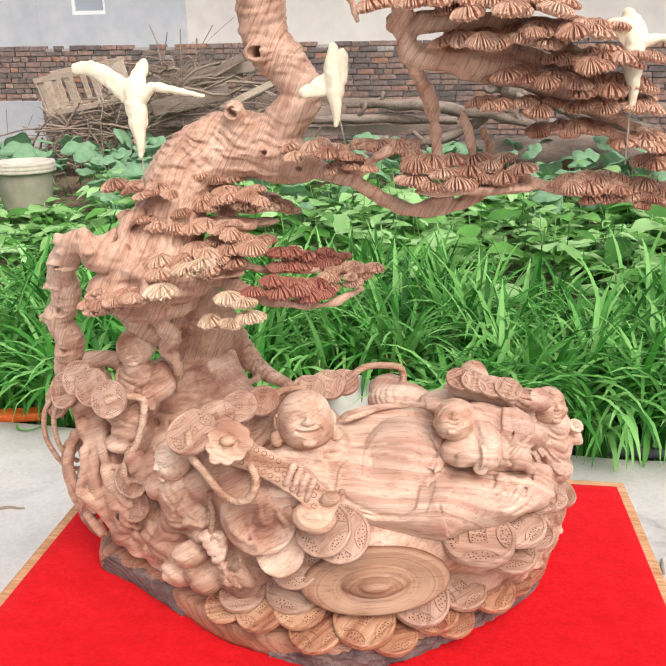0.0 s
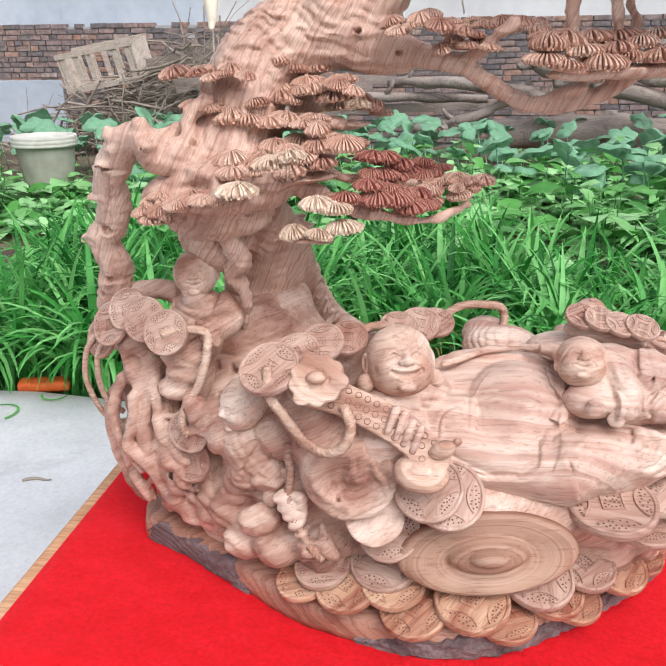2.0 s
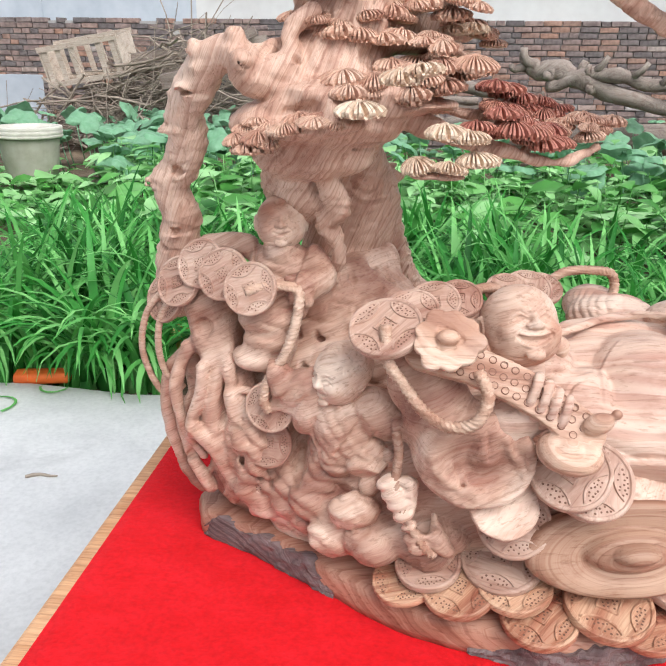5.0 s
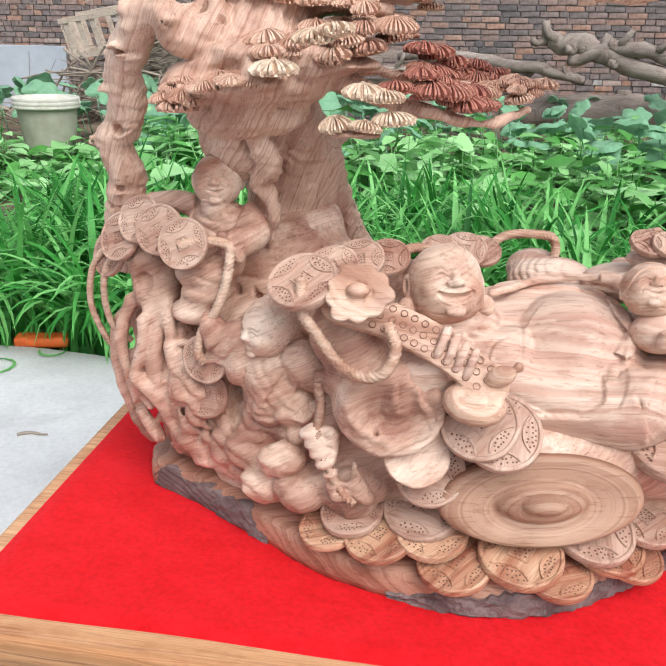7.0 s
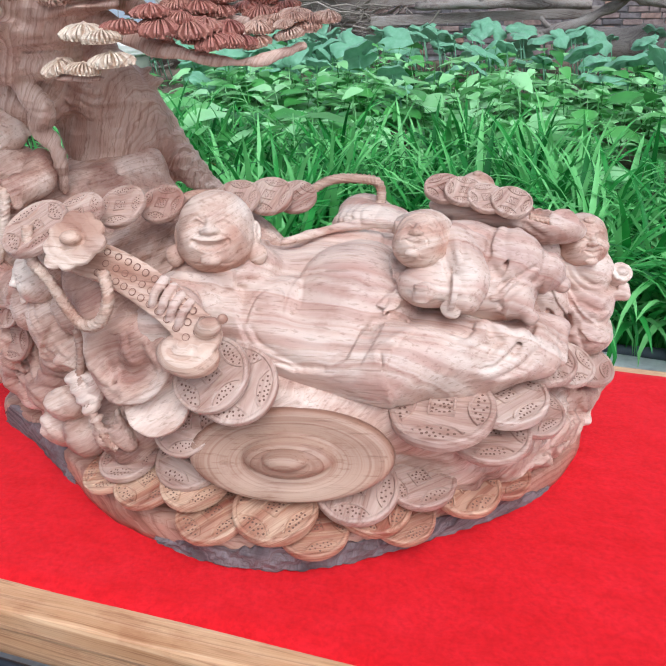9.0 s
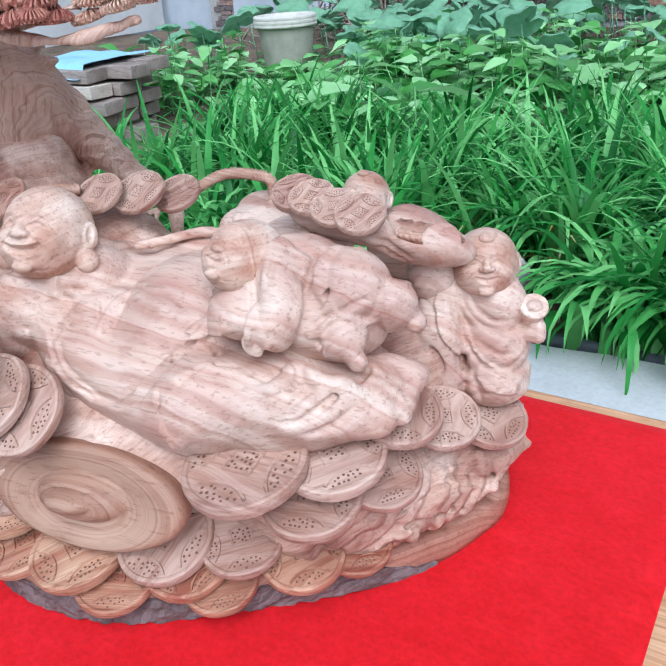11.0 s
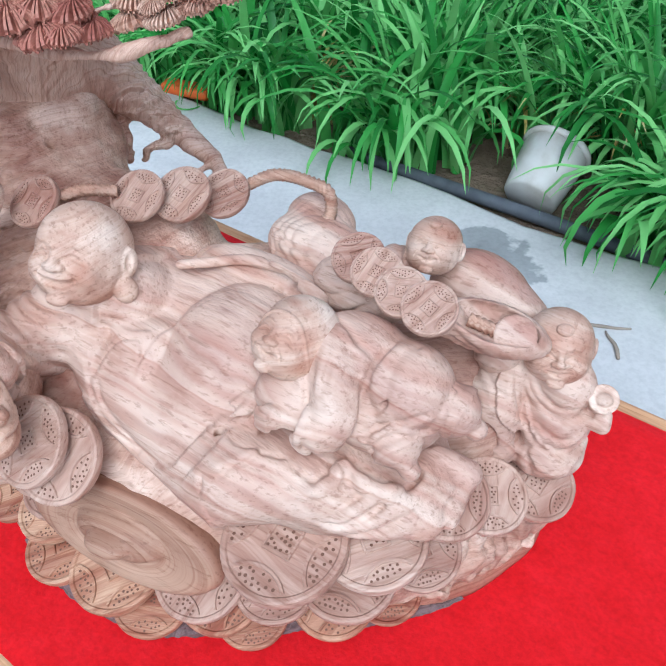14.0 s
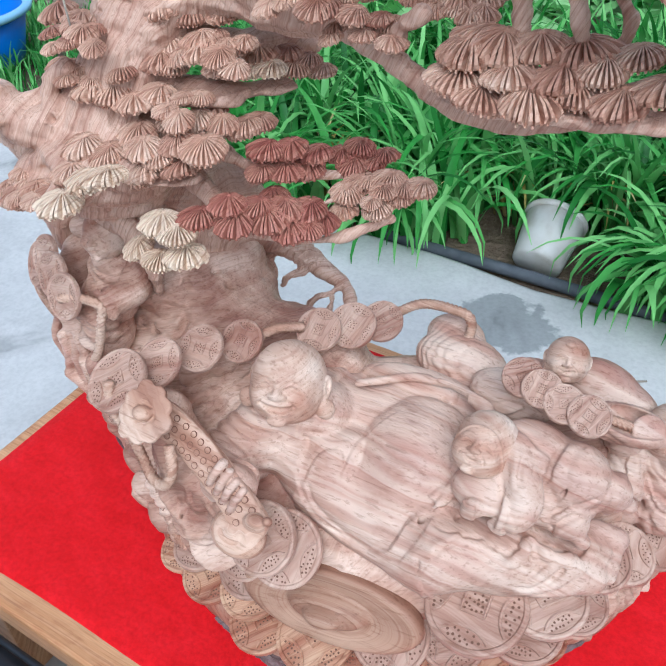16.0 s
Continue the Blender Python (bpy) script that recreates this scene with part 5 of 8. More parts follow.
# cranes on thin rods
def crane(name, c, size, wings, head, foot, spin=0):
    """One pale carved crane in flight, of one plain mesh, on its rod."""
    clay = Clay((-0.12, -0.08, -0.1), (0.12, 0.08, 0.1), 0.002)
    clay.ball((0, 0, 0), (0.014, 0.014, 0.034), (0, -6, 0), 0.004)
    tail = smooth_path([(0.0, -0.004, -0.02), (0.004, -0.006, -0.045), (0.003, -0.008, -0.062)], 3)
    clay.limb(tail, np.linspace(0.01, 0.003, len(tail)), 0.004)
    for path in wings:
        rows = smooth_path(path, 6)
        for j, p in enumerate(rows):
            w = 0.011 * (1 - 0.7 * j / len(rows)) + 0.002
            clay.ball(p, (w, 0.0028, w * 1.2), None, 0.003)
    rows = smooth_path(head, 5)
    clay.limb(rows, np.linspace(0.009, 0.0028, len(rows)), 0.003)
    clay.rough(0.0009, 180, 1).rough(0.0006, (300, 300, 60), 2)
    obj(name, clay.skin("crane"), CRANE, carving, "pale carved crane on a thin rod", Matrix.Translation(local(c)) @ pose(0, 0, 0, 0, 0, spin) @ Matrix.Scale(size, 4))
    top, bottom = local((c[0] + 0.002, c[1], c[2] - 0.03)), local(foot)
    obj("rod", tube_mesh("rod", [top, (top + bottom) / 2, bottom], [0.001] * 3, 6), WIRE, carving, "thin mounting rod")


crane("crane", (-0.4, 0.995, 1.2), 1.0, ([(-0.005, 0, 0.015), (-0.03, 0, 0.035), (-0.055, 0, 0.05), (-0.08, 0, 0.05)], [(0.0, 0, 0.02), (0.003, 0.01, 0.038), (0.008, 0.02, 0.055)]),
      [(0.008, 0, 0.012), (0.025, 0, 0.026), (0.055, 0, 0.022), (0.092, 0, 0.015)], (-0.4, 1.0, 1.08))
crane("crane", (-0.138, 1.02, 1.235), 0.95, ([(0.0, 0, 0.01), (-0.002, 0.01, 0.025), (-0.004, 0.02, 0.04)], [(-0.002, 0, -0.005), (-0.022, -0.005, -0.012), (-0.042, -0.01, -0.018)]),
      [(0.004, 0, 0.02), (0.012, 0, 0.03), (0.014, 0, 0.0), (0.008, 0, -0.01)], (-0.125, 1.03, 1.15))
crane("crane", (0.227, 1.0, 1.258), 0.95, ([(-0.002, 0, 0.02), (-0.02, 0, 0.033), (-0.045, 0, 0.03)], [(0, 0, 0.025), (-0.005, 0.01, 0.04), (-0.01, 0.02, 0.05)]),
      [(0.008, 0, 0.015), (0.02, 0, 0.018), (0.032, 0, 0.02), (0.042, 0, 0.015)], (0.232, 1.0, 1.13))


# coins in relief, with flat dark dots in place of drilled holes
def coin_mesh(name, seed):
    """A thick old coin of radius 1: raised rim, square frame with four arcs, and flat dots coloured like the shade in
    drilled holes.
    """
    r = random.Random(seed)
    n, verts, faces = 40, [], []
    t = 0.17
    rows = ((0.9, -t), (0.985, -t * 0.7), (1.0, 0), (0.985, t * 0.55), (0.95, t * 0.68), (0.9, t * 0.66), (0.87, t * 0.46), (0.6, t * 0.46), (0.3, t * 0.46))
    for k, (q, z) in enumerate(rows):
        for i in range(n):
            a = 2 * math.pi * i / n
            w = 1 + 0.012 * noise.noise((math.cos(a) * 2, math.sin(a) * 2, seed))
            verts.append((q * w * math.cos(a), q * w * math.sin(a), z))
    for k in range(len(rows) - 1):
        for i in range(n):
            a, b = k * n + i, k * n + (i + 1) % n
            faces.append((a, b, b + n, a + n))
    faces += [tuple(range((len(rows) - 1) * n, len(rows) * n)), tuple(range(n - 1, -1, -1))]
    zf = t * 0.46

    def ridge(line, w, h):
        line = np.array(line)
        base = len(verts)
        d = np.gradient(line, axis=0)
        d /= np.linalg.norm(d, axis=1)[:, None]
        for p, q in zip(line, d):
            s = np.array((-q[1], q[0]))
            for o, z in ((-w, zf - 0.01), (-w * 0.6, zf + h), (w * 0.6, zf + h), (w, zf - 0.01)):
                verts.append((*(p + s * o), z))
        for i in range(len(line) - 1):
            for k in range(3):
                a = base + i * 4 + k
                faces.append((a, a + 4, a + 5, a + 1))

    for k in range(4):
        c = np.array((math.cos(k * math.pi / 2), math.sin(k * math.pi / 2))) * 1.12
        arc = [c + 0.62 * np.array((math.cos(k * math.pi / 2 + math.pi + a), math.sin(k * math.pi / 2 + math.pi + a))) for a in np.linspace(-0.82, 0.82, 9)]
        ridge(arc, 0.035, 0.05)
    for k in range(4):
        p, q = [np.array((math.cos(a), math.sin(a))) * 0.33 for a in (k * math.pi / 2 + math.pi / 4, (k + 1) * math.pi / 2 + math.pi / 4)]
        ridge([p, (p + q) / 2, q], 0.03, 0.045)
    dots = len(faces)

    taken = []

    # no hole is cut: a flat disc over the face carries its shade as colour
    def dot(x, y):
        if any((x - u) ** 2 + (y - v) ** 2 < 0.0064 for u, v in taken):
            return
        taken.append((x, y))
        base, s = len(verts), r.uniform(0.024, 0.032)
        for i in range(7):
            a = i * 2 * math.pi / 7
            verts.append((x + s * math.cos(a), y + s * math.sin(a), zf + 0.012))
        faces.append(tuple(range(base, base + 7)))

    for k in range(4):
        a0 = k * math.pi / 2
        for i in range(90):
            q, a = r.uniform(0.58, 0.83), a0 + r.uniform(-0.6, 0.6)
            if math.hypot(q * math.cos(a - a0) - 1.12, q * math.sin(a - a0)) < 0.56:
                dot(q * math.cos(a), q * math.sin(a))
    for i in range(60):
        dot(r.uniform(-0.18, 0.18), r.uniform(-0.18, 0.18))
    me = mesh_from(name, verts, faces, smooth=False)
    return me, dots


COINS = {}
for tone, mat in (("plain", COINWOOD), ("pale", COINWOOD), ("warm", WOOD_WARM)):
    COINS[tone] = []
    for s in range(3):
        me, first = coin_mesh("coin", s)
        me.materials.append(mat)
        me.materials.append(HOLE_SHADE)
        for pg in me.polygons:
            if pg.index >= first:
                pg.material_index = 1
        COINS[tone].append(me)

_r = random.Random(5)


def coin(c, n, size, tone="plain", thick=1.0):
    """A coin whose patterned face has its middle at c and looks along n."""
    n = Vector(n).normalized()
    m = placed(local(Vector(c) - n * (0.08 * size * thick)), n, _r.uniform(0, 90), (size, size, size * thick))
    return obj("coin", _r.choice(COINS[tone]), None, carving, m=m)


for c, n, s, tone in (
    # the scalloped row round the foot
    ((-0.292, 0.898, 0.494), (-0.2, -0.22, 1), 0.036, "warm"), ((-0.268, 0.9, 0.515), (-0.15, -0.3, 1), 0.036, "plain"), ((-0.235, 0.882, 0.502), (-0.12, -0.25, 1), 0.04, "warm"),
    ((-0.178, 0.886, 0.51), (-0.06, -0.25, 1), 0.04, "warm"), ((-0.19, 0.905, 0.528), (-0.2, -0.5, 1), 0.045, "plain"), ((-0.152, 0.868, 0.487), (-0.06, -0.25, 1), 0.041, "warm"), ((-0.083, 0.878, 0.5), (0.03, -0.22, 1), 0.046, "warm"),
    ((-0.043, 0.882, 0.48), (0.1, -0.22, 1), 0.039, "warm"), ((-0.005, 0.915, 0.515), (0.1, -0.35, 1), 0.045, "plain"), ((0.012, 0.92, 0.495), (0.15, -0.25, 1), 0.042, "warm"), ((0.042, 0.928, 0.477), (0.15, -0.25, 1), 0.036, "warm"),
    ((0.055, 0.95, 0.514), (0.15, -0.28, 1), 0.04, "plain"), ((0.1, 0.978, 0.493), (0.15, -0.25, 1), 0.041, "warm"), ((0.135, 1.015, 0.49), (0.2, -0.25, 1), 0.035, "warm"),
    # under the robe on the right
    ((0.076, 0.945, 0.607), (-0.03, -0.2, 1), 0.054, "pale"), ((0.133, 0.992, 0.604), (0.05, -0.2, 1), 0.046, "pale"), ((0.122, 0.97, 0.572), (0.08, -0.25, 1), 0.044, "pale"), ((0.162, 1.022, 0.572), (0.2, -0.3, 1), 0.036, "plain"),
    ((0.167, 1.05, 0.62), (0.15, -0.25, 1), 0.037, "pale"), ((0.19, 1.085, 0.602), (0.25, -0.25, 1), 0.035, "pale"), ((0.214, 1.14, 0.578), (0.35, -0.2, 1), 0.037, "pale"), ((0.155, 1.04, 0.54), (0.3, -0.4, 0.8), 0.03, "plain"),
    # below the bearded figure
    ((-0.14, 0.872, 0.652), (-0.05, -0.75, 0.8), 0.04, "plain"), ((-0.117, 0.88, 0.64), (0.1, -0.7, 0.8), 0.042, "plain"), ((-0.185, 0.888, 0.58), (-0.1, -0.8, 0.7), 0.038, "plain"),
    # the hanging string on the left
    ((-0.468, 0.951, 0.793), (-0.1, -1, 0.45), 0.029, "pale"), ((-0.501, 0.967, 0.803), (-0.2, -1, 0.45), 0.029, "pale"), ((-0.531, 0.985, 0.809), (-0.3, -1, 0.5), 0.028, "pale"), ((-0.559, 0.99, 0.786), (-0.45, -1, 0.5), 0.029, "pale"), ((-0.582, 1.006, 0.76), (-0.6, -1, 0.4), 0.028, "pale"),
    ((-0.45, 0.953, 0.657), (-0.2, -1, 0.15), 0.029, "plain"), ((-0.454, 0.964, 0.607), (-0.2, -1, 0.3), 0.029, "plain"), ((-0.459, 0.982, 0.556), (-0.2, -1, 0.3), 0.028, "plain"),
    # the chain over the shoulder
    ((-0.322, 0.885, 0.783), (-0.15, -0.6, 1), 0.036, "pale"), ((-0.3, 0.925, 0.786), (-0.15, -0.65, 1), 0.029, "plain"), ((-0.277, 0.968, 0.784), (-0.1, -0.7, 1), 0.028, "plain"), ((-0.25, 1.006, 0.778), (0, -0.7, 1), 0.026, "plain"),
    ((-0.191, 1.074, 0.77), (0.1, -0.6, 1), 0.027, "pale"), ((-0.164, 1.104, 0.766), (0.1, -0.6, 1), 0.029, "pale"), ((-0.143, 1.138, 0.757), (0.1, -0.6, 1), 0.026, "pale"),
    # the bundle behind the child on the right
    ((0.045, 1.093, 0.79), (0.15, -0.5, 1), 0.022, "plain"), ((0.067, 1.086, 0.79), (0.15, -0.5, 1), 0.021, "plain"), ((0.092, 1.082, 0.785), (0.2, -0.5, 1), 0.021, "plain"), ((0.118, 1.08, 0.783), (0.2, -0.5, 1), 0.022, "plain"),
):
    coin(c, n, s, tone, 1.25 if s < 0.024 else 1.0)


# the big boat-shaped ingot in front
def ingot():
    prof = [(0.0, 0.03), (0.08, 0.0295), (0.14, 0.027), (0.19, 0.022), (0.215, 0.016), (0.24, 0.0135), (0.3, 0.0125), (0.38, 0.009), (0.43, 0.003), (0.46, -0.0015), (0.5, -0.0015), (0.7, 0.002), (0.9, 0.0035), (0.97, 0.0005), (1.0, -0.007), (0.97, -0.018), (0.85, -0.04), (0.6, -0.06), (0.0, -0.065)]
    n, verts, faces = 72, [], []
    for q, z in prof[1:-1]:
        for i in range(n):
            a = 2 * math.pi * i / n
            verts.append((0.108 * q * math.cos(a), 0.05 * q * math.sin(a), z))
    k = len(prof) - 2
    for j in range(k - 1):
        for i in range(n):
            a, b = j * n + i, j * n + (i + 1) % n
            faces.append((a, a + n, b + n, b))
    verts += [(0, 0, prof[0][1]), (0, 0, prof[-1][1])]
    for i in range(n):
        faces += [(k * n, i, (i + 1) % n), ((k - 1) * n + i, k * n + 1, (k - 1) * n + (i + 1) % n)]
    return mesh_from("ingot", verts, faces)


z = Vector((0.13, -0.92, 0.32)).normalized()
x = Vector((1.0, 0.12, 0.07))
x = (x - z * x.dot(z)).normalized()
y = z.cross(x)
obj("ingot", ingot(), WOOD_TAN, carving, "smooth oval boat-shaped ingot", Matrix.Translation(local((-0.068, 0.885, 0.56))) @ Matrix((x, y, z)).transposed().to_4x4())


# ---- carved figures, each one plain mesh ----
def head_piece(c, r, n, lobes=0.0, tuft=False, hood=False, laugh=False, hair=False):
    """A smooth round carved head with full cheeks that looks along n; vertices and quads."""
    h = Clay((-1.4, -1.35, -1.3), (1.4, 1.25, 1.4), 0.027)
    h.ball((0, 0.06, 0.14), (0.92, 0.94, 0.9), None, 0.05)
    h.ball((0, -0.16, -0.34), (0.87, 0.74, 0.62), None, 0.25)
    for s in (-1, 1):
        h.ball((0.4 * s, -0.62, -0.2), (0.34, 0.27, 0.27), None, 0.14)

    def line(points, radius, k=0.012, cut=True, lift=0.0, taper=True):
        rows = h.onto(smooth_path(points, 6), lift)
        h.limb(rows, radius * (np.sin(np.linspace(0.35, math.pi - 0.35, len(rows))) ** 0.6 if taper else 1), k, cut)

    h.limb([(0, -0.88, 0.2), (0, -0.98, -0.04)], [0.06, 0.11], 0.1)
    h.ball((0, -0.99, -0.06), (0.15, 0.12, 0.1), None, 0.05)
    for s in (-1, 1):
        line([(0.1 * s, -0.95, 0.33), (0.32 * s, -0.9, 0.4), (0.58 * s, -0.76, 0.3)], 0.03, 0.05, False)
        line([(0.18 * s, -0.95, 0.09), (0.36 * s, -0.93, 0.175), (0.56 * s, -0.82, 0.08)], 0.06)
        line([(0.17 * s, -0.95, 0.18), (0.36 * s, -0.93, 0.285), (0.58 * s, -0.8, 0.18)], 0.03)
        h.ball((0.15 * s, -0.93, -0.08), (0.09, 0.1, 0.08), None, 0.02)
        line([(0.2 * s, -0.98, -0.1), (0.4 * s, -0.92, -0.24), (0.46 * s, -0.86, -0.42)], 0.036)
        h.ball((0.93 * s, 0.1, -0.02), (0.1, 0.22, 0.33), (0, 0, -20 * s), 0.03).ball((1.01 * s, 0.02, 0.03), (0.07, 0.1, 0.19), None, 0.02, cut=True)
        if lobes:
            h.ball((0.98 * s, 0.0, -0.52), (lobes, lobes, lobes * 1.1), None, 0.04)
    if laugh:
        mouth = smooth_path([(-0.42, -0.84, -0.28), (-0.22, -0.92, -0.4), (0, -0.95, -0.44), (0.22, -0.92, -0.4), (0.42, -0.84, -0.28)], 6)
        mouth = h.onto(mouth)
        h.limb(mouth, 0.05 + 0.085 * np.sin(np.linspace(0, math.pi, len(mouth))), 0.012, cut=True)
        teeth = h.onto(smooth_path([(-0.28, -0.9, -0.29), (0, -0.98, -0.35), (0.28, -0.9, -0.29)], 5))
        h.limb(teeth + np.array((0, 0.1, -0.02)), 0.05, 0.01)
        line([(-0.36, -0.9, -0.24), (0, -0.98, -0.31), (0.36, -0.9, -0.24)], 0.035, 0.03, False)
        line([(-0.3, -0.85, -0.5), (0, -0.92, -0.58), (0.3, -0.85, -0.5)], 0.045, 0.03, False)
    else:
        line([(-0.3, -0.9, -0.32), (0, -0.97, -0.43), (0.3, -0.9, -0.32)], 0.065)
        line([(-0.17, -0.93, -0.52), (0, -0.95, -0.55), (0.17, -0.93, -0.52)], 0.045, 0.05, False)
    h.ball((0, -0.8, -0.74), (0.24, 0.14, 0.13), None, 0.09)
    line([(-0.55, -0.55, -0.76), (0, -0.72, -0.93), (0.55, -0.55, -0.76)], 0.035)
    if tuft:
        h.ball((0, -0.62, 0.8), (0.23, 0.18, 0.13), (38, 0, 0), 0.02)
        for i in range(6):
            line([(-0.16 + 0.064 * i, -0.74, 0.72), (-0.12 + 0.048 * i, -0.56, 0.94)], 0.016, 0.008)
    if hair:
        h.ball((0.1, 0.2, 0.3), (0.98, 0.92, 0.86), None, 0.04).ball((0.62, -0.2, 0.82), (0.24, 0.2, 0.18), None, 0.06)
        for i in range(14):
            a = 2 * math.pi * i / 14
            e = np.array((math.cos(a) * 0.8, math.sin(a) * 0.6, -0.5 * math.cos(a)))
            q = np.array((0.6, -0.3, 0.8))
            line([q + 0.3 * e, q + 0.62 * e + (0.04, 0, -0.03), q + 0.95 * e], 0.03, 0.01)
    if hood:
        h.ball((0, 0.26, 0.24), (1.02, 0.98, 0.96), None, 0.02)
        line([(-0.95, -0.2, -0.4), (-0.8, -0.58, 0.2), (-0.45, -0.72, 0.62), (0, -0.76, 0.74), (0.45, -0.72, 0.62), (0.8, -0.58, 0.2), (0.95, -0.2, -0.4)], 0.05, 0.03, False)
        for s in (-0.06, 0.06):
            line([(s, -0.74, 0.72), (s, -0.62, 0.86)], 0.022, 0.008)
    h.rough(0.008, 3.0, 1).rough(0.004, 11, 2)
    v, q = h.surface()
    n = Vector(n).normalized()
    side = (-n).cross(Vector((0, 0, 1))).normalized()
    m = np.array(Matrix((side, -n, side.cross(-n))).transposed())
    return (v * r) @ m.T + np.array(c), q


def folds(clay, lines, r=0.004, k=0.004):
    for p in lines:
        rows = smooth_path(p, 6)
        line = clay.onto(rows)
        line = line[np.linalg.norm(line - rows, axis=1) < 0.022]
        if len(line) < 5:
            continue
        step = np.linalg.norm(np.diff(line, axis=0), axis=1)
        fade = np.sin(np.linspace(0.3, math.pi - 0.3, len(line))) ** 0.5 * np.r_[1, step < 0.009]
        up = clay.onto(line, 0.004) - line
        up /= np.linalg.norm(up, axis=1)[:, None] + 1e-9
        side = np.cross(np.gradient(line, axis=0), up)
        side /= np.linalg.norm(side, axis=1)[:, None] + 1e-9
        clay.limb(line + side * 1.9 * r - up * 0.9 * r, 1.3 * r * fade, 2 * r)
        clay.limb(line + up * 0.35 * r, r * fade, k, cut=True)


# the reclining figure
big = Clay((-0.29, 0.84, 0.56), (0.21, 1.15, 0.77), 0.0019)
for c, r, turn, k in (
    ((-0.15, 1.055, 0.66), (0.1, 0.066, 0.056), (0, 10, 0), 0.02), ((-0.215, 1.005, 0.655), (0.042, 0.042, 0.046), None, 0.02), ((-0.105, 1.002, 0.672), (0.033, 0.033, 0.033), None, 0.008), ((-0.085, 1.07, 0.68), (0.05, 0.05, 0.042), None, 0.02),
    ((0.075, 1.022, 0.635), (0.068, 0.056, 0.043), (0, 8, 25), 0.006), ((0.122, 1.05, 0.632), (0.036, 0.046, 0.036), (0, 20, 20), 0.008),
    ((-0.06, 0.985, 0.62), (0.105, 0.046, 0.036), (0, 5, 0), 0.01), ((0.015, 0.97, 0.628), (0.05, 0.034, 0.022), (15, 10, 10), 0.008), ((0.085, 1.0, 0.622), (0.06, 0.034, 0.02), (10, 4, 35), 0.008),
    ((-0.036, 1.043, 0.655), (0.081, 0.085, 0.079), (0, 6, 0), 0.002),
):
    big.ball(c, r, turn, k)
# robe: an open front with crisp hems, an overlapping flap, and folds over the knees
big.ball((-0.06, 1.1, 0.7), (0.09, 0.03, 0.032), (-15, 0, 0), 0.004)
big.limb(smooth_path([(-0.13, 1.06, 0.725), (-0.07, 1.09, 0.738), (0.0, 1.085, 0.745), (0.03, 1.06, 0.735)], 6), 0.0045, 0.002)
big.limb(smooth_path([(-0.16, 0.965, 0.668), (-0.1, 0.95, 0.658), (-0.05, 0.943, 0.65), (0.0, 0.94, 0.645), (0.026, 0.94, 0.645)], 6), np.linspace(0.012, 0.021, 25), 0.035)
big.limb(smooth_path([(0.035, 0.957, 0.655), (0.07, 0.965, 0.653), (0.115, 0.983, 0.648), (0.165, 1.01, 0.64)], 6), np.linspace(0.02, 0.014, 19), 0.03)
big.limb([(0.012, 0.93, 0.645), (0.032, 0.922, 0.631)], [0.012, 0.004], 0.004)
OPEN_FRONT = [(-0.16, 0.8), (-0.155, 0.7), (-0.128, 0.661), (-0.107, 0.647), (-0.072, 0.638), (-0.04, 0.645), (-0.016, 0.66), (-0.011, 0.675), (0.012, 0.689), (-0.002, 0.695), (0.016, 0.71), (0.003, 0.722), (-0.006, 0.737), (-0.01, 0.765), (-0.04, 0.82)]
# arm and fist on the left
big.limb(smooth_path([(-0.2, 1.0, 0.68), (-0.225, 0.935, 0.665), (-0.205, 0.893, 0.685), (-0.168, 0.883, 0.712)], 5), np.linspace(0.04, 0.018, 16), 0.01)
big.ball((-0.168, 0.88, 0.715), (0.022, 0.015, 0.018), None, 0.005)
FIST, GRIP = Vector((-0.168, 0.878, 0.717)), Vector((0.82, -0.2, -0.5))
big.ball(FIST, (0.024, 0.017, 0.02), (0, 30, 0), 0.003)
for i in range(4):
    p = FIST + GRIP * (0.0115 * (i - 1.5))
    big.limb(smooth_path([p + Vector((0.004, -0.006, 0.019)), p + Vector((0, -0.018, 0.011)), p + Vector((-0.005, -0.019, -0.005)), p + Vector((-0.008, -0.01, -0.014))], 4), 0.0046, 0.0006)
# foot
big.ball((0.152, 1.034, 0.654), (0.024, 0.024, 0.013), (0, 10, 10), 0.003)
for i in range(5):
    p = Vector((0.171 + 0.0015 * i, 1.053 - 0.0082 * i, 0.659 - 0.0045 * i))
    big.limb(smooth_path([p - Vector((0.016, 0.004, -0.003)), p, p + Vector((0.009 - 0.001 * i, 0.002, -0.003))], 3), 0.0062 if not i else 0.0044, 0.0007)
big.ball((-0.17, 1.02, 0.705), (0.05, 0.042, 0.03), None, 0.006)
big.pleat((-0.215, 0.95, 0.68), (0.06, 0.075, 0.055), (-0.2, 1.04, 0.73), 0.014, 0.004, 0.004, 3)
big.pleat((-0.06, 1.1, 0.72), (0.1, 0.05, 0.05), (-0.06, 1.0, 0.9), 0.02, 0.003, 0.008, 1)
big.ball((-0.115, 0.987, 0.647), (0.062, 0.04, 0.034), None, 0.03)
big.ball((-0.118, 0.99, 0.682), (0.026, 0.022, 0.02), None, 0.014)
big.layer(OPEN_FRONT, 0.9, 1.08, 0.0034, inside=False)
big.layer([(0.0, 0.775), (0.004, 0.745), (0.02, 0.73), (0.006, 0.716), (0.016, 0.704), (0.005, 0.69), (0.018, 0.688), (0.03, 0.703), (0.022, 0.715), (0.034, 0.73), (0.03, 0.775)], 0.92, 1.06, 0.0016)
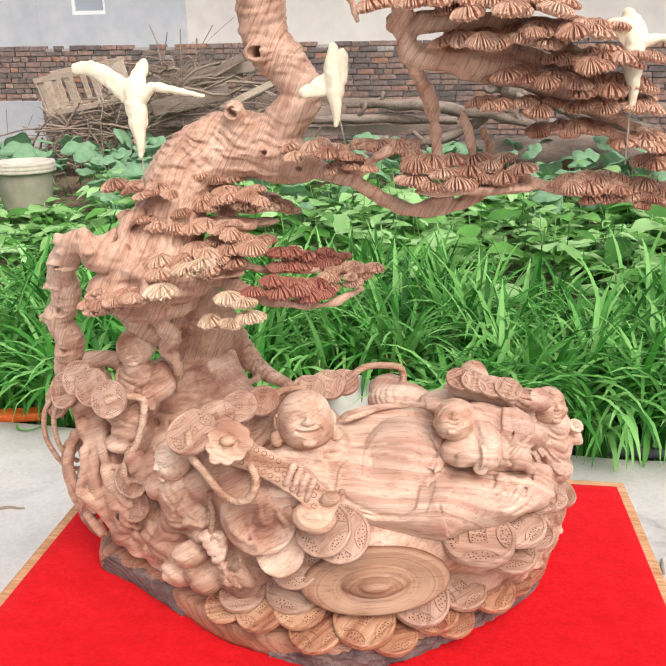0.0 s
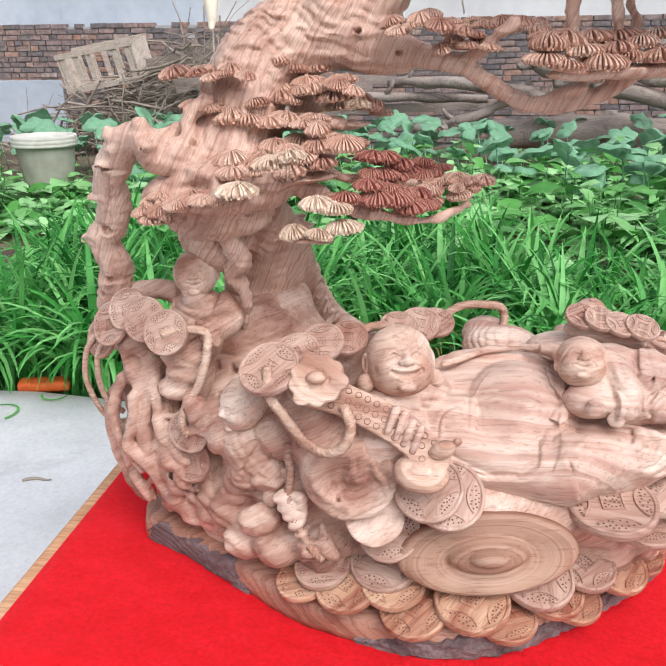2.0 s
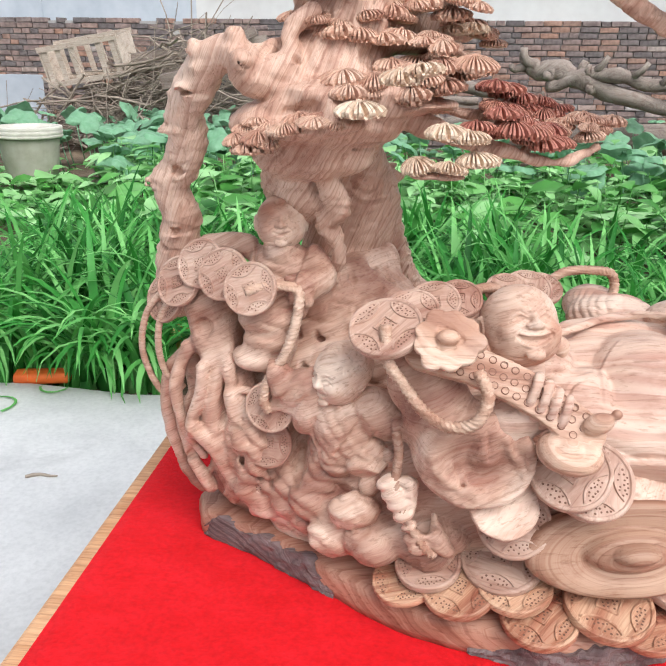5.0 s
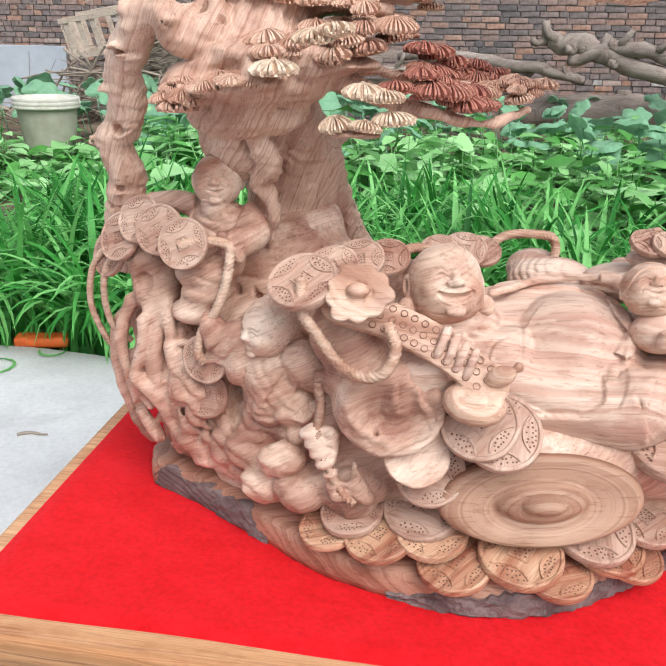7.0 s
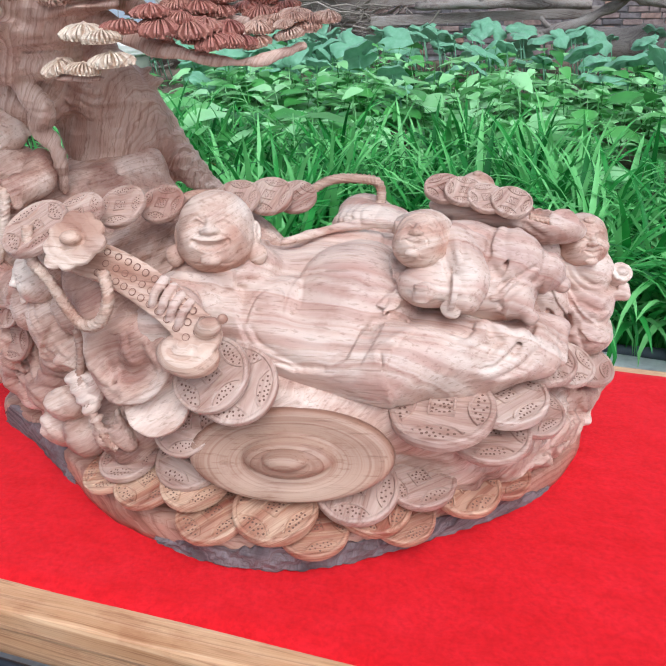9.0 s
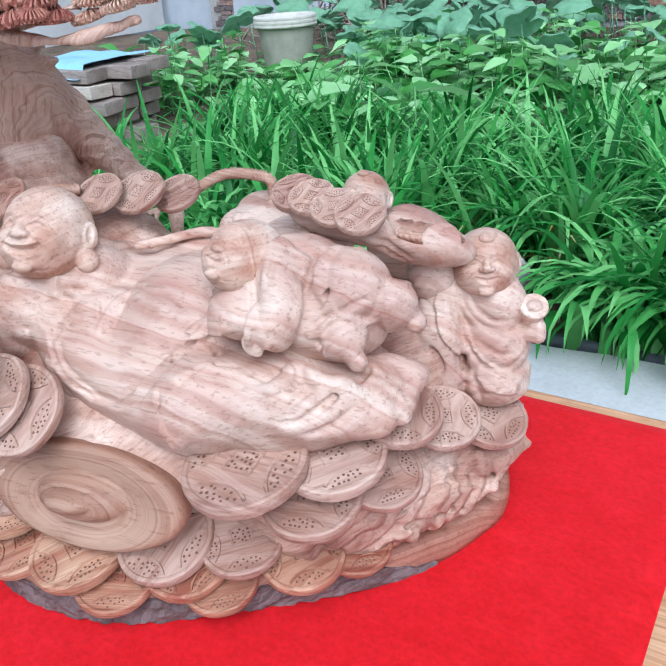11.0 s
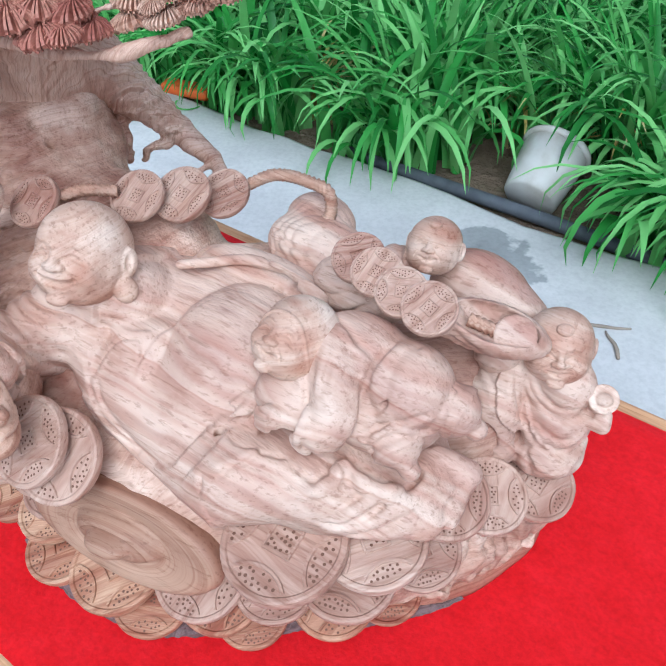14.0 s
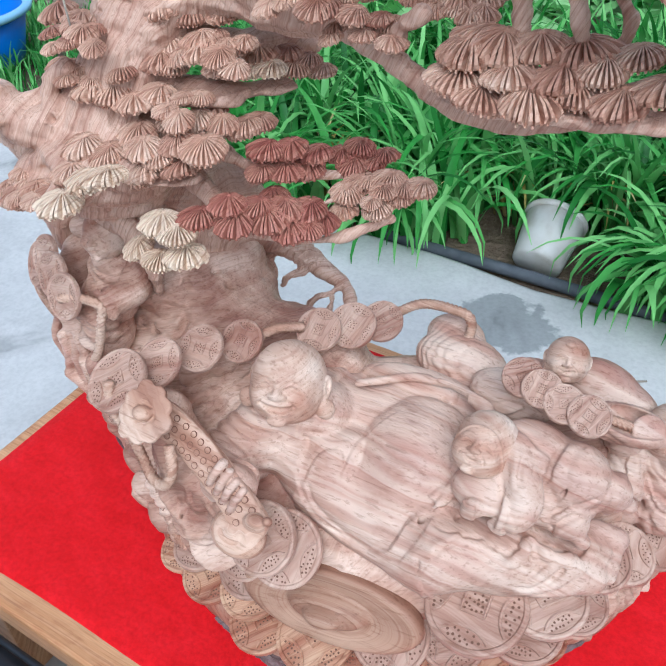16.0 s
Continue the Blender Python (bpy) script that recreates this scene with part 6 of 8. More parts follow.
big.layer([(-0.14, 0.66), (-0.1, 0.652), (-0.065, 0.64), (-0.03, 0.645), (0.0, 0.66), (0.012, 0.684), (0.03, 0.68), (0.026, 0.655), (0.034, 0.618), (0.028, 0.6), (-0.14, 0.6)], 0.88, 1.0, 0.0018)
big.layer([(0.008, 0.692), (0.05, 0.691), (0.1, 0.688), (0.13, 0.7), (0.1, 0.72), (0.02, 0.73)], 0.9, 1.03, 0.0016)
folds(big, ([(x, 0.95, z) for x, z in OPEN_FRONT[1:7]], [(0.008, 0.95, 0.69), (0.046, 0.96, 0.69), (0.1, 0.98, 0.687)], [(0.048, 0.955, 0.688), (0.037, 0.945, 0.672), (0.021, 0.935, 0.655), (0.033, 0.93, 0.63)]), 0.0025, 0.0012)
folds(big, ([(0.065, 0.965, 0.672), (0.09, 0.97, 0.668), (0.11, 0.98, 0.675)], [(-0.02, 0.94, 0.63), (0.0, 0.935, 0.628), (0.02, 0.93, 0.63)]), 0.0016, 0.0012)
folds(big, ([(0.015, 0.971, 0.674), (0.001, 0.965, 0.652), (-0.007, 0.96, 0.626), (-0.011, 0.957, 0.609)], [(0.091, 0.962, 0.684), (0.102, 0.973, 0.69), (0.103, 0.99, 0.696), (0.1, 0.999, 0.704)], [(0.102, 1.0, 0.704), (0.118, 1.0, 0.692), (0.128, 0.996, 0.676), (0.128, 0.99, 0.665)],
            [(0.124, 1.002, 0.69), (0.138, 1.003, 0.676), (0.145, 1.004, 0.668)], [(0.111, 0.967, 0.656), (0.122, 0.983, 0.663), (0.13, 0.993, 0.668)], [(0.105, 0.964, 0.648), (0.123, 0.98, 0.65), (0.142, 0.997, 0.652), (0.156, 1.009, 0.658)]), 0.004, 0.0012)
folds(big, ([(0.136, 0.994, 0.658), (0.15, 1.008, 0.668), (0.154, 1.018, 0.682), (0.151, 1.018, 0.688)], [(0.108, 1.003, 0.702), (0.129, 1.0, 0.682), (0.14, 1.0, 0.665), (0.132, 0.99, 0.655)], [(0.099, 0.985, 0.696), (0.113, 0.983, 0.685), (0.115, 0.975, 0.672)], [(0.12, 0.975, 0.642), (0.14, 0.985, 0.645), (0.155, 1.0, 0.65)]), 0.004, 0.0012)
folds(big, ([(-0.1, 0.968, 0.668), (-0.102, 0.985, 0.688), (-0.093, 1.011, 0.707), (-0.067, 1.04, 0.718)], [(-0.133, 0.942, 0.675), (-0.131, 0.968, 0.696), (-0.11, 0.984, 0.697), (-0.1, 0.98, 0.681)], [(-0.125, 0.931, 0.653), (-0.094, 0.939, 0.63), (-0.051, 0.946, 0.614), (-0.009, 0.955, 0.612)],
            [(0.041, 0.983, 0.698), (0.03, 0.972, 0.67), (0.019, 0.966, 0.644), (0.01, 0.957, 0.609)], [(0.018, 0.975, 0.672), (0.005, 0.968, 0.646)], [(-0.165, 0.937, 0.705), (-0.153, 0.959, 0.711), (-0.126, 0.981, 0.715), (-0.105, 0.995, 0.707)]), 0.0022, 0.0012)
big.pleat((0.12, 0.992, 0.655), (0.065, 0.055, 0.035), (0.03, 0.99, 0.76), 0.017, 0.001, 0.005, 5)
big.rough(0.0006, 40, 0).rough(0.0004, 150, 2)
carved("reclining_figure", big, WOOD_PALE, "smooth pale reclining carved figure in loose robe", [head_piece((-0.184, 1.0, 0.75), 0.045, (0.3, -1, 0.5), lobes=0.24, laugh=True)])

# the bearded standing figure with wide sleeves
old = Clay((-0.45, 0.82, 0.53), (-0.14, 1.02, 0.77), 0.002)
for c, r, turn in (((-0.365, 0.945, 0.65), (0.036, 0.03, 0.045), None), ((-0.338, 0.932, 0.618), (0.024, 0.022, 0.023), None), ((-0.325, 0.935, 0.668), (0.035, 0.026, 0.024), (0, 35, 0)),
                   ((-0.303, 0.92, 0.664), (0.015, 0.013, 0.012), None), ((-0.4, 0.948, 0.67), (0.02, 0.022, 0.04), (0, 20, 0)), ((-0.335, 0.925, 0.588), (0.012, 0.012, 0.014), None), ((-0.37, 0.94, 0.615), (0.022, 0.018, 0.03), None)):
    old.ball(c, r, turn, 0.003)
for i in range(3):
    old.limb([(-0.31 + 0.008 * i, 0.908, 0.672 - 0.003 * i), (-0.308 + 0.008 * i, 0.905, 0.66 - 0.003 * i)], 0.004, 0.0015)
# the great sleeve: a hollow shell of cloth with a rolled hem and a tongue of cloth in it
for c, r, turn in (((-0.23, 0.893, 0.655), (0.058, 0.046, 0.05), None), ((-0.268, 0.905, 0.69), (0.034, 0.03, 0.042), (0, 10, 0)), ((-0.29, 0.915, 0.72), (0.03, 0.025, 0.035), (0, 20, 0))):
    old.ball(c, r, turn, 0.01)
old.ball((-0.23, 0.85, 0.668), (0.044, 0.02, 0.036), (12, 0, 0), 0.008, cut=True)
old.ball((-0.22, 0.88, 0.668), (0.02, 0.018, 0.036), (0, 8, 0), 0.003)
old.limb(smooth_path([(-0.288, 0.902, 0.668), (-0.285, 0.893, 0.645), (-0.27, 0.876, 0.624), (-0.245, 0.857, 0.616), (-0.222, 0.85, 0.621), (-0.197, 0.85, 0.63), (-0.182, 0.855, 0.648), (-0.178, 0.86, 0.668), (-0.186, 0.87, 0.688)], 6), 0.004, 0.014)
old.slab((-0.2, 0.866, 0.612), (0.1, -0.75, 0.6), 0.034, 0.007, 0.006)
folds(old, ([(-0.239, 0.912, 0.69), (-0.244, 0.895, 0.655), (-0.235, 0.88, 0.63), (-0.219, 0.87, 0.634), (-0.204, 0.865, 0.648)], [(-0.2, 0.88, 0.695), (-0.195, 0.865, 0.676), (-0.187, 0.845, 0.66)], [(-0.265, 0.91, 0.69), (-0.268, 0.9, 0.65), (-0.253, 0.88, 0.628)], [(-0.25, 0.905, 0.7), (-0.256, 0.89, 0.66), (-0.24, 0.87, 0.625)], [(-0.222, 0.86, 0.69), (-0.216, 0.855, 0.66)]), 0.0026, 0.0014)
folds(old, ([(-0.397, 0.94, 0.665), (-0.385, 0.935, 0.626), (-0.389, 0.935, 0.603)], [(-0.34, 0.92, 0.675), (-0.363, 0.92, 0.639), (-0.377, 0.92, 0.61)], [(-0.325, 0.92, 0.664), (-0.342, 0.915, 0.632), (-0.366, 0.92, 0.615)], [(-0.342, 0.92, 0.632), (-0.321, 0.915, 0.621), (-0.307, 0.915, 0.63)], [(-0.36, 0.92, 0.617), (-0.341, 0.91, 0.624), (-0.321, 0.912, 0.617)], [(-0.389, 0.935, 0.606), (-0.364, 0.92, 0.606), (-0.353, 0.915, 0.6)]), 0.003, 0.0014)
old.limb(smooth_path([(-0.472, 0.965, 0.662), (-0.46, 0.958, 0.652), (-0.438, 0.952, 0.662), (-0.415, 0.945, 0.66), (-0.402, 0.94, 0.668)], 5), 0.007, 0.004)
old.limb(smooth_path([(-0.4, 0.945, 0.69), (-0.425, 0.95, 0.685), (-0.442, 0.953, 0.7)], 5), np.linspace(0.022, 0.015, 11), 0.006)
folds(old, ([(-0.41, 0.93, 0.7), (-0.43, 0.935, 0.68), (-0.45, 0.945, 0.665)], [(-0.4, 0.925, 0.69), (-0.415, 0.93, 0.672), (-0.43, 0.94, 0.66)]), 0.0026, 0.0014)
old.pleat((-0.365, 0.93, 0.645), (0.06, 0.05, 0.06), (-0.31, 0.92, 0.7), 0.012, 0.0008, 0.004, 2)
old.pleat((-0.235, 0.88, 0.66), (0.065, 0.05, 0.06), (-0.29, 0.9, 0.75), 0.015, 0.0006, 0.004, 4)
old.rough(0.001, 45, 1).rough(0.0006, 140, 2)
carved("bearded_figure", old, WOOD_FLANK, "small carved figure with topknot and wide sleeves", [head_piece((-0.37, 0.938, 0.708), 0.031, (-0.85, -0.85, -0.12), hair=True)])

# child at the trunk
boy = Clay((-0.56, 0.93, 0.66), (-0.35, 1.1, 0.86), 0.0019)
for c, r, turn in (((-0.447, 1.022, 0.797), (0.034, 0.028, 0.034), None), ((-0.45, 1.005, 0.765), (0.034, 0.03, 0.03), None), ((-0.455, 0.985, 0.752), (0.03, 0.018, 0.013), (0, 4, 0)), ((-0.453, 0.985, 0.729), (0.025, 0.016, 0.013), (0, -6, 0)), ((-0.468, 0.985, 0.703), (0.025, 0.015, 0.012), (0, 8, 0)), ((-0.455, 1.0, 0.73), (0.026, 0.022, 0.05), None), ((-0.422, 0.985, 0.79), (0.014, 0.013, 0.013), None), ((-0.448, 1.012, 0.822), (0.018, 0.018, 0.02), None)):
    boy.ball(c, r, turn, 0.003)
boy.limb(smooth_path([(-0.415, 1.025, 0.81), (-0.4, 1.005, 0.795), (-0.413, 0.985, 0.788)], 4), 0.013, 0.005)
boy.limb(smooth_path([(-0.475, 1.035, 0.81), (-0.5, 1.045, 0.818), (-0.54, 1.055, 0.812)], 4), 0.01, 0.005)
for i in range(4):
    boy.limb([(-0.432 + 0.003 * i, 0.973, 0.8 - 0.007 * i), (-0.42 + 0.003 * i, 0.972, 0.797 - 0.007 * i)], 0.0038, 0.0015)
folds(boy, [[(-0.482 + 0.012 * i, 0.97, 0.762), (-0.481 + 0.0125 * i, 0.965, 0.74), (-0.484 + 0.011 * i, 0.965, 0.692)] for i in range(6)], 0.0028, 0.0014)
boy.layer([(-0.475, 0.8), (-0.45, 0.768), (-0.425, 0.795), (-0.415, 0.83), (-0.48, 0.83)], 0.94, 1.06, 0.0025, inside=False)
boy.pleat((-0.452, 0.99, 0.765), (0.05, 0.05, 0.07), (-0.44, 1.02, 0.835), 0.0115, 0.0016, 0.006, 3)
boy.rough(0.0008, 60, 1)
carved("child_figure", boy, WOOD_FLANK, "small carved child with round head beside the trunk", [head_piece((-0.447, 1.018, 0.85), 0.029, (0.18, -1, 0.15), tuft=True)])

# child lying on the belly
kid = Clay((-0.02, 0.94, 0.63), (0.23, 1.12, 0.8), 0.0017)
for c, r, turn in (((0.078, 1.05, 0.737), (0.042, 0.034, 0.03), (0, 8, 15)), ((0.122, 1.05, 0.727), (0.038, 0.035, 0.034), (0, 20, 15)), ((0.1, 1.045, 0.7), (0.055, 0.045, 0.035), (0, 10, 15)), ((0.05, 1.0, 0.712), (0.034, 0.026, 0.022), None), ((0.06, 1.02, 0.73), (0.03, 0.025, 0.025), None)):
    kid.ball(c, r, turn, 0.008)
# near arm in a wide sleeve, the hands, the legs under the tunic
for p, r, k in (([(0.066, 1.03, 0.75), (0.082, 1.01, 0.737), (0.09, 0.994, 0.722), (0.085, 0.985, 0.714)], (0.019, 0.0165), 0.004), ([(0.075, 0.984, 0.714), (0.055, 0.976, 0.717)], (0.0085, 0.0075), 0.001),
                ([(0.115, 1.03, 0.712), (0.134, 1.018, 0.698)], (0.016, 0.019), 0.002), ([(0.138, 1.016, 0.692), (0.15, 1.012, 0.684)], (0.0095, 0.0085), 0.0008), ([(0.13, 1.055, 0.72), (0.158, 1.058, 0.716)], (0.018, 0.021), 0.002), ([(0.162, 1.06, 0.71), (0.177, 1.062, 0.702)], (0.0095, 0.009), 0.0008)):
    line = smooth_path(p, 4)
    kid.limb(line, np.linspace(*r, len(line)), k)
kid.slab((0.075, 0.982, 0.714), (-1, -0.25, 0.15), 0.0185, 0.007, 0.001).ball((0.088, 0.99, 0.708), (0.016, 0.014, 0.018), None, 0.006)
kid.ball((0.075, 0.975, 0.699), (0.011, 0.005, 0.009), (0, 30, 0), 0.002)
kid.ball((0.05, 0.972, 0.717), (0.0115, 0.008, 0.0105), None, 0.002)
for i in range(4):
    kid.limb(smooth_path([(0.052, 0.964, 0.7245 - 0.0045 * i), (0.044, 0.964, 0.7245 - 0.0045 * i), (0.04, 0.969, 0.7235 - 0.0045 * i)], 3), 0.0025, 0.0005)
folds(kid, ([(0.082, 1.034, 0.75), (0.097, 1.036, 0.745), (0.105, 1.046, 0.75), (0.107, 1.052, 0.755)], [(0.1, 1.019, 0.735), (0.105, 1.03, 0.737), (0.109, 1.042, 0.745), (0.11, 1.053, 0.752)], [(0.108, 1.015, 0.722), (0.118, 1.03, 0.727), (0.123, 1.045, 0.735), (0.12, 1.058, 0.745)],
            [(0.052, 1.05, 0.762), (0.08, 1.04, 0.758), (0.1, 1.038, 0.75)], [(0.093, 1.012, 0.735), (0.096, 1.0, 0.724), (0.094, 0.99, 0.71)], [(0.056, 1.015, 0.748), (0.066, 1.0, 0.735), (0.07, 0.99, 0.722)]), 0.003, 0.0014)
folds(kid, ([(0.116, 1.005, 0.712), (0.124, 1.02, 0.72), (0.134, 1.038, 0.727), (0.142, 1.06, 0.732)], [(0.118, 1.01, 0.698), (0.128, 1.0, 0.694)], [(0.085, 0.982, 0.72), (0.09, 0.985, 0.705)], [(0.128, 1.03, 0.735), (0.14, 1.05, 0.737)], [(0.074, 1.02, 0.755), (0.084, 1.0, 0.74)]), 0.0026, 0.0012)
hem = kid.onto(smooth_path([(0.112, 1.005, 0.704), (0.126, 1.014, 0.708), (0.138, 1.032, 0.714), (0.15, 1.056, 0.722)], 6), 0.001)
kid.limb(hem, 0.0034, 0.0012)
for c, n, r in (((0.137, 1.016, 0.696), (0.8, -0.5, -0.45), 0.0205), ((0.162, 1.059, 0.714), (1, 0.1, -0.25), 0.0225)):
    kid.slab(c, n, r, 0.006, 0.002)
    kid.limb([Vector(c) - 0.004 * Vector(n), Vector(c) + 0.01 * Vector(n)], [0.0095, 0.0085], 0.001)
kid.pleat((0.108, 1.035, 0.732), (0.07, 0.05, 0.045), (0.172, 1.035, 0.765), 0.0145, 0.0009, 0.004, 4)
kid.rough(0.0008, 55, 1)
carved("child_figure", kid, WOOD_PALE, "carved child in a hood leaning over the belly", [head_piece((0.037, 1.018, 0.752), 0.031, (-0.1, -1, 0.85), hood=True)])

# child with a cup on the right
cup = Clay((0.12, 1.08, 0.55), (0.29, 1.24, 0.75), 0.0019)
for c, r, turn in (((0.203, 1.168, 0.682), (0.031, 0.024, 0.028), None), ((0.207, 1.166, 0.645), (0.028, 0.025, 0.036), None), ((0.207, 1.16, 0.606), (0.031, 0.028, 0.022), None), ((0.203, 1.17, 0.702), (0.02, 0.02, 0.012), None), ((0.165, 1.135, 0.604), (0.02, 0.018, 0.012), None)):
    cup.ball(c, r, turn, 0.004)
# the hanging sleeve with its opening, the hand below it, the raised arm
for p, r in (([(0.182, 1.168, 0.692), (0.162, 1.152, 0.68), (0.152, 1.14, 0.658), (0.15, 1.132, 0.64)], (0.0135, 0.017)), ([(0.16, 1.135, 0.655), (0.168, 1.132, 0.63), (0.178, 1.13, 0.612)], (0.017, 0.008)), ([(0.22, 1.185, 0.675), (0.23, 1.188, 0.662), (0.2375, 1.18, 0.66)], (0.008, 0.0055))):
    way = smooth_path(p, 5)
    cup.limb(way, np.linspace(*r, len(way)), 0.003)
cup.ball((0.17, 1.115, 0.637), (0.0095, 0.013, 0.021), (0, -22, 0), 0.0015, cut=True)
for i in range(4):
    cup.limb([(0.152 + 0.006 * i, 1.122, 0.607), (0.155 + 0.006 * i, 1.113, 0.601)], 0.0034, 0.0008)
for i in range(4):
    cup.limb([(0.23 + 0.005 * i, 1.168, 0.664), (0.232 + 0.005 * i, 1.163, 0.657)], 0.003, 0.0008)
cup.layer([(0.168, 0.745), (0.174, 0.703), (0.184, 0.682), (0.2, 0.667), (0.22, 0.66), (0.238, 0.664), (0.245, 0.745)], 1.08, 1.2, 0.0028, inside=False)
cup.layer([(0.16, 0.705), (0.172, 0.695), (0.184, 0.668), (0.2, 0.648), (0.222, 0.628), (0.24, 0.618), (0.24, 0.604), (0.214, 0.61), (0.192, 0.63), (0.176, 0.655), (0.16, 0.685)], 1.08, 1.2, 0.0026)
folds(cup, ([(0.172, 1.14, 0.69), (0.185, 1.135, 0.66), (0.205, 1.135, 0.635), (0.228, 1.145, 0.62)], [(0.2, 1.132, 0.655), (0.218, 1.138, 0.645), (0.232, 1.15, 0.642)], [(0.196, 1.13, 0.628), (0.206, 1.13, 0.61), (0.21, 1.13, 0.598)], [(0.182, 1.145, 0.705), (0.192, 1.138, 0.685), (0.21, 1.138, 0.673), (0.23, 1.15, 0.672)]), 0.0028, 0.0014)
cup.pleat((0.208, 1.15, 0.63), (0.05, 0.05, 0.05), (0.17, 1.14, 0.71), 0.0125, 0.001, 0.004, 6)
cup.pleat((0.155, 1.135, 0.665), (0.03, 0.03, 0.04), (0.185, 1.16, 0.7), 0.009, 0.0012, 0.004, 3)
goblet = Clay((0.205, 1.13, 0.64), (0.275, 1.2, 0.715), 0.0012)
goblet.limb([(0.2365, 1.175, 0.665), (0.2405, 1.168, 0.68)], [0.0085, 0.0115], 0.001).slab((0.241, 1.167, 0.683), (0.3, -0.55, 0.78), 0.0128, 0.005, 0.001)
goblet.slab((0.243, 1.1635, 0.688), (0.3, -0.55, 0.78), 0.0098, 0.008, 0.001, cut=True).ball((0.242, 1.1655, 0.6845), (0.0068, 0.0068, 0.005), None, 0.001)
goblet.rough(0.0005, 80, 1)
cup.rough(0.0008, 55, 1)
carved("child_figure", cup, WOOD_PALE, "laughing carved child holding up a small cup", [head_piece((0.194, 1.168, 0.717), 0.0305, (0.45, -1, 0.3), tuft=True)])
carved("cup", goblet, WOOD_SMOOTH, "small pale carved cup")

# child at the back with the bundle, and the bag
back = Clay((-0.12, 1.05, 0.65), (0.22, 1.27, 0.8), 0.002)
for c, r, turn in (((0.11, 1.195, 0.71), (0.05, 0.04, 0.04), (0, 20, 0)), ((0.145, 1.19, 0.69), (0.035, 0.035, 0.045), None), ((0.15, 1.15, 0.705), (0.022, 0.02, 0.024), None),
                   ((0.08, 1.105, 0.762), (0.055, 0.022, 0.014), (0, 4, -8)), ((0.03, 1.125, 0.73), (0.05, 0.032, 0.024), None), ((-0.05, 1.165, 0.715), (0.056, 0.036, 0.03), None), ((-0.07, 1.195, 0.722), (0.036, 0.03, 0.026), None),
                   ((-0.03, 1.15, 0.7), (0.06, 0.045, 0.025), None), ((0.04, 1.165, 0.742), (0.02, 0.016, 0.009), (0, 0, 15)), ((0.052, 1.165, 0.752), (0.006, 0.012, 0.012), None)):
    back.ball(c, r, turn, 0.007)
back.ball((0.152, 1.128, 0.744), (0.046, 0.03, 0.02), (-20, 12, 20), 0.003).ball((0.154, 1.12, 0.757), (0.037, 0.022, 0.013), (-20, 12, 20), 0.001, cut=True)
back.slab((0.172, 1.123, 0.751), (0.3, -0.7, 0.8), 0.017, 0.006, 0.001).limb(smooth_path([(0.085, 1.105, 0.772), (0.115, 1.11, 0.765), (0.125, 1.115, 0.745)], 5), 0.009, 0.003)
folds(back, ([(0.122, 1.085, 0.762), (0.135, 1.095, 0.752), (0.153, 1.1, 0.738)], [(0.11, 1.085, 0.754), (0.13, 1.09, 0.741), (0.15, 1.1, 0.728)], [(0.04, 1.1, 0.75), (0.02, 1.1, 0.735), (-0.01, 1.11, 0.73)], [(0.06, 1.095, 0.745), (0.03, 1.095, 0.725), (0.0, 1.105, 0.72)], [(-0.09, 1.15, 0.735), (-0.06, 1.14, 0.728), (-0.03, 1.14, 0.735)], [(-0.08, 1.14, 0.72), (-0.05, 1.13, 0.715), (-0.02, 1.13, 0.72)]), 0.0028, 0.0014)
back.pleat((0.03, 1.15, 0.72), (0.2, 0.09, 0.08), (0.0, 1.1, 0.8), 0.009, 0.0013, 0.006, 7)
back.rough(0.0012, 50, 1)
carved("bundle_figure", back, WOOD_PALE, "carved child carrying a bundle of coins and a bag", [head_piece((0.07, 1.172, 0.763), 0.025, (0.25, -1, 0.6), tuft=True)])

# sceptre with ring marks, its head, and the small boat ingot below the fist
scep = Clay((-0.31, 0.82, 0.65), (-0.09, 0.93, 0.82), 0.002)
SCEPTRE = smooth_path([(-0.285, 0.89, 0.757), (-0.24, 0.885, 0.748), (-0.205, 0.877, 0.737), (-0.17, 0.867, 0.722), (-0.135, 0.857, 0.7)], 10)
for p in SCEPTRE:
    scep.slab(p, (0.1, -0.78, 0.6), 0.0185, 0.009, 0.001)
scep.slab((-0.264, 0.868, 0.777), (-0.05, -0.65, 0.75), 0.025, 0.007, 0.002)
_u, _v = Vector((1, -0.0765, 0)).normalized(), Vector((-0.05, -0.65, 0.75)).normalized().cross(Vector((1, -0.0765, 0)).normalized())
for i in range(9):
    a = 2 * math.pi * i / 9
    e = _u * math.cos(a) + _v * math.sin(a)
    mid = Vector((-0.264, 0.866, 0.779))
    scep.slab(tuple(mid + e * 0.0215 * (1.15 if i % 3 == 0 else 1)), (-0.05, -0.65, 0.75), 0.0105, 0.006, 0.002)
    e = _u * math.cos(a + 0.35) + _v * math.sin(a + 0.35)
    scep.limb([tuple(mid + e * 0.015 + Vector((0, -0.003, 0.004))), tuple(mid + e * 0.025 + Vector((0, -0.003, 0.004)))], 0.0018, 0.001, cut=True)
scep.ball((-0.264, 0.862, 0.783), (0.011, 0.009, 0.007), None, 0.003)
scep.ball((-0.148, 0.85, 0.682), (0.031, 0.024, 0.018), (20, 8, 0), 0.002).ball((-0.149, 0.833, 0.697), (0.023, 0.014, 0.011), (20, 8, 0), 0.002, cut=True).ball((-0.15, 0.845, 0.688), (0.012, 0.009, 0.01), None, 0.003)
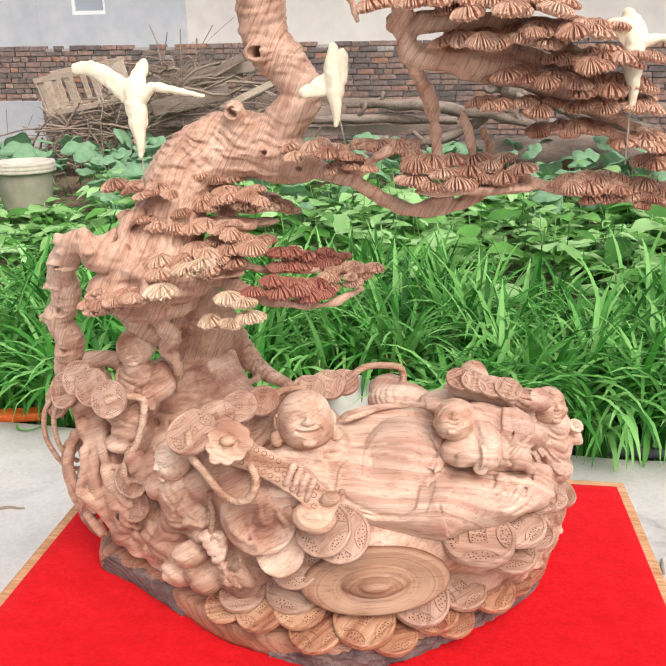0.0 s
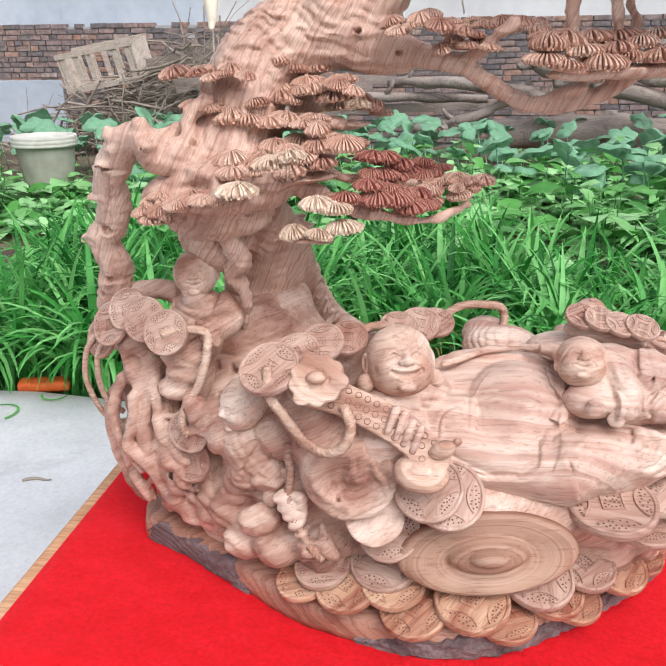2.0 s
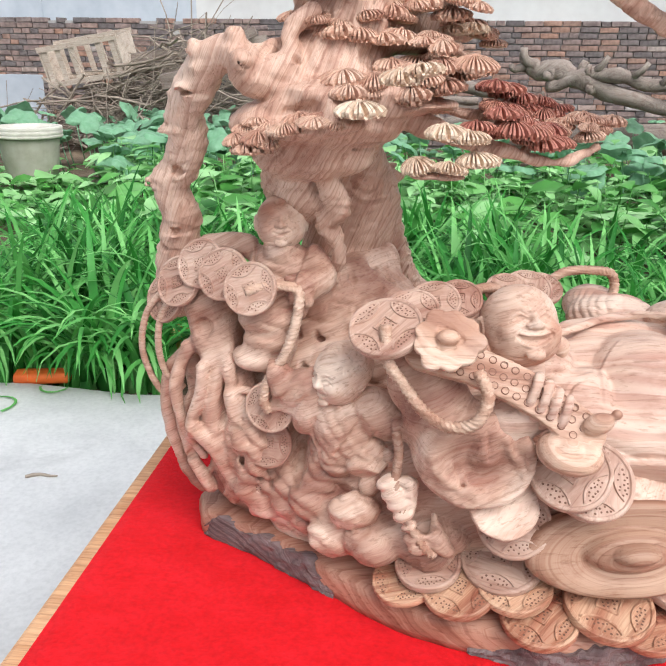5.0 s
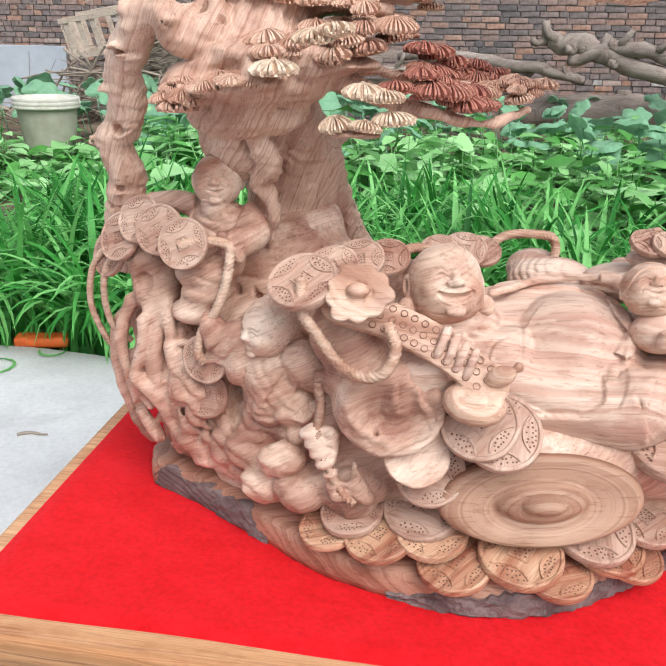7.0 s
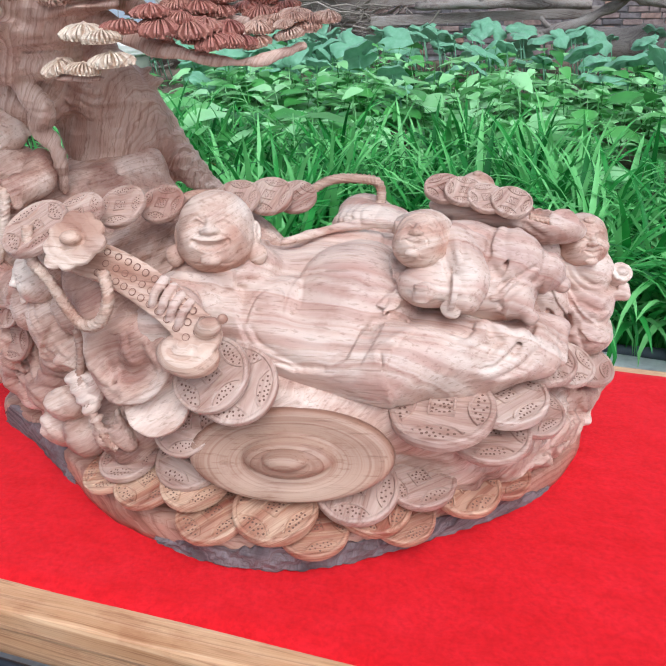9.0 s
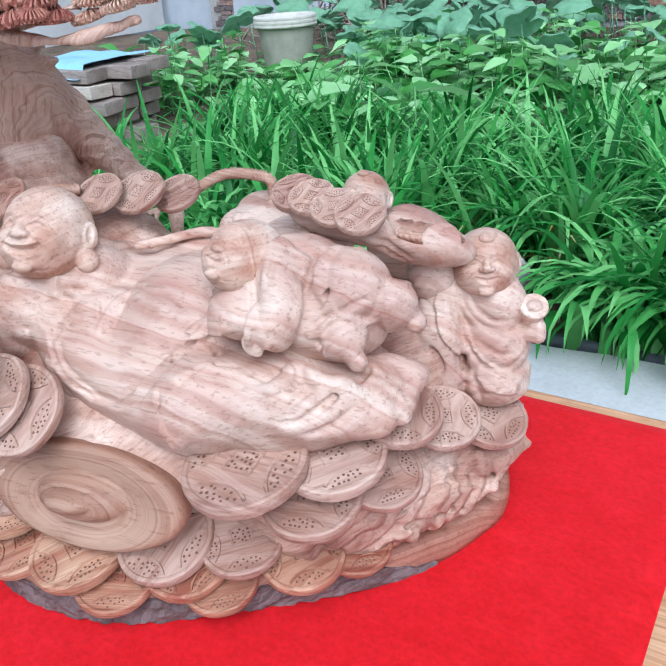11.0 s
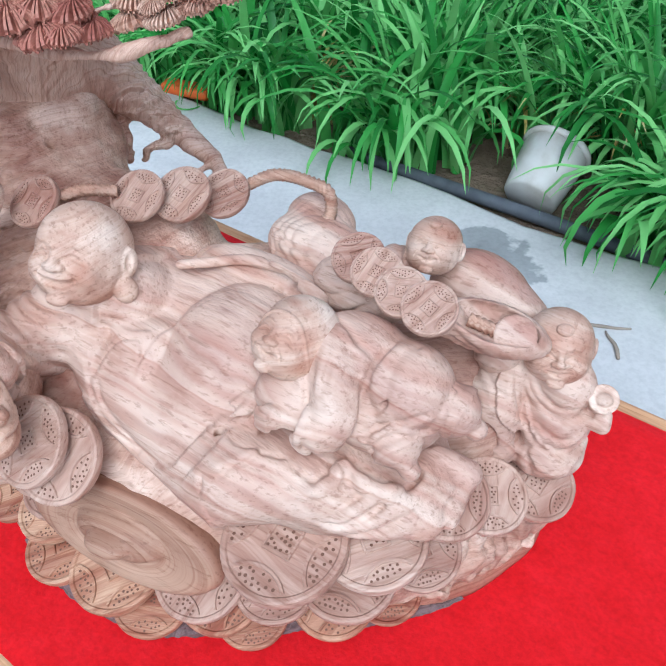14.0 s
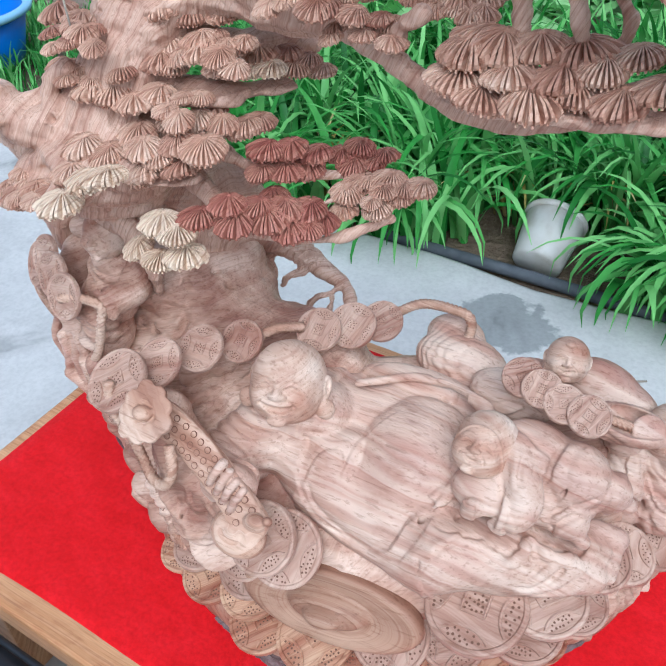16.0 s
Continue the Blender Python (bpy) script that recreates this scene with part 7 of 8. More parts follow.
scep.ball((-0.126, 0.852, 0.712), (0.015, 0.009, 0.01), (0, -25, 0), 0.002).ball((-0.111, 0.853, 0.722), (0.005, 0.005, 0.005), None, 0.001)
scep.rough(0.0005, 90, 1)
carved("sceptre", scep, WOOD, "curved carved sceptre with ring marks and a small ingot")


def ring_marks():
    verts, faces = [], []
    for i in range(8, 40, 3):
        p, q = SCEPTRE[min(i, len(SCEPTRE) - 2)], SCEPTRE[min(i + 1, len(SCEPTRE) - 1)]
        d = Vector(q - p).normalized()
        out = Vector((0.1, -0.78, 0.6)).normalized()
        s = d.cross(out).normalized()
        for o in (-0.011, 0.0, 0.011):
            c = Vector(p) + s * o + out * 0.0066 + d * (0.004 if o == 0 else 0) - ORIGIN
            base = len(verts)
            for k in range(10):
                a = 2 * math.pi * k / 10
                e = d * math.cos(a) + s * math.sin(a)
                verts += [tuple(c + e * 0.0041 - out * 0.003), tuple(c + e * 0.0037), tuple(c + e * 0.003)]
            for k in range(10):
                for j in range(2):
                    a, b = base + 3 * k + j, base + 3 * ((k + 1) % 10) + j
                    faces.append((a, b, b + 1, a + 1))
    return mesh_from("ring_marks", verts, faces)


tagged(obj("ring_relief", ring_marks(), RINGWOOD, carving, "small engraved rings"), kind="stuff")


# carved ropes
def rope(points, radius, tone=WOOD):
    line = smooth_path([local(p) for p in points], 18)
    obj("rope", tube_mesh("rope", line, [radius] * len(line), 16, 4, 300.0, 0.5), tone, carving, "carved twisted rope")


rope([(-0.472, 0.95, 0.79), (-0.445, 0.957, 0.796), (-0.42, 0.963, 0.79), (-0.418, 0.957, 0.77), (-0.423, 0.953, 0.745), (-0.432, 0.95, 0.72), (-0.448, 0.947, 0.695), (-0.454, 0.945, 0.67), (-0.45, 0.95, 0.655)], 0.0052)
rope([(-0.322, 0.876, 0.787), (-0.318, 0.868, 0.755), (-0.302, 0.87, 0.73), (-0.282, 0.862, 0.708), (-0.258, 0.85, 0.7), (-0.235, 0.845, 0.708), (-0.225, 0.85, 0.732), (-0.235, 0.862, 0.752)], 0.0055)
rope([(-0.308, 0.902, 0.665), (-0.304, 0.897, 0.64), (-0.306, 0.89, 0.61), (-0.295, 0.884, 0.58), (-0.275, 0.876, 0.55), (-0.262, 0.876, 0.54)], 0.0048)
rope([(-0.14, 1.16, 0.752), (-0.11, 1.178, 0.768), (-0.07, 1.184, 0.77), (-0.05, 1.184, 0.764), (-0.049, 1.178, 0.74), (-0.075, 1.168, 0.728)], 0.0055)
rope([(-0.575, 1.0, 0.775), (-0.604, 1.01, 0.741), (-0.617, 1.02, 0.693), (-0.61, 1.03, 0.649), (-0.594, 1.035, 0.624), (-0.575, 1.04, 0.62)], 0.0037)
rope([(-0.565, 0.998, 0.77), (-0.584, 1.0, 0.74), (-0.593, 1.01, 0.698), (-0.589, 1.02, 0.661), (-0.572, 1.03, 0.64)], 0.0037)
rope([(-0.24, 1.02, 0.776), (-0.225, 1.045, 0.778), (-0.205, 1.065, 0.774)], 0.0055)
rope([(0.135, 1.115, 0.755), (0.15, 1.118, 0.752), (0.165, 1.125, 0.745), (0.175, 1.135, 0.738)], 0.005)

# ---- garden ----
def blades(rng, count, where, length, width, lean, segs=6):
    """Strap leaves that rise from their clump and arch over; rows of vertices and faces."""
    verts, faces = [], []
    for _ in range(count):
        x, y, z = where()
        n = rng.randint(11, 19)
        face = rng.uniform(0, 2 * math.pi)
        for _ in range(n):
            a, ln = face + rng.gauss(0, 1.3), rng.uniform(*length)
            w, bend, up = width * rng.uniform(0.7, 1.25), rng.uniform(*lean), rng.uniform(1.1, 1.5)
            bx, by = x + rng.gauss(0, 0.03), y + rng.gauss(0, 0.03)
            px, py, pz, tilt = bx, by, z, math.pi / 2 - rng.uniform(0.05, 0.35)
            dx, dy = math.cos(a), math.sin(a)
            sx, sy = -dy, dx
            base = len(verts)
            for s in range(segs + 1):
                t = s / segs
                ww = w * (1 - t**2.2) ** 0.8 + 0.0004
                verts.append((px - sx * ww, py - sy * ww, pz + ww * 0.35))
                verts.append((px, py, pz))
                verts.append((px + sx * ww, py + sy * ww, pz + ww * 0.35))
                step = ln / segs
                px, py, pz = px + dx * math.cos(tilt) * step, py + dy * math.cos(tilt) * step, max(pz + math.sin(tilt) * step, -0.02)
                tilt -= bend * (0.3 + t * up)
            for s in range(segs):
                q = base + s * 3
                faces += [(q, q + 1, q + 4, q + 3), (q + 1, q + 2, q + 5, q + 4)]
    return verts, faces


def chives():
    rng = random.Random(3)

    clumps = []
    for row in range(6):
        for _ in range(60):
            clumps.append((rng.uniform(-2.05, 2.4), 2.5 + 0.23 * row + rng.gauss(0, 0.035)))
    clumps = [c for c in clumps if not (c[0] > 0.55 and c[1] > 3.1 and rng.random() < 0.8) and not (-0.5 < c[0] < -0.06 and c[1] < 2.6)]

    def spot():
        x, y = rng.choice(clumps)
        x, y = x + rng.gauss(0, 0.02), y + rng.gauss(0, 0.02)
        return x, y, soil_height(x, y)

    v, f = blades(rng, 360, spot, (0.28, 0.64), 0.0145, (0.06, 0.5), 9)
    tagged(obj("chives", mesh_from("chives", v, f), CHIVE), "dense tufts of green strap-leaved garden chives", "chives", kind="stuff")

    def front():
        x = rng.uniform(-2.05, 1.6)
        if -0.58 < x < 0.0:
            x += 0.6
        y = 2.37 + rng.random() * 0.08
        return x, y, soil_height(x, y)

    v, f = blades(rng, 62, front, (0.3, 0.6), 0.014, (0.2, 0.5), 9)
    tagged(obj("chives", mesh_from("chives_edge", v, f), CHIVE), "green chive leaves arching over the concrete edge", "chives", kind="stuff")

    def verge():
        x, y = rng.uniform(-5.0, -2.05), 2.4 + 1.1 * rng.random()
        return x, y, soil_height(x, y)

    v, f = blades(rng, 150, verge, (0.1, 0.26), 0.005, (0.1, 0.4), 5)
    tagged(obj("short_grass", mesh_from("short_grass", v, f), CHIVE), "low thin grass beside the bed", "grass", kind="stuff")
    v, f = blades(rng, 12, spot, (0.15, 0.4), 0.007, (0.3, 0.6))
    tagged(obj("dry_leaves", mesh_from("dry_leaves", v, f), DRY), "withered yellow leaves among the chives", "dead leaves", kind="stuff")


chives()


def leaf_outline(kind):
    if kind == "weed":
        return [(0, 0), (0.2, 0.2), (0.45, 0.27), (0.7, 0.2), (0.88, 0.1), (1, 0)]
    return [(0, 0.0), (-0.1, 0.24), (0.08, 0.46), (0.35, 0.5), (0.62, 0.42), (0.82, 0.2), (1, 0)]


def leaf(verts, faces, base, heading, size, pitch, kind, rng):
    """A blade with folded halves and drooping tip."""
    out = leaf_outline(kind)
    d, s = Vector((math.cos(heading), math.sin(heading), 0)), Vector((-math.sin(heading), math.cos(heading), 0))
    roll = rng.uniform(-0.35, 0.35)
    first = len(verts)
    z = Vector((0, 0, 1))
    for t, w in out:
        droop = pitch * t - 0.35 * t * t
        mid = Vector(base) + size * (t * d + droop * z)
        lift = 0.16 if kind == "weed" else 0.12
        wave = rng.uniform(-0.03, 0.03)
        for k in (-1, 0, 1):
            verts.append(tuple(mid + size * (k * w * s + (abs(k) * w * lift + k * w * roll + abs(k) * wave) * z)))
    for i in range(len(out) - 1):
        q = first + i * 3
        faces += [(q, q + 1, q + 4, q + 3), (q + 1, q + 2, q + 5, q + 4)]


def weeds():
    rng = random.Random(8)
    verts, faces = [], []
    sv, sf = [], []
    for _ in range(760):
        x, y = rng.uniform(-4.2, 3.6), 3.5 + 3.2 * rng.random()
        if x > 0.3 and y < 3.9 and rng.random() < 0.7 or (x < -2.45 and y < 4.5):
            continue
        h, z0 = rng.uniform(0.2, 0.5), soil_height(x, y)
        if abs(x + 0.56 * y) < 0.5:
            h *= 0.4
        lx, ly = rng.gauss(0, 0.06), rng.gauss(0, 0.06)
        n = rng.randint(7, 12)
        base = len(sv)
        for k in range(3):
            a = 2 * math.pi * k / 3
            sv += [(x + 0.005 * math.cos(a), y + 0.005 * math.sin(a), z0 - 0.02), (x + lx + 0.003 * math.cos(a), y + ly + 0.003 * math.sin(a), z0 + h)]
        for k in range(3):
            a, b = base + 2 * k, base + 2 * ((k + 1) % 3)
            sf.append((a, b, b + 1, a + 1))
        for i in range(n):
            t = 0.25 + 0.75 * (i + 0.5) / n
            a = i * 2.4 + rng.uniform(-0.4, 0.4)
            b = (x + lx * t + 0.02 * math.cos(a), y + ly * t + 0.02 * math.sin(a), z0 + h * t)
            leaf(verts, faces, b, a, rng.choice((0.09, 0.13, 0.17, 0.24)) * rng.uniform(0.8, 1.2), rng.uniform(-0.15, 0.5), "weed", rng)
    tagged(obj("leafy_weeds", mesh_from("leafy_weeds", verts, faces), WEED), "thick green leafy vegetables with oval leaves", "leafy plants", kind="stuff")
    tagged(obj("weed_stems", mesh_from("weed_stems", sv, sf), WEED), "thin green stems of the leafy vegetables", "stems", kind="stuff")


weeds()


def squash():
    """Broad squash leaves, each one its own piece on the patch."""
    rng = random.Random(21)
    patch = thing("squash_patch", "sprawling squash plants with broad blue-green leaves", "squash plants", (-0.5, 6.5, 0))
    shapes = []
    for k in range(4):
        n, verts, faces = 22, [(0.0, 0, 0)], []
        for q, z in ((0.45, 0.05), (0.8, 0.05), (1.0, -0.06)):
            for i in range(n):
                a = 2 * math.pi * i / n
                notch = 1 - 0.75 * math.exp(-((a - math.pi) / 0.28) ** 2)
                lobe = 1 + 0.09 * math.cos(5 * a) + rng.uniform(-0.03, 0.03)
                w = q * notch * lobe * 0.5
                verts.append((w * math.cos(a), w * math.sin(a) * 1.06, z + 0.03 * math.cos(5 * a + 1) * q + rng.uniform(-0.012, 0.012)))
        for i in range(n):
            faces.append((0, 1 + i, 1 + (i + 1) % n))
            for r in range(2):
                a, b = 1 + r * n + i, 1 + r * n + (i + 1) % n
                faces.append((a, a + n, b + n, b))
        me = mesh_from("leaf", verts, faces)
        me.materials.append(SQUASH)
        shapes.append(me)
    stalk = tube_mesh("leaf_stalk", [(0, 0, 0), (0.02, 0, 0.5), (0, 0, 1)], [0.007, 0.006, 0.005], 5)
    stalk.materials.append(SQUASH)
    for i in range(300):
        x, y = rng.uniform(-4.8, 4.4), rng.uniform(5.4, 9.0)
        if abs(x + 0.56 * y) < 0.55 and y < 6.7:
            x += 1.4
        h = rng.uniform(0.25, 0.5)
        s = rng.uniform(0.14, 0.33)
        m = pose(x + 0.5, y - 6.5, h, rng.uniform(-15, 55), rng.uniform(-40, 40), rng.uniform(0, 360)) @ Matrix.Scale(s, 4)
        obj("leaf", rng.choice(shapes), None, patch, m=m)
        foot, head = Vector((x + 0.58, y - 6.5, -0.05)), Vector((x + 0.5, y - 6.5, h))
        obj("leaf_stalk", stalk, None, patch, m=Matrix.Translation(foot) @ (head - foot).to_track_quat("Z", "Y").to_matrix().to_4x4() @ Matrix.Diagonal((1, 1, (head - foot).length, 1)))


squash()


def hose():
    pts = [(x, BED_EDGE + 0.045 + 0.02 * noise.noise((x * 1.3, 4, 0)) + (0.02 * (x - 0.3) if x > 0.3 else 0), 0.012 + 0.006 * noise.noise((x * 2, 1, 1))) for x in np.linspace(-0.85, 4.5, 60)]
    tagged(obj("garden_hose", tube_mesh("garden_hose", pts, [0.019] * 60, 14), HOSE), "dark grey rubber hose lying along the bed's edge", "hose")


hose()


def tub():
    """The white plastic tub that lies tipped in the leaves."""
    t = thing("plastic_tub", "dirty white plastic tub lying tipped among chives", "tub", (-0.29, 2.46, 0.07))
    for name, prof in (("body", [(0.0, 0.0), (0.068, 0.0), (0.075, 0.008), (0.09, 0.16), (0.084, 0.16), (0.07, 0.012), (0.0, 0.012)]), ("rim", [(0.0885, 0.158), (0.097, 0.16), (0.098, 0.17), (0.094, 0.178), (0.086, 0.176), (0.083, 0.158)])):
        n, verts, faces = 32, [], []
        for r, z in prof:
            for i in range(n):
                a = 2 * math.pi * i / n
                verts.append((max(r, 0.001) * math.cos(a), max(r, 0.001) * math.sin(a), z - 0.08))
        for j in range(len(prof) - 1):
            for i in range(n):
                a, b = j * n + i, j * n + (i + 1) % n
                faces.append((a, b, b + n, a + n))
        obj(name, mesh_from(name, verts, faces), TUBWHITE, t, m=pose(0, 0, 0, -62, 18, 10))


tub()


def scrap():
    bm = bmesh.new()
    box(bm, (-0.09, -0.03, 0), (0.09, 0.03, 0.035), bevel=0.012)
    s = obj("orange_scrap", mesh_of("orange_scrap", bm), ORANGE)
    s.matrix_basis = pose(-1.5, 2.34, GROUND - 0.012, 4, 0, 12)
    tagged(s, "bright orange plastic scrap lying at the bed's edge", "scrap")


scrap()


def pot():
    p = thing("garden_pot", "big weathered concrete pot with pale rim full of greens", "pot", (-3.5, 6.08, 0.02))
    prof = [(0.2, -0.05), (0.235, 0.2), (0.262, 0.41), (0.262, 0.415), (0.235, 0.415), (0.2, 0.1), (0.0, 0.1)]
    rim = [(0.262, 0.41), (0.292, 0.412), (0.295, 0.43), (0.289, 0.436), (0.292, 0.44), (0.296, 0.462), (0.289, 0.468), (0.291, 0.472), (0.294, 0.492), (0.285, 0.5), (0.25, 0.5), (0.24, 0.41)]
    for name, rows, mat in (("body", prof, POTTERY), ("rim", rim, RIMWHITE)):
        n, verts, faces = 40, [], []
        for r, z in rows:
            for i in range(n):
                a = 2 * math.pi * i / n
                verts.append((0.9 * max(r, 0.001) * math.cos(a), 0.9 * max(r, 0.001) * math.sin(a), z))
        for j in range(len(rows) - 1):
            for i in range(n):
                a, b = j * n + i, j * n + (i + 1) % n
                faces.append((a, b, b + n, a + n))
        obj(name, mesh_from(name, verts, faces), mat, p)


pot()


# ---- far end: crate, brushwood, logs, planks ----
def crate():
    c = thing("wooden_crate", "broken pale wooden slat crate tipped on brushwood", "crate", (-4.28, 9.2, 0.85))
    m = pose(0, 0, 0, 12, -9, -6)
    bm = bmesh.new()
    box(bm, (-0.52, -0.008, -0.03), (0.52, 0.008, 0.03), bevel=0.003)
    rail = mesh_of("rail", bm, False)
    bm = bmesh.new()
    box(bm, (-0.035, -0.006, -0.21), (0.035, 0.006, 0.21), bevel=0.002)
    slat = mesh_of("slat", bm, False)
    bm = bmesh.new()
    box(bm, (-0.008, -0.2, -0.2), (0.008, 0.2, 0.2), bevel=0.002)
    end = mesh_of("end_panel", bm, False)
    for y in (-0.2, 0.2):
        for z in (0.0, 0.4):
            obj("rail", rail, CRATEWOOD, c, m=m @ pose(0, y, z))
        for i in range(6):
            if i != 3 or y > 0:
                obj("slat", slat, CRATEWOOD, c, m=m @ pose(-0.44 + 0.175 * i, y + (0.015 if y < 0 else -0.015), 0.2))
    for x in (-0.5, 0.5):
        obj("end_panel", end, CRATEWOOD, c, m=m @ pose(x, 0, 0.2))
    bm = bmesh.new()
    box(bm, (-0.05, -0.2, -0.006), (0.05, 0.2, 0.006), bevel=0.002)
    floor_board = mesh_of("board", bm, False)
    for i in range(7):
        obj("board", floor_board, CRATEWOOD, c, m=m @ pose(-0.45 + 0.15 * i, 0, -0.025))


crate()


def brush():
    """Heap of dry branches and twigs against the wall."""
    rng = random.Random(14)
    verts, faces = [], []
    for _ in range(620):
        q = rng.random()
        cx = rng.choice((-3.6, -3.2, -2.7, -4.2, -5.0))
        x, y = cx + rng.gauss(0, 0.5), rng.uniform(8.7, 10.2)
        z = max(0.05, (1.35 - 0.55 * abs(x + 3.1)) * rng.random() ** 0.6)
        ln, r = rng.uniform(0.4, 1.5), rng.choice((0.004, 0.006, 0.01, 0.016))
        a, el = rng.gauss(0.5, 0.9), rng.gauss(0.25, 0.35)
        d = np.array((math.cos(a) * math.cos(el), 0.4 * math.sin(a) * math.cos(el), math.sin(el)))
        p = np.array((x, y, z))
        pts = [p + d * ln * t + np.array((0, 0, 0.12 * ln * math.sin(3 * t + q * 6))) + np.array([rng.gauss(0, 0.015) for _ in range(3)]) for t in np.linspace(-0.5, 0.5, 5)]
        base = len(verts)
        for i, pt in enumerate(pts):
            for k in range(4):
                b = k * math.pi / 2
                verts.append((pt[0] + r * math.cos(b) * 0.5, pt[1] + r * math.cos(b), max(pt[2] + r * math.sin(b), 0.0)))
        for i in range(4):
            for k in range(4):
                s, e = base + i * 4 + k, base + i * 4 + (k + 1) % 4
                faces.append((s, e, e + 4, s + 4))
    tagged(obj("brushwood", mesh_from("brushwood", verts, faces), TWIG), "tangled heap of dry grey branches and twigs", "brushwood", kind="stuff")


brush()


def log(points, radii, label, mat=GREYWOOD, seed=1, stubs=3):
    """A weathered, knotted log or root with broken stubs of side roots."""
    rng = random.Random(seed)
    rows = smooth_path([(*p, r) for p, r in zip(points, radii)], 10)
    n = len(rows)
    path = rows[:, :3] + np.array([[0.05 * noise.noise((i * 0.22, k * 5 + seed, 3)) for k in range(3)] for i in range(n)])
    knots = np.array([1 + 0.3 * noise.noise((i * 0.4, seed, 0)) + 0.15 * noise.noise((i * 1.3, seed, 4)) for i in range(n)])
    pieces = [(path, rows[:, 3] * knots)]
    for _ in range(stubs):
        i = rng.randrange(2, n - 2)
        d = np.array((rng.uniform(-1, 1), rng.uniform(-0.6, 0.1), rng.uniform(-0.2, 1)))
        ln, r = rng.uniform(0.1, 0.26), rows[i, 3] * 0.75
        p = np.array([path[i] + d * ln * t + 0.05 * np.array((math.sin(4 * t + seed), 0, math.cos(5 * t))) * t for t in np.linspace(0, 1, 7)])
        pieces.append((p, np.linspace(r, r * 0.5, 7)))
    verts, faces = [], []
    for p, rad in pieces:
        me = tube_mesh("piece", p, rad, 12, 5, 2.0, 0.25)
        base = len(verts)
        verts += [tuple(v.co) for v in me.vertices]
        faces += [tuple(base + i for i in pg.vertices) for pg in me.polygons]
        bpy.data.meshes.remove(me)
    return tagged(obj("log", mesh_from("log", verts, faces), mat), label, "log", "old logs by the brick wall")


log([(-0.9, 8.9, 0.82), (-0.2, 8.6, 0.84), (0.5, 8.3, 0.75), (1.0, 8.1, 0.66)], [0.04, 0.06, 0.055, 0.04], "pale weathered log lying before the brick wall", seed=1)
log([(0.55, 8.3, 1.02), (0.85, 8.2, 0.98), (1.4, 8.0, 0.8), (2.1, 7.9, 0.6)], [0.05, 0.1, 0.085, 0.05], "thick grey root stump with forked ends", seed=2, stubs=7)
log([(0.8, 8.15, 0.85), (1.3, 8.0, 0.95), (2.0, 7.9, 0.85), (2.8, 7.8, 0.8)], [0.06, 0.065, 0.055, 0.035], "forked grey driftwood root on the heap", seed=3, stubs=6)
log([(-1.6, 8.9, 0.66), (-0.8, 8.8, 0.68), (0.2, 8.8, 0.66)], [0.04, 0.05, 0.04], "long thin grey log lying on the rubbish", seed=4)
log([(0.2, 8.7, 0.3), (1.3, 8.5, 0.35), (2.8, 8.4, 0.3)], [0.14, 0.17, 0.12], "heavy dark log on the ground", seed=5)
log([(-0.6, 8.7, 0.35), (0.2, 8.5, 0.55), (0.6, 8.4, 0.85)], [0.05, 0.05, 0.03], "leaning dead branch in the log heap", seed=6, stubs=5)


def plank(c, size, turn, mat, label):
    bm = bmesh.new()
    box(bm, [-s / 2 for s in size], [s / 2 for s in size], bevel=0.006)
    p = obj("plank", mesh_of("plank", bm, False), mat)
    p.matrix_basis = pose(*c, *turn)
    tagged(p, label, "plank", "old planks on the heap")


for c, size, turn, mat in (
    ((-2.55, 9.1, 1.24), (0.55, 0.05, 0.1), (0, -26, 0), GREYWOOD), ((-2.2, 8.9, 0.95), (0.75, 0.05, 0.07), (0, -24, 4), CRATEWOOD), ((-3.0, 9.2, 1.15), (1.6, 0.06, 0.12), (0, -8, 3), GREYWOOD),
    ((-2.2, 9.1, 0.7), (2.2, 0.1, 0.12), (0, -3, 5), GREYWOOD), ((-1.2, 9.3, 0.85), (1.9, 0.1, 0.09), (0, 2, -4), GREYWOOD), ((-0.9, 9.0, 0.55), (2.4, 0.15, 0.1), (0, -2, 3), GREYWOOD), ((-2.9, 8.9, 0.9), (0.9, 0.2, 0.16), (8, -12, 4), GREYWOOD),
    ((-1.6, 8.9, 1.02), (0.5, 0.04, 0.05), (0, -4, 2), CRATEWOOD),
):
    plank(c, size, turn, mat, "old grey weathered plank thrown on the heap" if mat is GREYWOOD else "short pale broken board on the heap")


# ---- left of the bed: stacked timber, blue sheet and blue basin ----
def stack():
    rng = random.Random(4)
    for i in range(5):
        for j in range(3):
            ln = rng.uniform(0.7, 0.9)
            plank((-3.62 + rng.uniform(-0.1, 0.1), 3.75 + 0.21 * j + rng.uniform(-0.02, 0.02), 0.03 + 0.094 * i), (ln, 0.18, 0.075), (rng.uniform(-3, 3), rng.uniform(-1.5, 1.5), 4 + rng.uniform(-4, 4)), CRATEWOOD if (i, j) == (3, 0) else GREYWOOD, "old grey timber baulk in a rough stack")
    v = sheet("blue_sheet", -3.93, -3.3, 3.66, 4.3, 30, 20, lambda x, y: 0.47 + 0.018 * noise.noise((x * 5, y * 5, 2)) - (0.07 + 0.03 * noise.noise((x * 7, 1, 0)) if y < 3.7 else 0))
    tagged(obj("blue_sheet", v, BLUE_PALE), "pale blue plastic sheet thrown over the timber", "sheet")


stack()


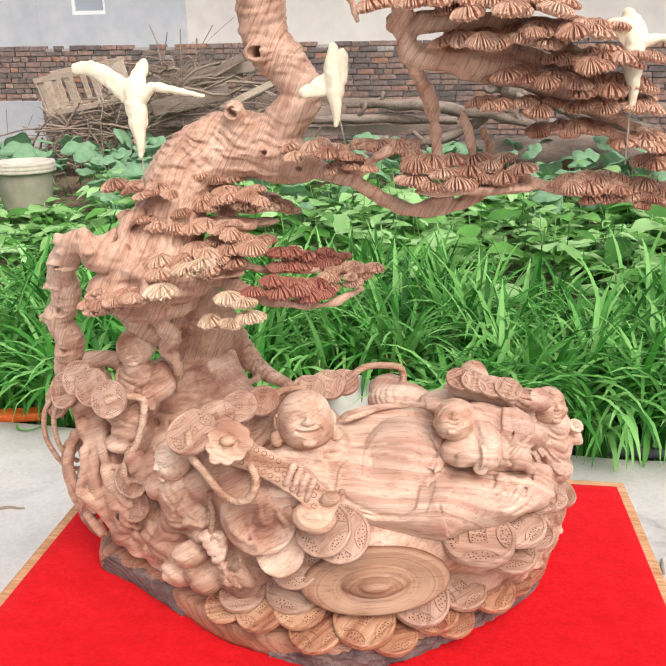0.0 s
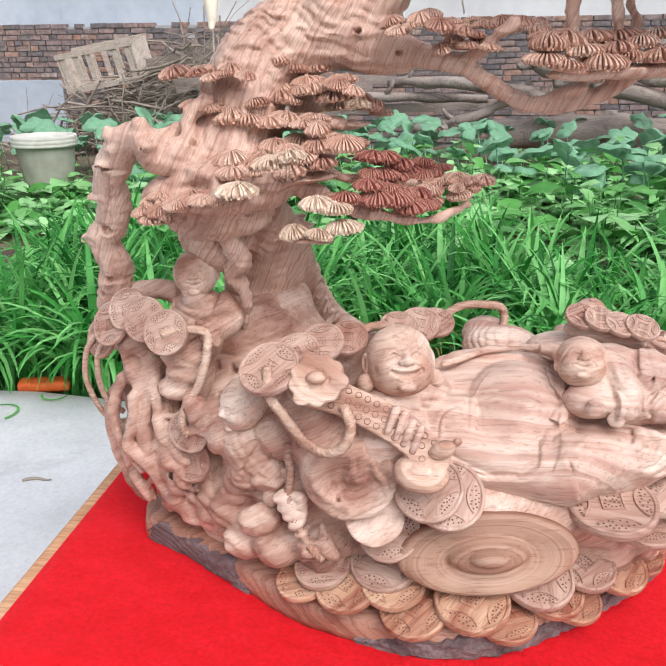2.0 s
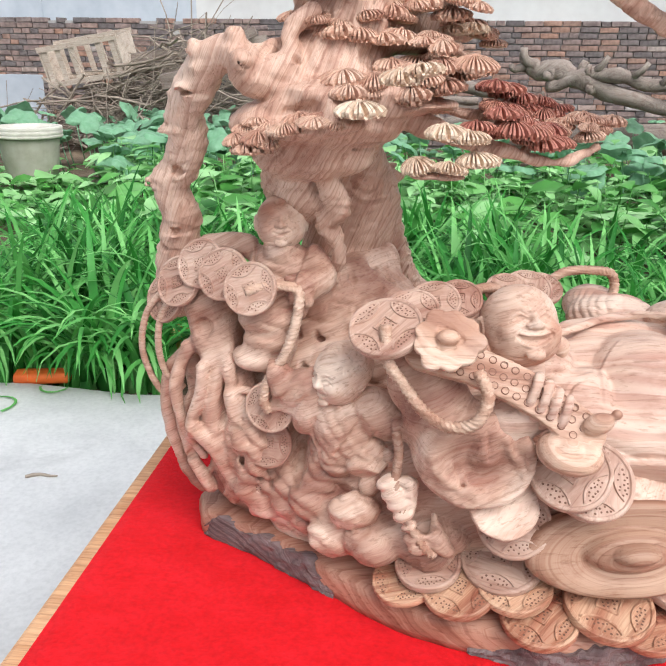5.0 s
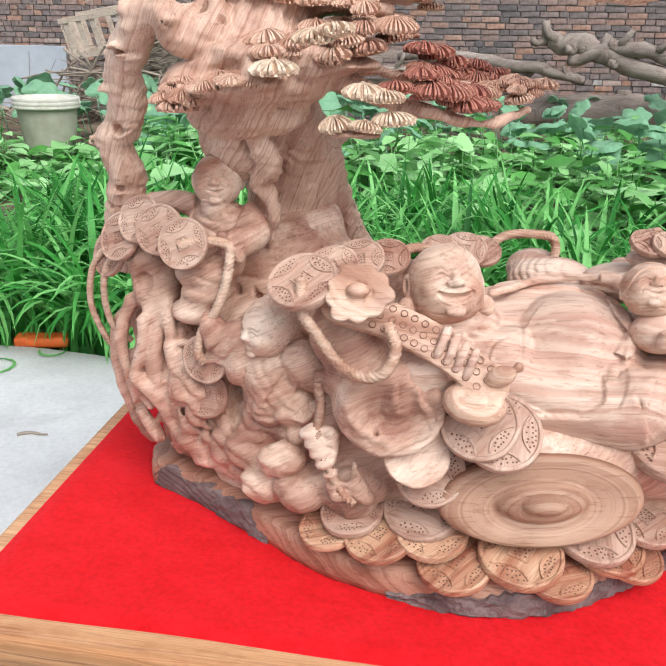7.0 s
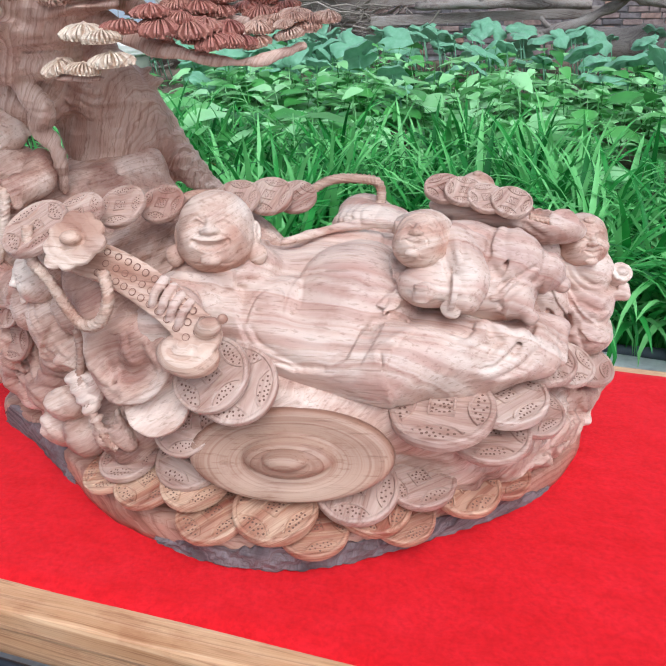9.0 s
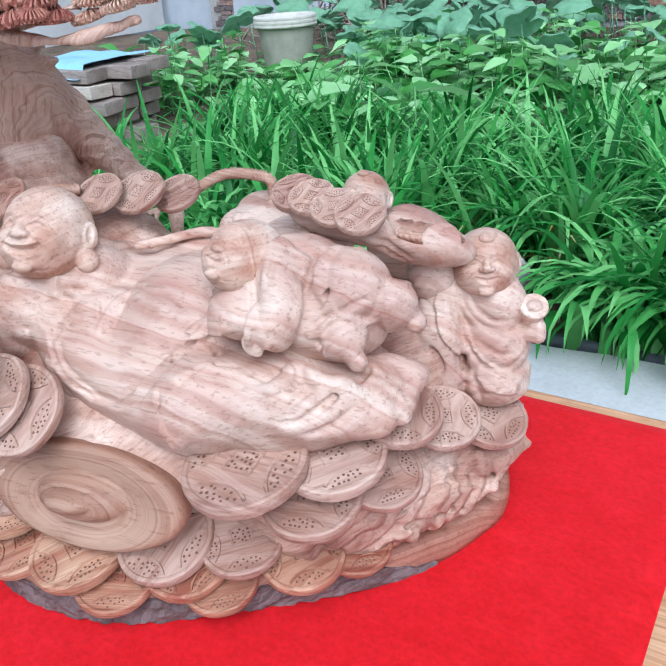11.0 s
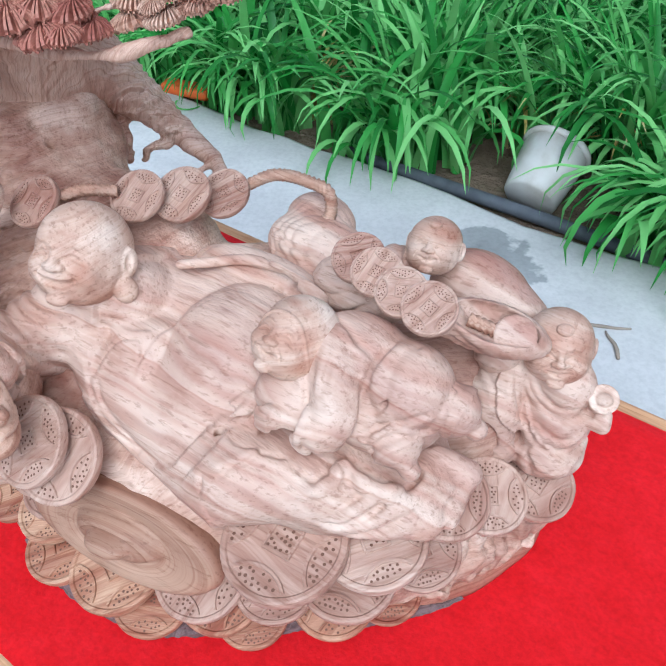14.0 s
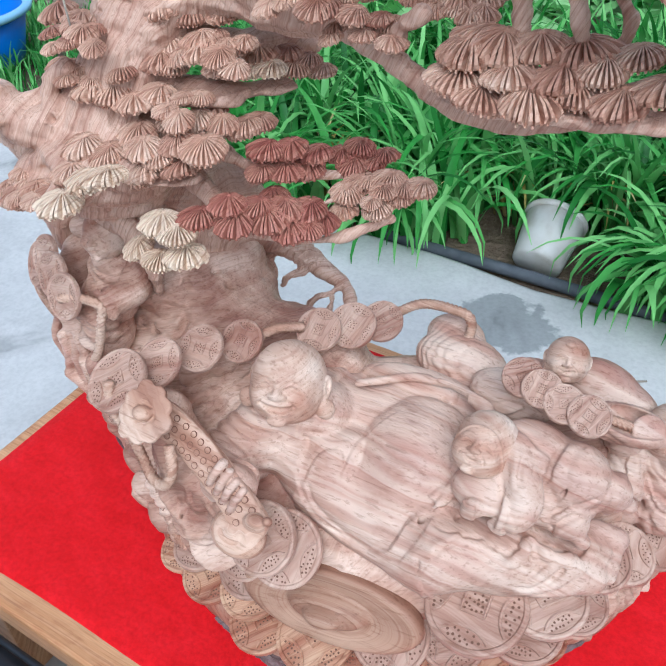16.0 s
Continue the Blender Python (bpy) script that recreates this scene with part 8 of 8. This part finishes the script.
def basin():
    b = thing("blue_basin", "large blue plastic basin with lighter rim on concrete", "basin", (-3.2, 2.66, GROUND))
    prof = [(0.0, 0.0), (0.26, 0.0), (0.3, 0.03), (0.36, 0.24), (0.35, 0.24), (0.29, 0.03), (0.0, 0.015)]
    rim = [(0.352, 0.24), (0.365, 0.232), (0.395, 0.245), (0.4, 0.262), (0.39, 0.272), (0.36, 0.27), (0.348, 0.255)]
    for name, rows, mat in (("bowl", prof, BLUE), ("rim", rim, BLUE_PALE)):
        n, verts, faces = 48, [], []
        for r, z in rows:
            for i in range(n):
                a = 2 * math.pi * i / n
                verts.append((0.9 * max(r, 0.001) * math.cos(a), 0.9 * max(r, 0.001) * math.sin(a), z))
        for j in range(len(rows) - 1):
            for i in range(n):
                a, c = j * n + i, j * n + (i + 1) % n
                faces.append((a, c, c + n, a + n))
        obj(name, mesh_from(name, verts, faces), mat, b)


basin()


def dropped():
    """Small litter on the concrete: twigs and a few fallen strap leaves."""
    rng = random.Random(31)
    for x, y, a, ln in ((0.05, 2.0, 0.6, 0.16), (0.1, 1.97, 2.2, 0.09), (-1.2, 1.75, 0.3, 0.08), (0.6, 1.7, 1.4, 0.07)):
        pts = [(x + ln * (t - 0.5) * math.cos(a), y + ln * (t - 0.5) * math.sin(a) + 0.008 * math.sin(5 * t), GROUND + 0.004) for t in np.linspace(0, 1, 6)]
        tagged(obj("twig", tube_mesh("twig", pts, [0.004, 0.005, 0.004, 0.004, 0.003, 0.002], 6), TWIG), "dry dark twig lying on the concrete", "twig", "litter on the concrete")
    for x, y in ((-1.42, 2.22), (-1.5, 2.16), (1.0, 2.2)):
        a, ln, w, verts = rng.uniform(0, 6.3), rng.uniform(0.12, 0.2), 0.004, []
        for t in np.linspace(0, 1, 8):
            h = a + 1.6 * (t - 0.5)
            c = (x + ln * (t - 0.5) * math.cos(h), y + ln * (t - 0.5) * math.sin(h))
            s = w * (1 - t**2) + 0.001
            verts += [(c[0] - s * math.sin(h), c[1] + s * math.cos(h), GROUND + 0.007), (c[0], c[1], GROUND + 0.003), (c[0] + s * math.sin(h), c[1] - s * math.cos(h), GROUND + 0.006)]
        faces = [(3 * i + k, 3 * i + k + 1, 3 * i + k + 4, 3 * i + k + 3) for i in range(7) for k in (0, 1)]
        tagged(obj("fallen_leaf", mesh_from("fallen_leaf", verts, faces), CHIVE), "single fallen chive leaf on the concrete", "leaf", "litter on the concrete")


dropped()

# ---- brick wall ----
def brick_wall():
    wall = thing("wall_garden", "low old garden wall of dark weathered bricks", "wall", (0, WALL_Y, 0), kind="structure")
    bm = bmesh.new()
    box(bm, (-8, -0.09, -0.2), (6, 0.1, 1.515))
    obj("mortar", mesh_of("mortar", bm, False), MORTAR, wall)
    rng = random.Random(2)
    shapes = []
    for ln in (0.215, 0.105):
        for k in range(3):
            bm = bmesh.new()
            box(bm, (-ln / 2, -0.05, -0.029), (ln / 2, 0.05, 0.029), bevel=0.005)
            for v in bm.verts:
                v.co += Vector([rng.uniform(-0.002, 0.002) for _ in range(3)])
            me = mesh_of("brick", bm, False)
            me.materials.append(BRICK)
            shapes.append((ln, me))
    made, rest_v, rest_f = 0, [], []
    for row in range(22):
        z = 0.06 + row * 0.0695
        x = -7.9 + 0.06 * (row % 3)
        while x < 5.8:
            ln, me = rng.choice(shapes[:3] if rng.random() < 0.7 else shapes[3:])
            cx = x + ln / 2
            x += ln + 0.012
            if row == 21 and rng.random() < 0.12:
                continue
            c = Vector((cx, -0.07 + rng.uniform(-0.008, 0.006), z + rng.uniform(-0.003, 0.003)))
            near = made < 300 and -2.3 < cx < 2.6 and row > 8
            if near:
                obj("brick", me, None, wall, m=pose(*c, 0, rng.uniform(-1, 1), rng.uniform(-1, 1)))
                made += 1
            else:
                base = len(rest_v)
                rest_v += [tuple(v.co + c) for v in me.vertices]
                rest_f += [tuple(base + i for i in pg.vertices) for pg in me.polygons]
    rest = obj("brickwork", mesh_from("brickwork", rest_v, rest_f, False), BRICK, wall)
    tagged(rest, kind="stuff")
    # smeared render on the left foot of the wall
    bm = bmesh.new()
    box(bm, (-7.5, -0.135, -0.2), (-5.55, -0.11, 0.83), bevel=0.01)
    obj("render_patch", mesh_of("render_patch", bm, False), RENDER, wall, "grey render over the lower bricks")


brick_wall()


def close_place():
    """Plain yard walls behind and beside the camera."""
    for name, lo, hi in (("wall_south", (-9, -8.3, 0), (7, -8, 3.2)), ("wall_east", (7, -8, 0), (7.2, 10.4, 2.4)), ("wall_west", (-9.2, -8, 0), (-9, 10.4, 2.4))):
        bm = bmesh.new()
        box(bm, lo, hi)
        tagged(obj(name, mesh_of(name, bm, False), RENDER_PALE), "plain pale rendered yard wall", "wall", kind="structure")


close_place()
